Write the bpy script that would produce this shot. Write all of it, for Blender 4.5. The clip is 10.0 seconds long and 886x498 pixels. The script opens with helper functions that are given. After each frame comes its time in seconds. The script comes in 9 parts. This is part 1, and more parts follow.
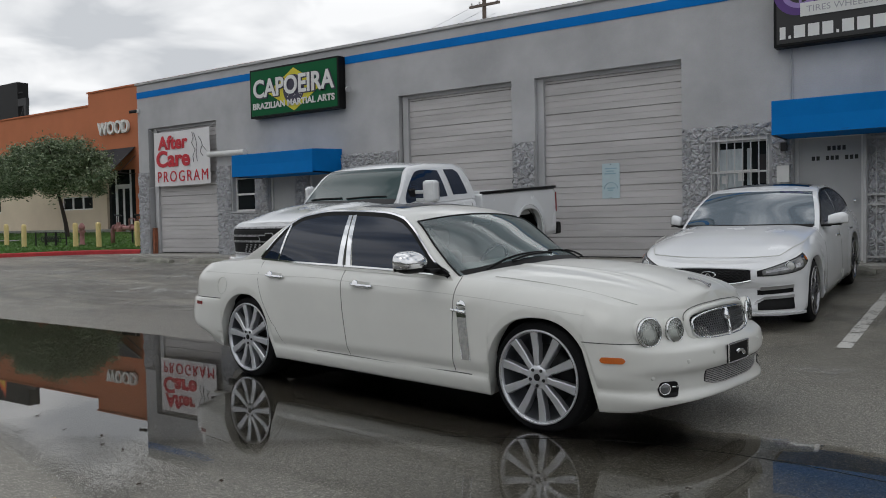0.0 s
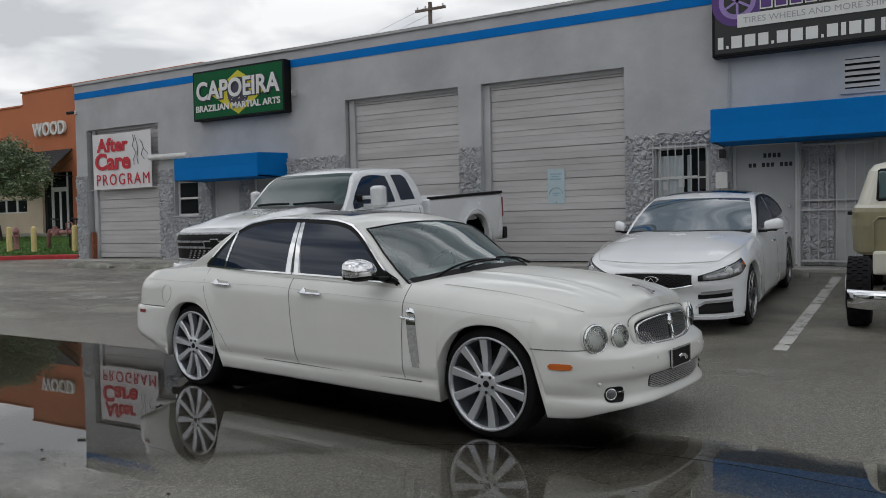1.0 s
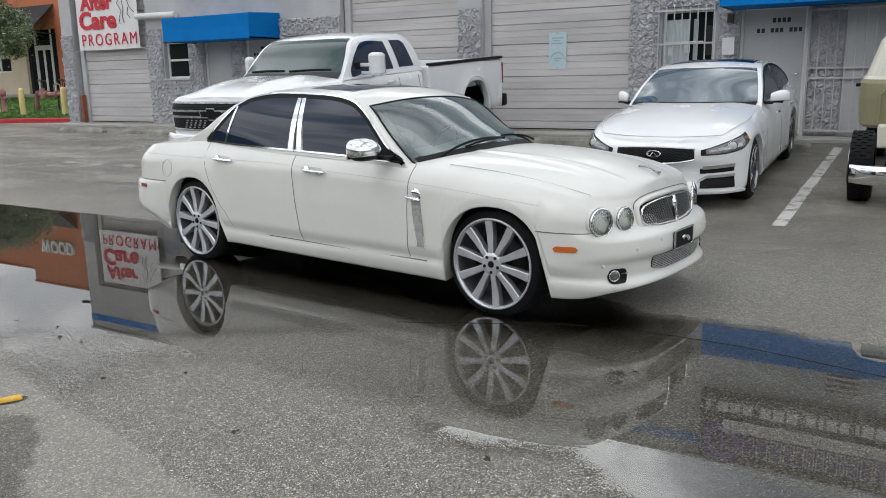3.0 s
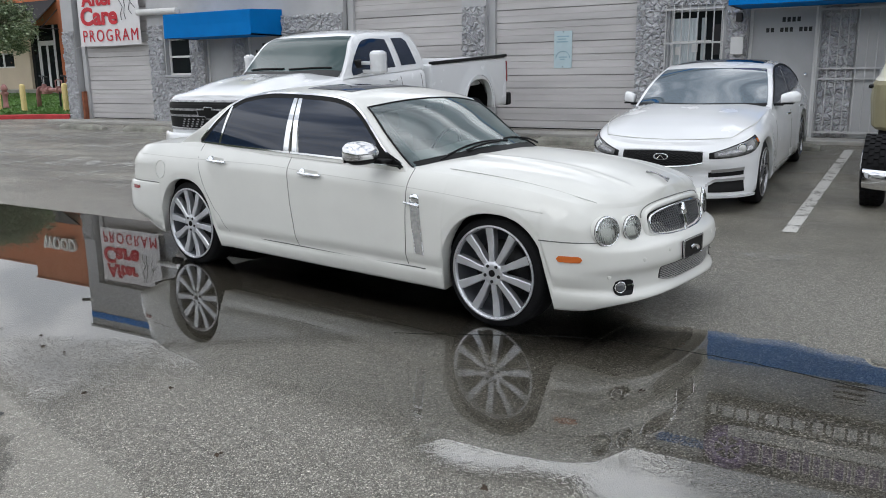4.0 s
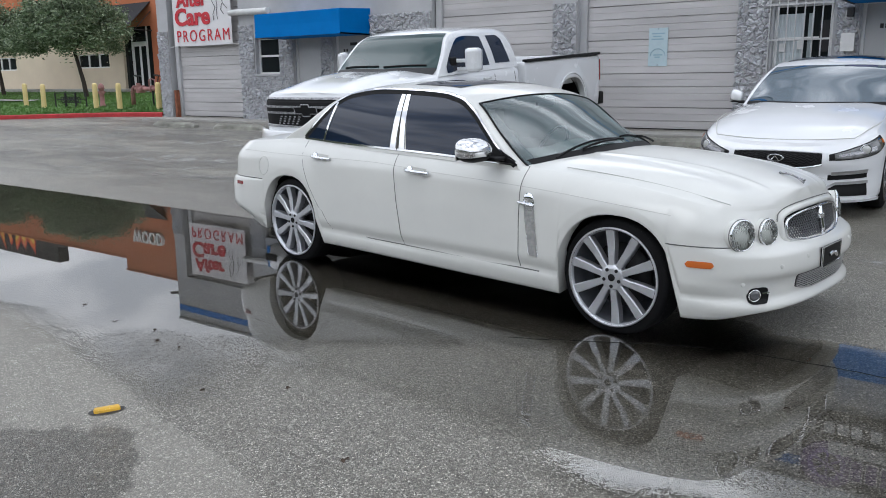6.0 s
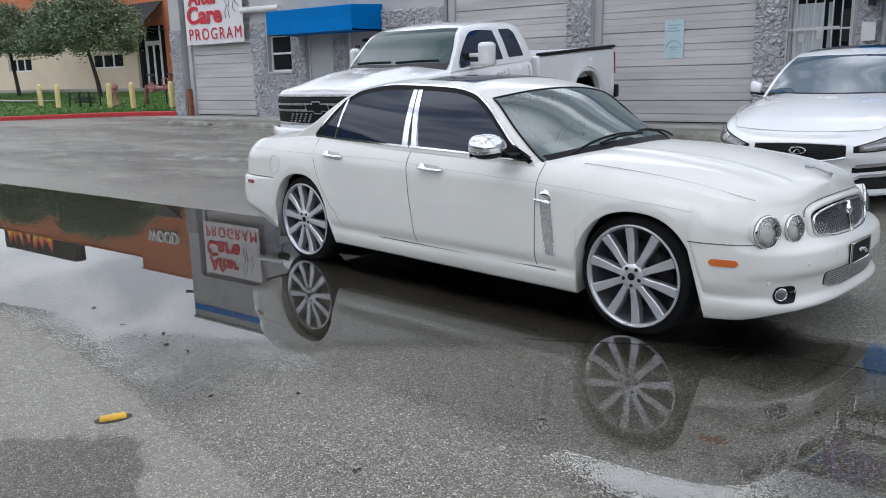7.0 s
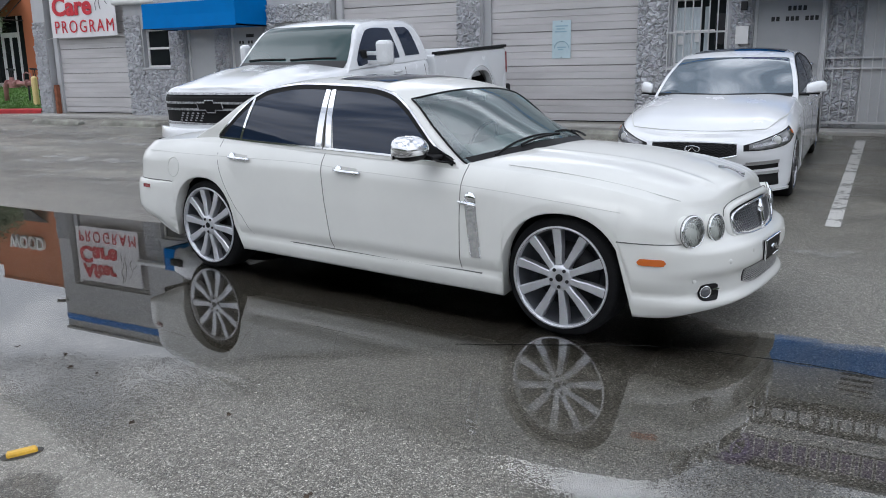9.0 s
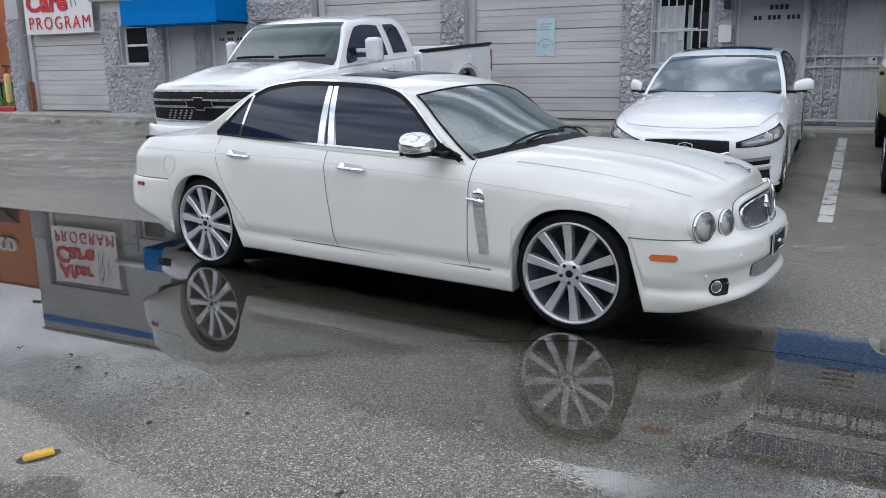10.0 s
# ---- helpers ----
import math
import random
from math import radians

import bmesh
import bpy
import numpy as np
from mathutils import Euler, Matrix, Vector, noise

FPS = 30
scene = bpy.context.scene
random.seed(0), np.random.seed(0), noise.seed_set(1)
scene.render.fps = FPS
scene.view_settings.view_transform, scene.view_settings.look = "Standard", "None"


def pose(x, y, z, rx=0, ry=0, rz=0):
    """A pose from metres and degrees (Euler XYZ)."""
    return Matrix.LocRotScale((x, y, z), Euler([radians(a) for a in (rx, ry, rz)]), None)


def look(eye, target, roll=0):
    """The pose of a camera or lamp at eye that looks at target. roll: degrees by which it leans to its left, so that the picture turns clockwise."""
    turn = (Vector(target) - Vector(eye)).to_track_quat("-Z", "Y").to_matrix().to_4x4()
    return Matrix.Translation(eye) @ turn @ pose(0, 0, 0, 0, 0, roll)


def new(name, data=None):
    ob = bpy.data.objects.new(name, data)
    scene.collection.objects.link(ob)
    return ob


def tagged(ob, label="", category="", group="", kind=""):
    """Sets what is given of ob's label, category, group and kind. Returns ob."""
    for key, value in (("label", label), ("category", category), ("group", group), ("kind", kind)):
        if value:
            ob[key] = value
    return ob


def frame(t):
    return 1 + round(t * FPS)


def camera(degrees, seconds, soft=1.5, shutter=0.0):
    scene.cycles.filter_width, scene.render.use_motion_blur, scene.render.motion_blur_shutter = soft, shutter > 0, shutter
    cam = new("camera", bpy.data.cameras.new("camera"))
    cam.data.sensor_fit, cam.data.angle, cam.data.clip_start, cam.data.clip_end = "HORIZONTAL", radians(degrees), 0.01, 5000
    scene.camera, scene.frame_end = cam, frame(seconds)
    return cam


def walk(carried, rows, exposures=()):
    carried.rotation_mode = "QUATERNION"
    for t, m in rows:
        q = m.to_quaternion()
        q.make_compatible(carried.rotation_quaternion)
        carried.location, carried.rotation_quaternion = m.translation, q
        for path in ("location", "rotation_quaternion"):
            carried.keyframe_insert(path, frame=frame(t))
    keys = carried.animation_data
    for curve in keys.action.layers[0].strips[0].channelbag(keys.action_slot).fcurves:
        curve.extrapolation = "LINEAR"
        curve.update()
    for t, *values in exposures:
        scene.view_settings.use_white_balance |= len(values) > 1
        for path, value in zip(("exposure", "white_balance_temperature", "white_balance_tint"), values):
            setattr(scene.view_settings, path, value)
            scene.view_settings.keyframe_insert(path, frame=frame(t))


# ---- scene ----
cam = camera(57.9, 10.0, soft=0.95)
PATH = [
    (0, (2.387, -4.551, 1.353), (1.253, -2.905, 1.282), -1.1),
    (0.5, (2.38, -4.548, 1.36), (1.289, -2.873, 1.296), -1.1),
    (1, (2.383, -4.584, 1.388), (1.362, -2.865, 1.322), -1.1),
    (1.5, (2.384, -4.624, 1.395), (1.381, -2.908, 1.168), -1.2),
    (2, (2.366, -4.634, 1.427), (1.37, -2.939, 1.057), -1.2),
    (2.5, (2.341, -4.636, 1.481), (1.348, -2.948, 1.076), -1.0),
    (4, (2.227, -4.402, 1.545), (1.227, -2.721, 1.129), -0.6),
    (4.5, (2.173, -4.317, 1.542), (1.144, -2.655, 1.124), -0.4),
    (5, (2.061, -4.338, 1.542), (1.024, -2.679, 1.124), -0.3),
    (5.5, (1.953, -4.391, 1.531), (0.904, -2.741, 1.111), -0.3),
    (5.7, (1.928, -4.404, 1.517), (0.831, -2.785, 1.101), -0.2),
    (6.8, (1.856, -4.321, 1.509), (0.67, -2.766, 1.089), -1.0),
    (7, (1.829, -4.287, 1.507), (0.651, -2.727, 1.084), -1.3),
    (7.5, (1.747, -4.227, 1.504), (0.635, -2.62, 1.079), -1.2),
    (8, (1.679, -4.216, 1.507), (0.631, -2.567, 1.08), -1.0),
    (8.5, (1.591, -4.266, 1.526), (0.615, -2.574, 1.095), -0.8),
    (9, (1.537, -4.327, 1.531), (0.608, -2.61, 1.096), -0.8),
    (9.5, (1.46, -4.411, 1.529), (0.556, -2.681, 1.093), -0.9),
    (10, (1.343, -4.411, 1.519), (0.472, -2.666, 1.08), -0.7),
]
walk(cam, [(t, look(eye, target, roll)) for t, eye, target, roll in PATH], [(0, -1.53, 6450, 10), (1.0, -1.56, 6450, 10), (1.5, -1.49, 6450, 10), (1.9, -1.04, 6450, 10), (2.5, -0.81, 6450, 10), (5.5, -0.83, 6100, 11), (10, -0.83, 6030, 12)])

# ---------------------------------------------------------------- sky and sun
world = bpy.data.worlds.new("overcast_sky")
scene.world = world
world.use_nodes = True


def build_sky(nt):
    nodes, links = nt.nodes, nt.links
    nodes.clear()
    out = nodes.new("ShaderNodeOutputWorld")
    sky = nodes.new("ShaderNodeTexSky")
    sky.sky_type = "NISHITA"
    sky.sun_disc = False
    sky.sun_elevation, sky.sun_rotation = radians(48), radians(200)
    sky_bg = nodes.new("ShaderNodeBackground")
    sky_bg.inputs["Strength"].default_value = 0.10
    links.new(sky.outputs[0], sky_bg.inputs["Color"])
    # cloud deck, flattened towards the horizon
    tc = nodes.new("ShaderNodeTexCoord")
    sep = nodes.new("ShaderNodeSeparateXYZ")
    links.new(tc.outputs["Generated"], sep.inputs[0])
    lift = nodes.new("ShaderNodeMath")
    lift.operation = "ADD"
    lift.inputs[1].default_value = 0.16
    links.new(sep.outputs["Z"], lift.inputs[0])
    low = nodes.new("ShaderNodeMath")
    low.operation = "MAXIMUM"
    low.inputs[1].default_value = 0.12
    links.new(lift.outputs[0], low.inputs[0])
    comb = nodes.new("ShaderNodeCombineXYZ")
    for k in ("X", "Y"):
        div = nodes.new("ShaderNodeMath")
        div.operation = "DIVIDE"
        links.new(sep.outputs[k], div.inputs[0])
        links.new(low.outputs[0], div.inputs[1])
        links.new(div.outputs[0], comb.inputs[k])
    n = nodes.new("ShaderNodeTexNoise")
    shift = nodes.new("ShaderNodeVectorMath")
    shift.inputs[1].default_value = (3.7, 1.2, 0.6)
    links.new(comb.outputs[0], shift.inputs[0])
    n.inputs["Scale"].default_value = 2.6
    n.inputs["Detail"].default_value = 6
    n.inputs["Roughness"].default_value = 0.47
    n.inputs["Distortion"].default_value = 0.35
    links.new(shift.outputs[0], n.inputs["Vector"])
    ramp = nodes.new("ShaderNodeValToRGB")
    e = ramp.color_ramp.elements
    e[0].position, e[0].color = 0.40, (0.55, 0.59, 0.645, 1)
    e[1].position, e[1].color = 0.60, (2.75, 2.79, 2.83, 1)
    mid = e.new(0.50)
    mid.color = (1.25, 1.295, 1.36, 1)
    links.new(n.outputs["Fac"], ramp.inputs["Fac"])
    cloud = nodes.new("ShaderNodeBackground")
    cloud.inputs["Strength"].default_value = 1.52
    soft = nodes.new("ShaderNodeValToRGB")
    g = soft.color_ramp.elements
    g[0].position, g[0].color = 0.36, (1.18, 1.225, 1.28, 1)
    g[1].position, g[1].color = 0.60, (1.95, 1.96, 1.965, 1)
    links.new(n.outputs["Fac"], soft.inputs["Fac"])
    height = nodes.new("ShaderNodeMapRange")
    height.inputs["From Min"].default_value, height.inputs["From Max"].default_value = 0.25, 0.42
    links.new(sep.outputs["Z"], height.inputs["Value"])
    deck = nodes.new("ShaderNodeMix")
    deck.data_type = "RGBA"
    links.new(height.outputs[0], deck.inputs[0])
    links.new(soft.outputs[0], deck.inputs[6])
    links.new(ramp.outputs[0], deck.inputs[7])
    links.new(deck.outputs[2], cloud.inputs["Color"])
    mix = nodes.new("ShaderNodeMixShader")
    mix.inputs[0].default_value = 0.93
    links.new(sky_bg.outputs[0], mix.inputs[1])
    links.new(cloud.outputs[0], mix.inputs[2])
    links.new(mix.outputs[0], out.inputs["Surface"])


build_sky(world.node_tree)
sun = new("sun", bpy.data.lights.new("sun", "SUN"))
sun.data.energy, sun.data.angle, sun.data.color = 0.7, radians(25), (1.0, 0.97, 0.92)
sun.matrix_world = look((-6, -14, 18), (0, 0, 0))
scene.view_settings.exposure = 0.0

# ---------------------------------------------------------------- materials
def node_mat(name):
    m = bpy.data.materials.new(name)
    m.use_nodes = True
    nt = m.node_tree
    return m, nt, nt.nodes["Principled BSDF"]


def tex_noise(nt, scale, detail=4.0, rough=0.55, vec=None, dist=0.0):
    n = nt.nodes.new("ShaderNodeTexNoise")
    n.inputs["Scale"].default_value = scale
    n.inputs["Detail"].default_value = detail
    n.inputs["Roughness"].default_value = rough
    n.inputs["Distortion"].default_value = dist
    if vec is not None:
        nt.links.new(vec, n.inputs["Vector"])
    return n


def object_coords(nt, stretch=None):
    tc = nt.nodes.new("ShaderNodeTexCoord")
    if stretch is None:
        return tc.outputs["Object"]
    mp = nt.nodes.new("ShaderNodeMapping")
    mp.inputs["Scale"].default_value = stretch
    nt.links.new(tc.outputs["Object"], mp.inputs["Vector"])
    return mp.outputs["Vector"]


def ramp(nt, fac, stops):
    r = nt.nodes.new("ShaderNodeValToRGB")
    e = r.color_ramp.elements
    while len(e) < len(stops):
        e.new(0.5)
    for el, (p, c) in zip(e, stops):
        el.position = p
        el.color = (c, c, c, 1) if isinstance(c, (int, float)) else (*c, 1)
    nt.links.new(fac, r.inputs["Fac"])
    return r


def mix_col(nt, fac, a, b, mode="MIX"):
    m = nt.nodes.new("ShaderNodeMix")
    m.data_type, m.blend_type = "RGBA", mode
    for sock, v in ((m.inputs[0], fac), (m.inputs[6], a), (m.inputs[7], b)):
        if isinstance(v, (int, float)):
            sock.default_value = v
        elif isinstance(v, tuple):
            sock.default_value = (*v, 1)
        else:
            nt.links.new(v, sock)
    return m.outputs[2]


def bump(nt, bsdf, height, strength, distance):
    b = nt.nodes.new("ShaderNodeBump")
    b.inputs["Strength"].default_value = strength
    b.inputs["Distance"].default_value = distance
    nt.links.new(height, b.inputs["Height"])
    nt.links.new(b.outputs[0], bsdf.inputs["Normal"])


def surface(name, col, rough=0.6, metal=0.0, var=0.12, scale=3.0, fine=60.0, bump_d=0.0, coat=0.0, spec=0.5, stretch=None):
    """A plain surface: broad stains and fine grain over one base colour."""
    m, nt, b = node_mat(name)
    vec = object_coords(nt, stretch)
    broad = tex_noise(nt, scale, 5, 0.6, vec)
    grain = tex_noise(nt, fine, 3, 0.6, vec)
    dark = tuple(c * (1 - var) for c in col)
    light = tuple(min(1, c * (1 + var * 0.6)) for c in col)
    c1 = mix_col(nt, ramp(nt, broad.outputs["Fac"], [(0.3, 0.0), (0.7, 1.0)]).outputs[0], dark, light)
    c2 = mix_col(nt, 0.12 * (var > 0), c1, grain.outputs["Color"], "OVERLAY")
    nt.links.new(c2, b.inputs["Base Color"])
    b.inputs["Roughness"].default_value = rough
    b.inputs["Metallic"].default_value = metal
    b.inputs["Coat Weight"].default_value = coat
    b.inputs["Coat Roughness"].default_value = 0.04
    b.inputs["Specular IOR Level"].default_value = spec
    if bump_d:
        bump(nt, b, grain.outputs["Fac"], 0.6, bump_d)
    return m


M_STUCCO = surface("grey_stucco", (0.455, 0.458, 0.47), 0.9, var=0.20, scale=0.7, fine=45, bump_d=0.006)
M_BLUE = surface("blue_paint", (0.002, 0.17, 0.54), 0.8, var=0.12, scale=1.2, spec=0.15)
M_GARAGE = surface("painted_garage_steel", (0.515, 0.50, 0.50), 0.55, var=0.20, scale=1.0, stretch=(0.4, 1, 3))
M_GARAGE_DIRT = surface("weathered_wood_sill", (0.30, 0.29, 0.26), 0.8, var=0.3, scale=3)
M_STONE = surface("painted_rubble_stone", (0.475, 0.48, 0.50), 0.85, var=0.25, scale=6, fine=22, bump_d=0.03)
M_MORTAR = surface("grey_mortar", (0.42, 0.415, 0.41), 0.95, var=0.2, scale=8, bump_d=0.006)
M_TRIM = surface("white_trim_paint", (0.70, 0.70, 0.69), 0.5, var=0.08)
M_AWNING = surface("blue_awning_vinyl", (0.001, 0.165, 0.50), 0.7, var=0.10, scale=1.6, spec=0.12)
M_DARK = surface("dark_metal", (0.022, 0.022, 0.024), 0.5, var=0.2, spec=0.3)
M_BLACK = surface("black_plastic", (0.006, 0.006, 0.0065), 0.5, var=0.15, spec=0.18)
M_RUBBER = surface("tyre_rubber", (0.008, 0.008, 0.009), 0.8, var=0.25, scale=8, spec=0.2)
M_CHROME = surface("chrome", (0.82, 0.83, 0.85), 0.06, metal=1.0, var=0.03)
M_ORANGE = surface("terracotta_stucco", (0.50, 0.165, 0.075), 0.9, var=0.10, scale=0.5, fine=30, bump_d=0.005)
M_BEIGE = surface("cream_stucco", (0.62, 0.53, 0.40), 0.9, var=0.08, scale=0.6, fine=30)
M_CONC = surface("weathered_concrete", (0.38, 0.37, 0.345), 0.85, var=0.22, scale=2.5, fine=50, bump_d=0.004)
M_RED = surface("red_kerb_paint", (0.45, 0.03, 0.035), 0.7, var=0.25, scale=4)
M_YELLOW = surface("yellow_bollard_paint", (0.74, 0.58, 0.26), 0.6, var=0.15, scale=4)
M_GRASS = surface("mown_grass", (0.075, 0.165, 0.028), 0.9, var=0.5, scale=2.0, fine=25)


def glass_mat(name, col, rough=0.03):
    m, nt, b = node_mat(name)
    b.inputs["Base Color"].default_value = (*col, 1)
    b.inputs["Roughness"].default_value = rough
    b.inputs["Specular IOR Level"].default_value = 0.5
    b.inputs["IOR"].default_value = 1.52
    return m


M_TINT = glass_mat("dark_tinted_glass", (0.011, 0.020, 0.042))
M_TINT.node_tree.nodes["Principled BSDF"].inputs["IOR"].default_value = 1.48
M_PANE = glass_mat("window_pane", (0.015, 0.018, 0.02))
M_PANE.node_tree.nodes["Principled BSDF"].inputs["IOR"].default_value = 1.36

import collections

# ---------------------------------------------------------------- building tools
def mesh_from(name, bm, mat, smooth=False):
    me = bpy.data.meshes.new(name)
    bm.normal_update()
    bm.to_mesh(me)
    bm.free()
    for m in (mat if isinstance(mat, (list, tuple)) else [mat]):
        me.materials.append(m)
    if smooth:
        for p in me.polygons:
            p.use_smooth = True
    return me


def thing(name, label="", category="", group="", at=None, kind=""):
    ob = new(name)
    ob.empty_display_size = 0.1
    if at is not None:
        ob.matrix_basis = at
    return tagged(ob, label, category, group, kind)


def part(name, bm, mat, parent=None, label="", smooth=False, at=None, kind=""):
    ob = new(name, mesh_from(name, bm, mat, smooth))
    if parent is not None:
        ob.parent = parent
    if at is not None:
        ob.matrix_basis = at
    return tagged(ob, label, kind=kind)


def box(bm, x0, x1, y0, y1, z0, z1, bevel=0.0):
    r = bmesh.ops.create_cube(bm, size=1.0, matrix=Matrix.LocRotScale(((x0 + x1) / 2, (y0 + y1) / 2, (z0 + z1) / 2), None, (x1 - x0, y1 - y0, z1 - z0)))
    if bevel:
        edges = list({e for v in r["verts"] for e in v.link_edges})
        bmesh.ops.bevel(bm, geom=edges, offset=bevel, segments=2, profile=0.5, affect="EDGES")
    return bm


def boxes(*dims, bevel=0.0):
    bm = bmesh.new()
    for d in dims:
        box(bm, *d, bevel=bevel)
    return bm


def cyl(bm, p, q, r0, r1=None, n=16, caps=True):
    p, q = Vector(p), Vector(q)
    d = q - p
    m = Matrix.Translation((p + q) / 2) @ d.to_track_quat("Z", "Y").to_matrix().to_4x4()
    bmesh.ops.create_cone(bm, cap_ends=caps, segments=n, radius1=r0, radius2=r0 if r1 is None else r1, depth=d.length, matrix=m)
    return bm


def grid_faces(bm, rows, closed=False):
    """Faces between rows of equally many points."""
    vs = [[bm.verts.new(p) for p in row] for row in rows]
    n = len(vs[0])
    for a, b in zip(vs, vs[1:]):
        for i in range(n if closed else n - 1):
            quad = [a[i], a[(i + 1) % n], b[(i + 1) % n], b[i]]
            if len({tuple(round(c, 6) for c in v.co) for v in quad}) > 2:
                bm.faces.new(quad)
    return vs


def lathe(bm, profile, n=40, m=None):
    """Turn (radius, height) pairs round the z axis."""
    rows = []
    for r, h in profile:
        rows.append([Vector((r * math.cos(2 * math.pi * k / n), r * math.sin(2 * math.pi * k / n), h)) for k in range(n)])
    if m is not None:
        rows = [[m @ p for p in row] for row in rows]
    return grid_faces(bm, rows, closed=True)


def interp(x, pts):
    """Smooth curve through (x, value) pairs."""
    xs = [p[0] for p in pts]
    if x <= xs[0]:
        return pts[0][1]
    if x >= xs[-1]:
        return pts[-1][1]
    k = next(i for i in range(len(xs) - 1) if x <= xs[i + 1])
    x0, y0 = pts[k]
    x1, y1 = pts[k + 1]
    h = x1 - x0
    slope = (y1 - y0) / h
    def tangent(i):
        if i == 0 or i == len(pts) - 1:
            return slope
        a = (pts[i][1] - pts[i - 1][1]) / (pts[i][0] - pts[i - 1][0])
        b = (pts[i + 1][1] - pts[i][1]) / (pts[i + 1][0] - pts[i][0])
        return 0.0 if a * b <= 0 else 2 * a * b / (a + b)
    m0, m1 = tangent(k), tangent(k + 1)
    t = (x - x0) / h
    return y0 * (2 * t**3 - 3 * t**2 + 1) + m0 * h * (t**3 - 2 * t**2 + t) + y1 * (3 * t**2 - 2 * t**3) + m1 * h * (t**3 - t**2)


def words(text, size, depth, mat, name, parent, at, label="", align="CENTER", width=None, offset=0.0, spacing=1.0):
    """Raised lettering with the built-in font, as a mesh."""
    cu = bpy.data.curves.new(name, "FONT")
    cu.body, cu.size, cu.extrude, cu.align_x, cu.align_y = text, size, depth, align, "CENTER"
    cu.offset, cu.space_character = offset, spacing
    cu.resolution_u = 4
    tmp = bpy.data.objects.new("lettering_curve", cu)
    scene.collection.objects.link(tmp)
    bpy.context.view_layer.update()
    me = bpy.data.meshes.new_from_object(tmp.evaluated_get(bpy.context.evaluated_depsgraph_get()))
    bpy.data.objects.remove(tmp)
    me.materials.clear()
    me.materials.append(mat)
    if width:
        xs = [v.co.x for v in me.vertices]
        k = width / (max(xs) - min(xs))
        for v in me.vertices:
            v.co.x *= k
    line = new(name)
    line.parent, line.matrix_basis = parent, at
    tagged(line, label)
    # one mesh for each letter: loose pieces over one another belong together
    link = list(range(len(me.vertices)))

    def root(i):
        while link[i] != i:
            link[i] = link[link[i]]
            i = link[i]
        return i

    for e in me.edges:
        link[root(e.vertices[0])] = root(e.vertices[1])
    spans = collections.defaultdict(list)
    for v in me.vertices:
        spans[root(v.index)].append(v.index)
    groups = []
    for ids in sorted(spans.values(), key=lambda q: min(me.vertices[i].co.x for i in q)):
        lo, hi = min(me.vertices[i].co.x for i in ids), max(me.vertices[i].co.x for i in ids)
        if groups and lo < groups[-1][1] - 0.5 * min(hi - lo, groups[-1][1] - groups[-1][0]):
            groups[-1] = (groups[-1][0], max(hi, groups[-1][1]), groups[-1][2] + ids)
        else:
            groups.append((lo, hi, ids))
    for lo, hi, ids in groups:
        keep = {i: k for k, i in enumerate(ids)}
        letter = bpy.data.meshes.new("letter")
        letter.from_pydata([me.vertices[i].co[:] for i in ids], [], [[keep[i] for i in f.vertices] for f in me.polygons if f.vertices[0] in keep])
        letter.materials.append(mat)
        new("letter", letter).parent = line
    return line



# ---------------------------------------------------------------- vehicle kit
def paint_mat(name, col, rough=0.28, coat=0.6, dust_haze=0.06):
    m, nt, b = node_mat(name)
    vec = object_coords(nt)
    n1 = tex_noise(nt, 2.2, 5, 0.6, vec)
    n2 = tex_noise(nt, 90, 2, 0.5, vec)
    c = mix_col(nt, ramp(nt, n1.outputs["Fac"], [(0.35, 0.0), (0.75, 1.0)]).outputs[0], tuple(v * (1 - dust_haze) for v in col), col)
    nt.links.new(c, b.inputs["Base Color"])
    r = nt.nodes.new("ShaderNodeMapRange")
    r.inputs["To Min"].default_value, r.inputs["To Max"].default_value = rough - 0.05, rough + 0.12
    nt.links.new(n1.outputs["Fac"], r.inputs["Value"])
    nt.links.new(r.outputs[0], b.inputs["Roughness"])
    b.inputs["Coat Weight"].default_value = coat
    b.inputs["Coat Roughness"].default_value = 0.10
    bump(nt, b, n2.outputs["Fac"], 0.02, 0.001)
    return m


M_IVORY = paint_mat("ivory_car_paint", (0.694, 0.695, 0.660), 0.30, 0.6)
M_WHITE = paint_mat("white_car_paint", (0.745, 0.757, 0.772), 0.22, 1.0, 0.025)
M_ALLOY = surface("brushed_silver_alloy", (0.62, 0.63, 0.66), 0.32, metal=0.75, var=0.08, scale=6)
M_ALLOY_DARK = surface("dark_wheel_barrel", (0.09, 0.09, 0.10), 0.4, metal=0.6, var=0.2)
M_SCREEN = glass_mat("windscreen_glass", (0.055, 0.105, 0.12), 0.02)
M_SCREEN.node_tree.nodes["Principled BSDF"].inputs["Coat Weight"].default_value = 1.0
M_SCREEN.node_tree.nodes["Principled BSDF"].inputs["IOR"].default_value = 2.1
M_DASH = surface("pale_dashboard_vinyl", (0.50, 0.49, 0.45), 0.6, var=0.1, scale=8)
M_SEAT = surface("pale_seat_leather", (0.42, 0.39, 0.33), 0.55, var=0.1, scale=6)
M_AMBER = glass_mat("amber_lens", (0.55, 0.13, 0.02), 0.12)
M_REDLENS = glass_mat("red_lens", (0.22, 0.012, 0.015), 0.12)
M_TREAD = surface("worn_tread_rubber", (0.030, 0.030, 0.031), 0.8, var=0.2, spec=0.25)
M_BARREL = surface("grey_wheel_barrel", (0.17, 0.18, 0.20), 0.38, metal=0.55, var=0.15)
M_ALLOY_MID = surface("smoked_chrome_alloy", (0.30, 0.30, 0.31), 0.25, metal=0.9, var=0.15)
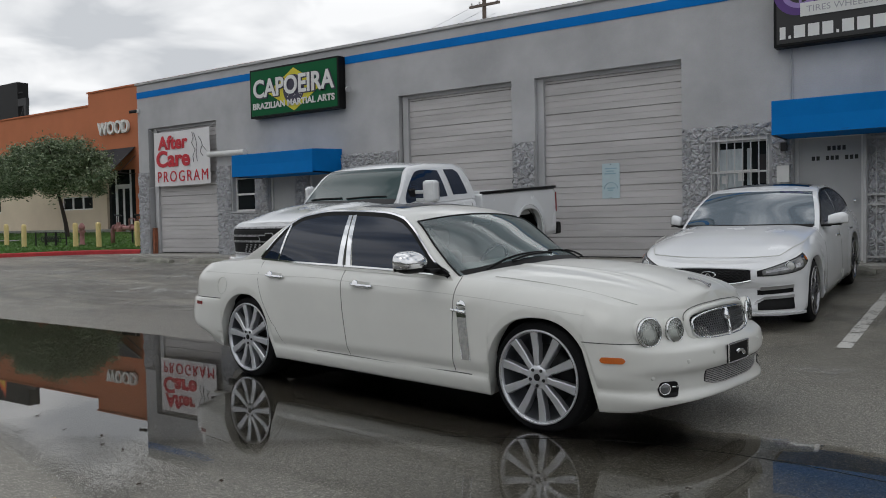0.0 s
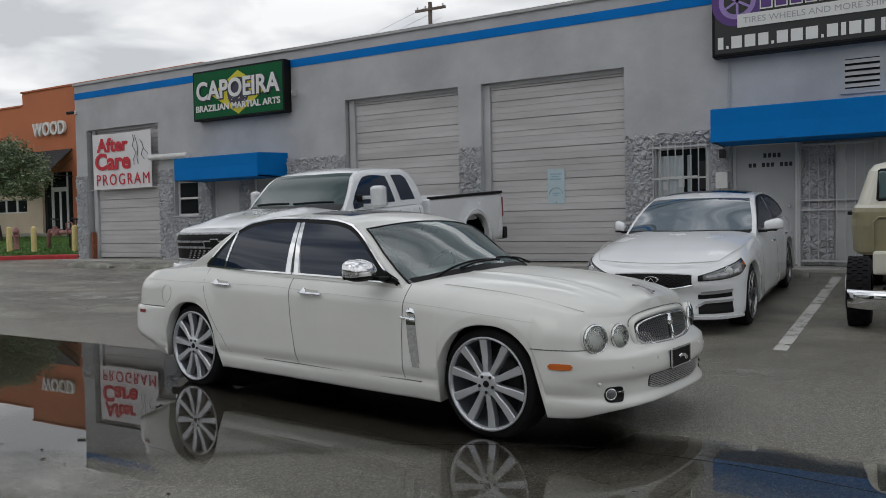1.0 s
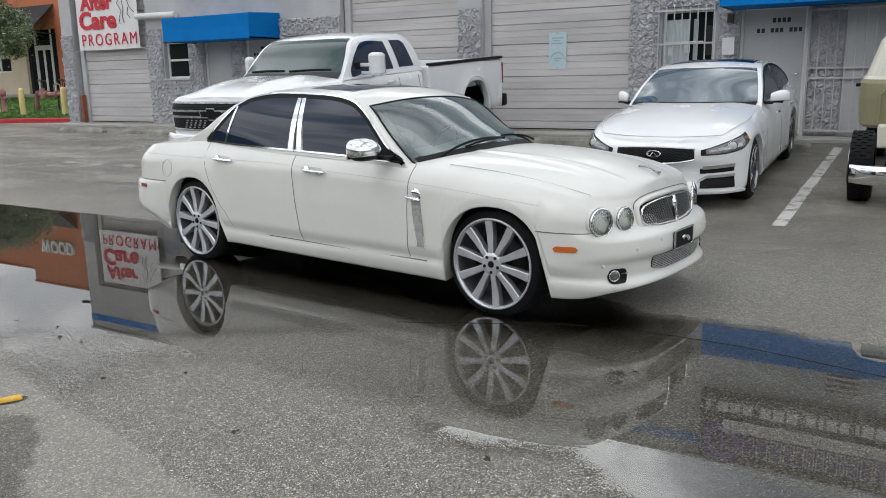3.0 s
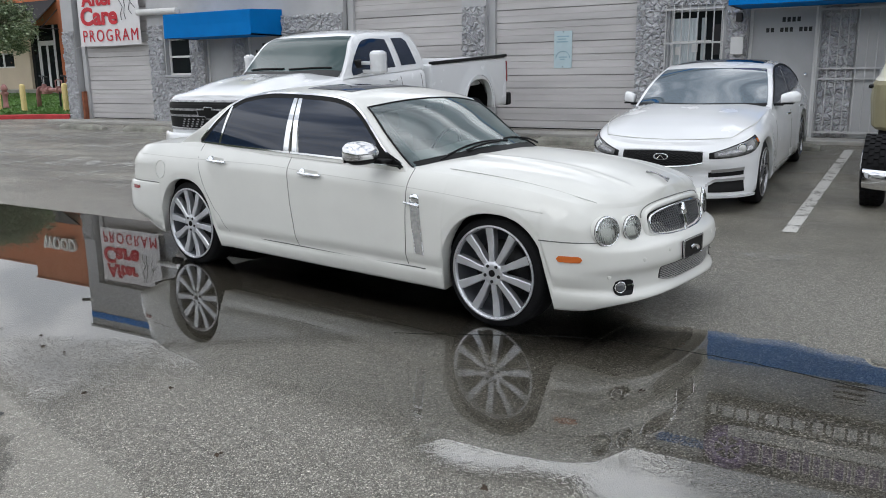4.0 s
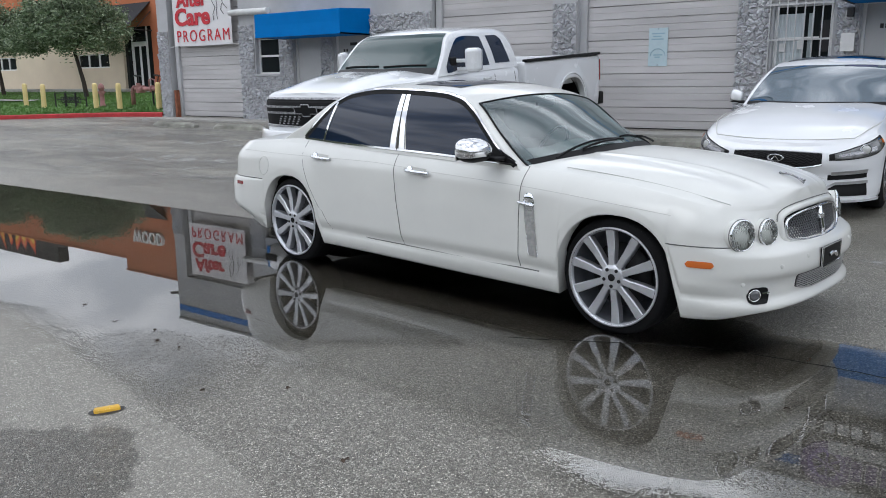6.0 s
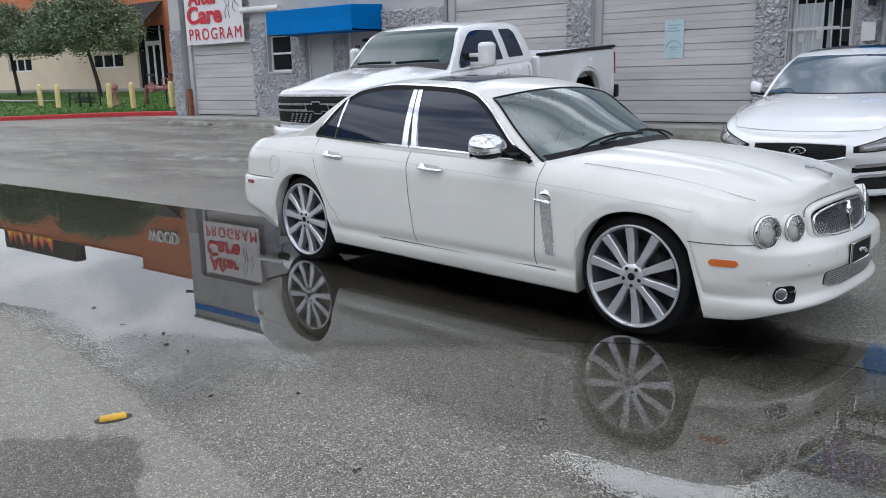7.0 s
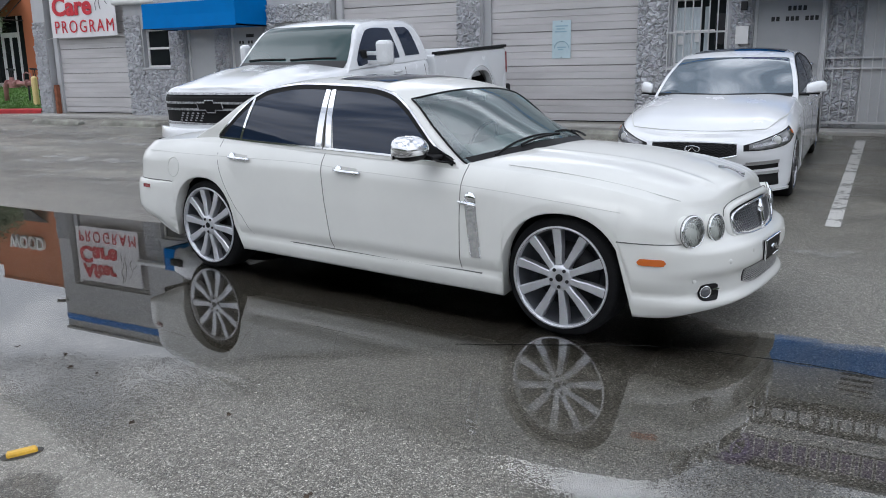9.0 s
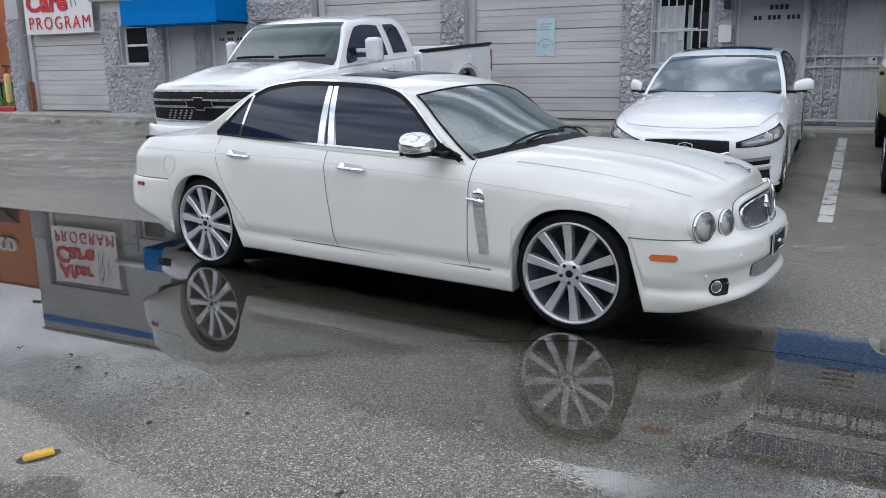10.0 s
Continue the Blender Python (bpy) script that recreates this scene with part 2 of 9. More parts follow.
M_BOWL = surface("lamp_reflector", (0.80, 0.80, 0.80), 0.22, metal=0.9, var=0.1, scale=30)


def clear_glass(name, tint=(0.93, 0.95, 0.94), ior=1.6, dust_haze=0.0):
    m = bpy.data.materials.new(name)
    m.use_nodes = True
    nt = m.node_tree
    nt.nodes.clear()
    out = nt.nodes.new("ShaderNodeOutputMaterial")
    fres = nt.nodes.new("ShaderNodeFresnel")
    fres.inputs["IOR"].default_value = ior
    gloss = nt.nodes.new("ShaderNodeBsdfGlossy")
    gloss.inputs["Roughness"].default_value = 0.02
    clear = nt.nodes.new("ShaderNodeBsdfTransparent")
    clear.inputs["Color"].default_value = (*tint, 1)
    mix = nt.nodes.new("ShaderNodeMixShader")
    nt.links.new(fres.outputs[0], mix.inputs[0])
    nt.links.new(clear.outputs[0], mix.inputs[1])
    nt.links.new(gloss.outputs[0], mix.inputs[2])
    if dust_haze:
        # uneven pale haze mixed in to brighten the glass, as more sky reflection would
        film = nt.nodes.new("ShaderNodeBsdfDiffuse")
        film.inputs["Color"].default_value = (0.40, 0.58, 0.59, 1)
        spread = tex_noise(nt, 5.0, 5, 0.6, object_coords(nt, (0.6, 1.6, 1.0)))
        amount = ramp(nt, spread.outputs["Fac"], [(0.35, dust_haze * 0.55), (0.65, dust_haze * 1.4)])
        over = nt.nodes.new("ShaderNodeMixShader")
        nt.links.new(amount.outputs[0], over.inputs[0])
        nt.links.new(mix.outputs[0], over.inputs[1])
        nt.links.new(film.outputs[0], over.inputs[2])
        mix = over
    nt.links.new(mix.outputs[0], out.inputs["Surface"])
    return m


M_CLEAR = clear_glass("clear_lamp_glass")
M_WINDSCREEN = clear_glass("green_windscreen_glass", (0.66, 0.82, 0.80), 2.4, 0.11)
M_LENS = surface("frosted_lamp_lens", (0.50, 0.51, 0.50), 0.08, var=0.12, scale=28, fine=80, coat=1.0)
M_LAMPDARK = surface("smoked_lamp_lens", (0.10, 0.105, 0.11), 0.1, var=0.6, scale=14, fine=50, coat=1.0)
M_GAP = surface("shadow_gap", (0.11, 0.11, 0.105), 0.9, var=0.1)
M_MESH = surface("grey_grille_mesh", (0.20, 0.205, 0.215), 0.35, metal=0.7, var=0.15)


class CarForm:
    """A car body described by a few curves. u runs forwards from the front axle, s sideways, z up."""

    def __init__(self, wide, arches, bottom, ur0, lr, nr, uf0, lf, nf, shoulder, crown, crown_pow, round_h, round_d, lip, ridges, d_side, d_front, d_rear, arch_pow=3.2):
        self.arch_pow = arch_pow
        self.wide, self.arches, self.bottom = wide, arches, bottom
        self.ur0, self.lr, self.nr, self.uf0, self.lf, self.nf = ur0, lr, nr, uf0, lf, nf
        self.shoulder, self.crown, self.crown_pow = shoulder, crown, crown_pow
        self.round_h, self.round_d, self.lip, self.ridges = round_h, round_d, lip, ridges
        self.d_side, self.d_front, self.d_rear = d_side, d_front, d_rear
        self.lay_outline()

    def width(self, u):
        return interp(u, self.wide)

    def arch(self, u):
        z = -1.0
        for c, a, h, zc in self.arches:
            t = (u - c) / a
            if abs(t) < 1:
                z = max(z, zc + h * (1 - abs(t) ** self.arch_pow) ** 0.5)
        return z

    def zb(self, u):
        return max(interp(u, self.bottom), self.arch(u))

    def lay_outline(self):
        pts = []
        n = self.nr
        for k in range(15):
            th = math.pi / 2 * k / 15
            pts.append((self.ur0 - self.lr * math.cos(th) ** (2 / n), self.width(self.ur0) * math.sin(th) ** (2 / n)))
        us = set(round(self.ur0 + (self.uf0 - self.ur0) * k / 46, 4) for k in range(47))
        for c, a, h, zc in self.arches:
            us |= {round(c + a * math.sin(math.pi / 2 * k / 12), 4) for k in range(-12, 13) if self.ur0 < c + a * math.sin(math.pi / 2 * k / 12) < self.uf0}
        us = sorted(us)
        keep = [us[0]]
        for u in us[1:]:
            if u - keep[-1] > 0.004:
                keep.append(u)
        pts += [(u, self.width(u)) for u in keep]
        n = self.nf
        for k in range(1, 21):
            th = math.pi / 2 * (1 - k / 20)
            pts.append((self.uf0 + self.lf * max(0.0, math.cos(th)) ** (2 / n), self.width(self.uf0) * max(0.0, math.sin(th)) ** (2 / n)))
        self.line = pts
        acc = [0.0]
        for p, q in zip(pts, pts[1:]):
            acc.append(acc[-1] + math.dist(p, q))
        self.arc = [acc[-1] - a for a in acc]      # from the nose, backwards
        self.norm = []
        for i in range(len(pts)):
            p, q = pts[max(0, i - 1)], pts[min(len(pts) - 1, i + 1)]
            du, ds = q[0] - p[0], q[1] - p[1]
            if i == 0:
                du, ds = 0, 1
            if i == len(pts) - 1:
                du, ds = 0, -1
            l = math.hypot(du, ds)
            self.norm.append((-ds / l, du / l))

    def inset(self, nu, ns, u, z):
        zs = interp(u, self.shoulder)
        r = zs - z
        d = ns * ns * interp(z, self.d_side)
        if nu > 0:
            d += nu * nu * interp(z, self.d_front)
        else:
            d += nu * nu * interp(z, self.d_rear)
        if r < self.round_h:
            d += self.round_d * max(0, 1 - max(r, 0) / self.round_h) ** 2
        d -= ns * ns * self.flare(u, z)
        return d

    def flare(self, u, z):
        f = 0.0
        for c, a, h, zc in self.arches:
            rr = math.hypot((u - c) / (a + 0.10), (z - zc) / (h + 0.10))
            f = max(f, self.lip * max(0, 1 - abs(rr - 0.92) / 0.28))
        return f

    def at_index(self, i, z, off=0.0):
        (u, s), (nu, ns) = self.line[i], self.norm[i]
        d = self.inset(nu, ns, u, z) - off
        return (u - nu * d, max(0.0, s - ns * d), z)

    def at_arc(self, a, z, off=0.0):
        """Point on the skin, a metres round from the nose; negative a is the right-hand side."""
        side, a = (1 if a >= 0 else -1), abs(a)
        k = 0
        while k < len(self.arc) - 2 and self.arc[k + 1] > a:
            k += 1
        t = (self.arc[k] - a) / (self.arc[k] - self.arc[k + 1])
        p, q = self.at_index(k, z, off), self.at_index(k + 1, z, off)
        return (p[0] + (q[0] - p[0]) * t, side * (p[1] + (q[1] - p[1]) * t), z)

    def arc_at_u(self, u):
        """Arc from the nose at which the front quarter reaches u."""
        return min((abs(p[0] - u), a) for p, a in zip(self.line, self.arc) if p[0] > self.uf0 - 0.2)[1]

    def arc_at_s(self, s):
        return min((abs(p[1] - s), a) for p, a in zip(self.line, self.arc) if p[0] > self.uf0)[1]

    def at_u(self, u, z, side=-1, off=0.0):
        """Point on the flank at u."""
        ns = 1.0
        return (u, side * (self.width(u) - self.inset(0, ns, u, z) + off), z)

    def top_z(self, u, s, edge):
        zs, zc = interp(u, self.shoulder), interp(u, self.crown)
        t = min(1.0, abs(s) / max(edge, 1e-4))
        z = zc - (zc - zs) * t ** self.crown_pow
        for s0, wd, amp in self.ridges:
            z += interp(u, amp) * math.exp(-(((abs(s) - s0) / wd) ** 2)) * (1 - t**8)
        return z

    def shell(self, rows=16, tops=12):
        bm = bmesh.new()
        for side in (-1, 1):
            grid = []
            for i, (u, s) in enumerate(self.line):
                zb, zs = self.zb(u), interp(u, self.shoulder)
                col = []
                lip = self.at_index(i, zb)
                if self.arch(u) >= interp(u, self.bottom):
                    col += [(lip[0], max(0, lip[1] - 0.10), zb + 0.012), (lip[0], lip[1] - 0.004, zb - 0.004)]
                else:
                    col += [(lip[0] - self.norm[i][0] * 0.10, max(0, lip[1] - self.norm[i][1] * 0.10), zb + 0.01), (lip[0] - self.norm[i][0] * 0.006, max(0, lip[1] - self.norm[i][1] * 0.006), zb - 0.002)]
                for r in range(rows + 1):
                    t = 1 - (1 - r / rows) ** 1.35
                    col.append(self.at_index(i, zb + (zs - zb) * t))
                e = col[-1]
                for j in range(1, tops + 1):
                    sj = e[1] * (1 - j / tops)
                    col.append((e[0], sj, self.top_z(e[0], sj, e[1])))
                grid.append([(p[0], p[1] * side, p[2]) for p in col])
            if side < 0:
                grid.reverse()
            grid_faces(bm, grid)
        bmesh.ops.remove_doubles(bm, verts=bm.verts, dist=0.0008)
        bmesh.ops.recalc_face_normals(bm, faces=bm.faces)
        return bm

    def flank_strip(self, pts, wd, off=0.003, side=-1, vertical=False):
        """A narrow band on the flank along (u, z) points."""
        bm = bmesh.new()
        rows = []
        for u, z in pts:
            if vertical:
                a, b = self.at_u(u - wd / 2, z, side, off), self.at_u(u + wd / 2, z, side, off)
            else:
                a, b = self.at_u(u, z - wd / 2, side, off), self.at_u(u, z + wd / 2, side, off)
            rows.append([(a[0], a[1] - side * 0.004, a[2]), a, b, (b[0], b[1] - side * 0.004, b[2])])
        grid_faces(bm, rows)
        return bm

    def arc_patch(self, pts, off=0.004, thick=0.02, steps=8):
        """A panel on the nose or tail: pts are (arc, z low, z high)."""
        bm = bmesh.new()
        rows = []
        for a, z0, z1 in pts:
            row = [self.at_arc(a, z0, -thick)]
            row += [self.at_arc(a, z0 + (z1 - z0) * k / steps, off) for k in range(steps + 1)]
            row.append(self.at_arc(a, z1, -thick))
            rows.append(row)
        ends = [[self.at_arc(pts[j][0], pts[j][1] + (pts[j][2] - pts[j][1]) * max(0, min(steps, k - 1)) / steps, -thick) for k in range(steps + 3)] for j in (0, -1)]
        grid_faces(bm, [ends[0]] + rows + [ends[1]])
        bmesh.ops.recalc_face_normals(bm, faces=bm.faces)
        return bm

    def liner(self, c, a, h, zc, side, inner=0.42):
        """The dark wheel well behind an arch."""
        bm = bmesh.new()
        rows = []
        for k in range(0, 25):
            th = math.pi * k / 24
            u, z = c - (a + 0.01) * math.cos(th), zc + (h + 0.012) * math.sin(th) ** 0.9
            z = max(z, interp(u, self.bottom) + 0.01)
            w = self.width(u) - 0.07
            rows.append([(u, side * w, z), (u, side * inner, z), (u, side * inner, 0.22)])
        grid_faces(bm, rows)
        return bm


class Cabin:
    """Greenhouse: a height field for screen, roof and rear window, and leaning sides below the rails."""

    def __init__(self, u0, u1, rail_top, rail_s_top, crown_pow, belt, belt_s, rail, centre):
        self.u0, self.u1, self.rail_top, self.rail_s_top, self.crown_pow = u0, u1, rail_top, rail_s_top, crown_pow
        self.belt, self.belt_s, self.rail, self.centre = belt, belt_s, rail, centre

    def side_s(self, u, z):
        zb, zr = interp(u, self.belt), self.rail_top
        t = (z - zb) / (zr - zb)
        return interp(u, self.belt_s) + (self.rail_s_top - interp(u, self.belt_s)) * t + 0.022 * math.sin(math.pi * min(1, max(0, t)))

    def rail_s(self, u):
        return self.side_s(u, interp(u, self.rail))

    def top(self, u, s):
        zr, zc = interp(u, self.rail), interp(u, self.centre)
        t = abs(s) / self.rail_s(u)
        return zc - (zc - zr) * t**self.crown_pow

    def shell(self):
        bm = bmesh.new()
        us = [self.u0 + (self.u1 - self.u0) * k / 70 for k in range(71)]
        rows = []
        for u in us:
            zb, zr, sr = interp(u, self.belt) - 0.03, interp(u, self.rail), self.rail_s(u)
            half = []
            for k in range(9):
                z = zb + (zr - zb) * k / 8 if zr > zb else zr
                half.append((u, self.side_s(u, z) if zr > zb else sr, z))
            for k in range(1, 13):
                s = sr * math.cos(math.pi / 2 * k / 12)
                half.append((u, s, self.top(u, s)))
            rows.append([(p[0], -p[1], p[2]) for p in half] + [p for p in reversed(half[:-1])])
        grid_faces(bm, rows)
        bmesh.ops.recalc_face_normals(bm, faces=bm.faces)
        return bm

    def side_panel(self, low, high, side=-1, off=0.005, cols=14, rows=8):
        """Glass between two curves of (u, z), column by column."""
        bm = bmesh.new()
        g = []
        for k in range(cols + 1):
            t = k / cols
            a = (interp(t, [(i / (len(low) - 1), p[0]) for i, p in enumerate(low)]), interp(t, [(i / (len(low) - 1), p[1]) for i, p in enumerate(low)]))
            b = (interp(t, [(i / (len(high) - 1), p[0]) for i, p in enumerate(high)]), interp(t, [(i / (len(high) - 1), p[1]) for i, p in enumerate(high)]))
            g.append([(a[0] + (b[0] - a[0]) * r / rows, side * (self.side_s(a[0] + (b[0] - a[0]) * r / rows, a[1] + (b[1] - a[1]) * r / rows) + off), a[1] + (b[1] - a[1]) * r / rows) for r in range(rows + 1)])
        grid_faces(bm, g)
        return bm

    def side_strip(self, pts, wd, side=-1, off=0.008):
        """A moulding along (u, z) points on the cabin's flank."""
        bm = bmesh.new()
        rows = []
        for i, (u, z) in enumerate(pts):
            p, q = pts[max(0, i - 1)], pts[min(len(pts) - 1, i + 1)]
            du, dz = q[0] - p[0], q[1] - p[1]
            l = math.hypot(du, dz)
            nu, nz = -dz / l * wd / 2, du / l * wd / 2
            a = (u - nu, z - nz)
            b = (u + nu, z + nz)
            rows.append([(x, side * (self.side_s(x, y) + o), y) for (x, y), o in ((a, 0.0), (a, off), (b, off), (b, 0.0))])
        grid_faces(bm, rows)
        return bm

    def screen(self, base, head, margin, off=0.006, cols=18, rows=14, edge=1.0):
        """Windscreen or rear window: base(s) and head(s) give u."""
        bm = bmesh.new()
        g = []
        for r in range(rows + 1):
            b = r / rows
            row = []
            for k in range(-cols, cols + 1):
                a = k / cols
                u = base(a) + (head(a) - base(a)) * b
                s = a * (self.rail_s(u) - margin) * edge
                row.append((u, s, self.top(u, s) + off))
            g.append(row)
        grid_faces(bm, g)
        bmesh.ops.recalc_face_normals(bm, faces=bm.faces)
        return bm


def spoke_wheel(name, radius, rim_r, wide, spokes, parent, at, spoke_w=(0.055, 0.095), dish=0.03, dark=False, turn=0.0, lugs=5, twin=0.0, barrel=None):
    """A wheel: the axle runs along y, its face towards -y."""
    wheel = new(name)
    wheel.parent = parent
    wheel.matrix_basis = at
    to_y = pose(0, 0, 0, 90, 0, 0)
    bm = bmesh.new()
    b = wide
    prof = [(rim_r - 0.012, 0.004), (rim_r + 0.004, -0.006), (rim_r + 0.012, -0.010), (radius - 0.022, -0.014), (radius - 0.006, -0.028), (radius, -0.05), (radius, -b + 0.05), (radius - 0.008, -b + 0.02), (radius - 0.03, -b), (rim_r, -b)]
    lathe(bm, prof, 56, to_y)
    part("tyre", bm, M_RUBBER, wheel, smooth=True)
    if barrel is not None:
        bm = bmesh.new()
        for k in range(72):
            a = 2 * math.pi * k / 72
            p, q = (radius - 0.018, 0.020), (radius + 0.0015, 0.058)
            tube(bm, [(math.cos(a) * p[0], p[1], math.sin(a) * p[0]), (math.cos(a + 0.03) * q[0], q[1], math.sin(a + 0.03) * q[0])], 0.0035, 4)
        part("tread_edge", bm, M_TREAD, wheel, "grooved tyre shoulder", kind="stuff")
    bm = bmesh.new()
    prof = [(rim_r + 0.003, -0.004), (rim_r + 0.004, 0.004), (rim_r - 0.006, 0.006), (rim_r - 0.014, 0.0), (rim_r - 0.020, -0.02)]
    lathe(bm, prof, 64, to_y)
    part("rim", bm, M_ALLOY_MID if dark else M_ALLOY, wheel, smooth=True)
    bm = bmesh.new()
    prof = [(rim_r - 0.020, -0.02), (rim_r - 0.03, -0.10), (rim_r - 0.035, -b + 0.02), (0.03, -b + 0.03)]
    lathe(bm, prof, 48, to_y)
    part("barrel", bm, barrel or M_ALLOY_DARK, wheel, "dark inner barrel of the wheel", smooth=True)
    bm = bmesh.new()
    lathe(bm, [(0.20, -0.13), (0.20, -0.115), (0.06, -0.11), (0.0, -0.11)], 40, to_y)
    part("brake_disc", bm, M_DARK, wheel, smooth=True)
    # one spoke, then its repeats
    bm = bmesh.new()
    w0, w1 = spoke_w
    rows = []
    for r, w, y in ((0.06, w0, 0.016), (0.12, w0, 0.010), (rim_r * 0.62, (w0 + w1) / 2, -0.002), (rim_r - 0.012, w1, -0.004)):
        y = y - dish * (1 - r / rim_r)
        rows.append([(-w / 2, -(y - 0.05), r), (-w / 2, -(y - 0.006), r), (-w / 2 + 0.006, -y, r), (w / 2 - 0.006, -y, r), (w / 2, -(y - 0.006), r), (w / 2, -(y - 0.05), r)])
    grid_faces(bm, rows)
    bmesh.ops.recalc_face_normals(bm, faces=bm.faces)
    first = part("spoke", bm, M_ALLOY_MID if dark else M_ALLOY, wheel)
    for k in range(spokes):
        ob = first if k == 0 else new("spoke", first.data)
        ob.parent = wheel
        ob.matrix_basis = pose(0, 0, 0, 0, turn + 360 / spokes * k + (twin * (-1) ** k), 0)
    bm = bmesh.new()
    lathe(bm, [(0.083, -0.05), (0.082, -0.008), (0.074, 0.001), (0.04, 0.003), (0.0, 0.003)], 32, to_y)
    part("hub", bm, M_ALLOY_DARK if dark else M_ALLOY, wheel, smooth=True)
    bm = bmesh.new()
    lathe(bm, [(0.023, 0.0), (0.022, 0.008), (0.018, 0.010), (0.0, 0.010)], 24, to_y)
    part("centre_cap", bm, M_BLACK, wheel, "black centre cap", smooth=True)
    lug = None
    for k in range(lugs):
        th = 2 * math.pi * (k + 0.5) / lugs + radians(18)
        if lug is None:
            bm = bmesh.new()
            lathe(bm, [(0.011, -0.005), (0.011, 0.007), (0.007, 0.007), (0.006, 0.004), (0.0, 0.004)], 12, to_y)
            lug = part("lug_nut", bm, M_DARK, wheel)
            ob = lug
        else:
            ob = new("lug_nut", lug.data)
            ob.parent = wheel
        ob.matrix_basis = pose(0.054 * math.cos(th), 0, 0.054 * math.sin(th))
    return wheel


def ring(bm, c, axis, r, tube, n=40, m=8, sx=1.0, sz=1.0):
    """A torus round axis."""
    q = Vector(axis).to_track_quat("Z", "Y").to_matrix().to_4x4()
    rows = []
    for k in range(n):
        th = 2 * math.pi * k / n
        row = []
        for j in range(m):
            ph = 2 * math.pi * j / m
            rr = r + tube * math.cos(ph)
            row.append(Matrix.Translation(c) @ q @ Vector((rr * math.cos(th) * sx, rr * math.sin(th) * sz, tube * math.sin(ph))))
        rows.append(row)
    rows.append(rows[0])
    grid_faces(bm, rows, closed=True)
    bmesh.ops.remove_doubles(bm, verts=bm.verts, dist=0.0002)
    return bm


def dome(bm, c, axis, r, h, n=32, back=0.02):
    m = Matrix.Translation(c) @ Vector(axis).to_track_quat("Z", "Y").to_matrix().to_4x4()
    prof = [(r, -back)] + [(r * math.cos(math.pi / 2 * k / 6), h * math.sin(math.pi / 2 * k / 6)) for k in range(7)]
    lathe(bm, prof, n, m)
    return bm


def tube(bm, pts, r, n=8):
    """A round bar along points."""
    pts = [Vector(p) for p in pts]
    rows = []
    for i, p in enumerate(pts):
        d = (pts[min(i + 1, len(pts) - 1)] - pts[max(i - 1, 0)]).normalized()
        x = d.orthogonal().normalized() if i == 0 else (prev - d * prev.dot(d)).normalized()
        prev = x
        y = d.cross(x)
        rows.append([p + (x * math.cos(2 * math.pi * k / n) + y * math.sin(2 * math.pi * k / n)) * r for k in range(n)])
    vs = grid_faces(bm, rows, closed=True)
    bm.faces.new(vs[0][::-1])
    bm.faces.new(vs[-1])
    return bm

# ---------------------------------------------------------------- ground
WALL_Y = 10.0                            # face of the grey building
FLOOR_Z = 0.55                           # sill level along its foot


def lot_z(x, y):
    """Height of the lot: it drains from the buildings to a shallow basin where the water stands at 0."""
    if y > 1.65:
        z = 0.0645 * (y - 1.65)
        z = min(z, 0.56 + 0.062 * max(0, y - 10.4)) if y > 10.2 else z
        return min(z, 1.9)
    edge = min(1.0, max(0.0, (1.65 - y) / 1.2))
    return -0.03 * edge


def build_ground():
    bm = bmesh.new()
    xs = [-900, -300, -120, -70] + [-50 + 2.0 * i for i in range(16)] + [-18 + 0.5 * i for i in range(61)] + [16, 22, 40, 90, 300, 900]
    ys = [-900, -300, -90, -40, -20, -12, -8] + [-6 + 0.25 * i for i in range(72)] + [13, 15, 18, 22, 30, 60, 150, 400, 900]
    grid_faces(bm, [[(x, y, lot_z(x, y)) for x in xs] for y in ys])
    return bm



# ---------------------------------------------------------------- grey building
OPENINGS = [  # x0, x1, z0, z1
    (-18.05, -15.05, FLOOR_Z - 0.1, 4.20),
    (-14.46, -13.59, 1.70, 2.61),
    (-13.05, -12.12, FLOOR_Z - 0.1, 2.62),
    (-11.68, -10.70, FLOOR_Z - 0.1, 2.62),
    (-10.30, -9.40, 1.60, 2.55),
    (-8.79, -5.85, FLOOR_Z - 0.1, 4.20),
    (-5.31, -2.31, FLOOR_Z - 0.1, 4.20),
    (-1.72, -0.80, 1.55, 2.68),
    (-0.40, 0.65, FLOOR_Z - 0.1, 2.66),
]
BX0, BX1, ROOF_Z = -18.53, 13.0, 5.50


def wall_with_openings(x0, x1, y0, y1, z0, z1, holes):
    bm = bmesh.new()
    x = x0
    for a, b, c, d in holes:
        if a > x:
            box(bm, x, a, y0, y1, z0, z1)
        if c > z0:
            box(bm, a, b, y0, y1, z0, c)
        if d < z1:
            box(bm, a, b, y0, y1, d, z1)
        x = b
    box(bm, x, x1, y0, y1, z0, z1)
    bmesh.ops.remove_doubles(bm, verts=bm.verts, dist=0.0005)
    return bm


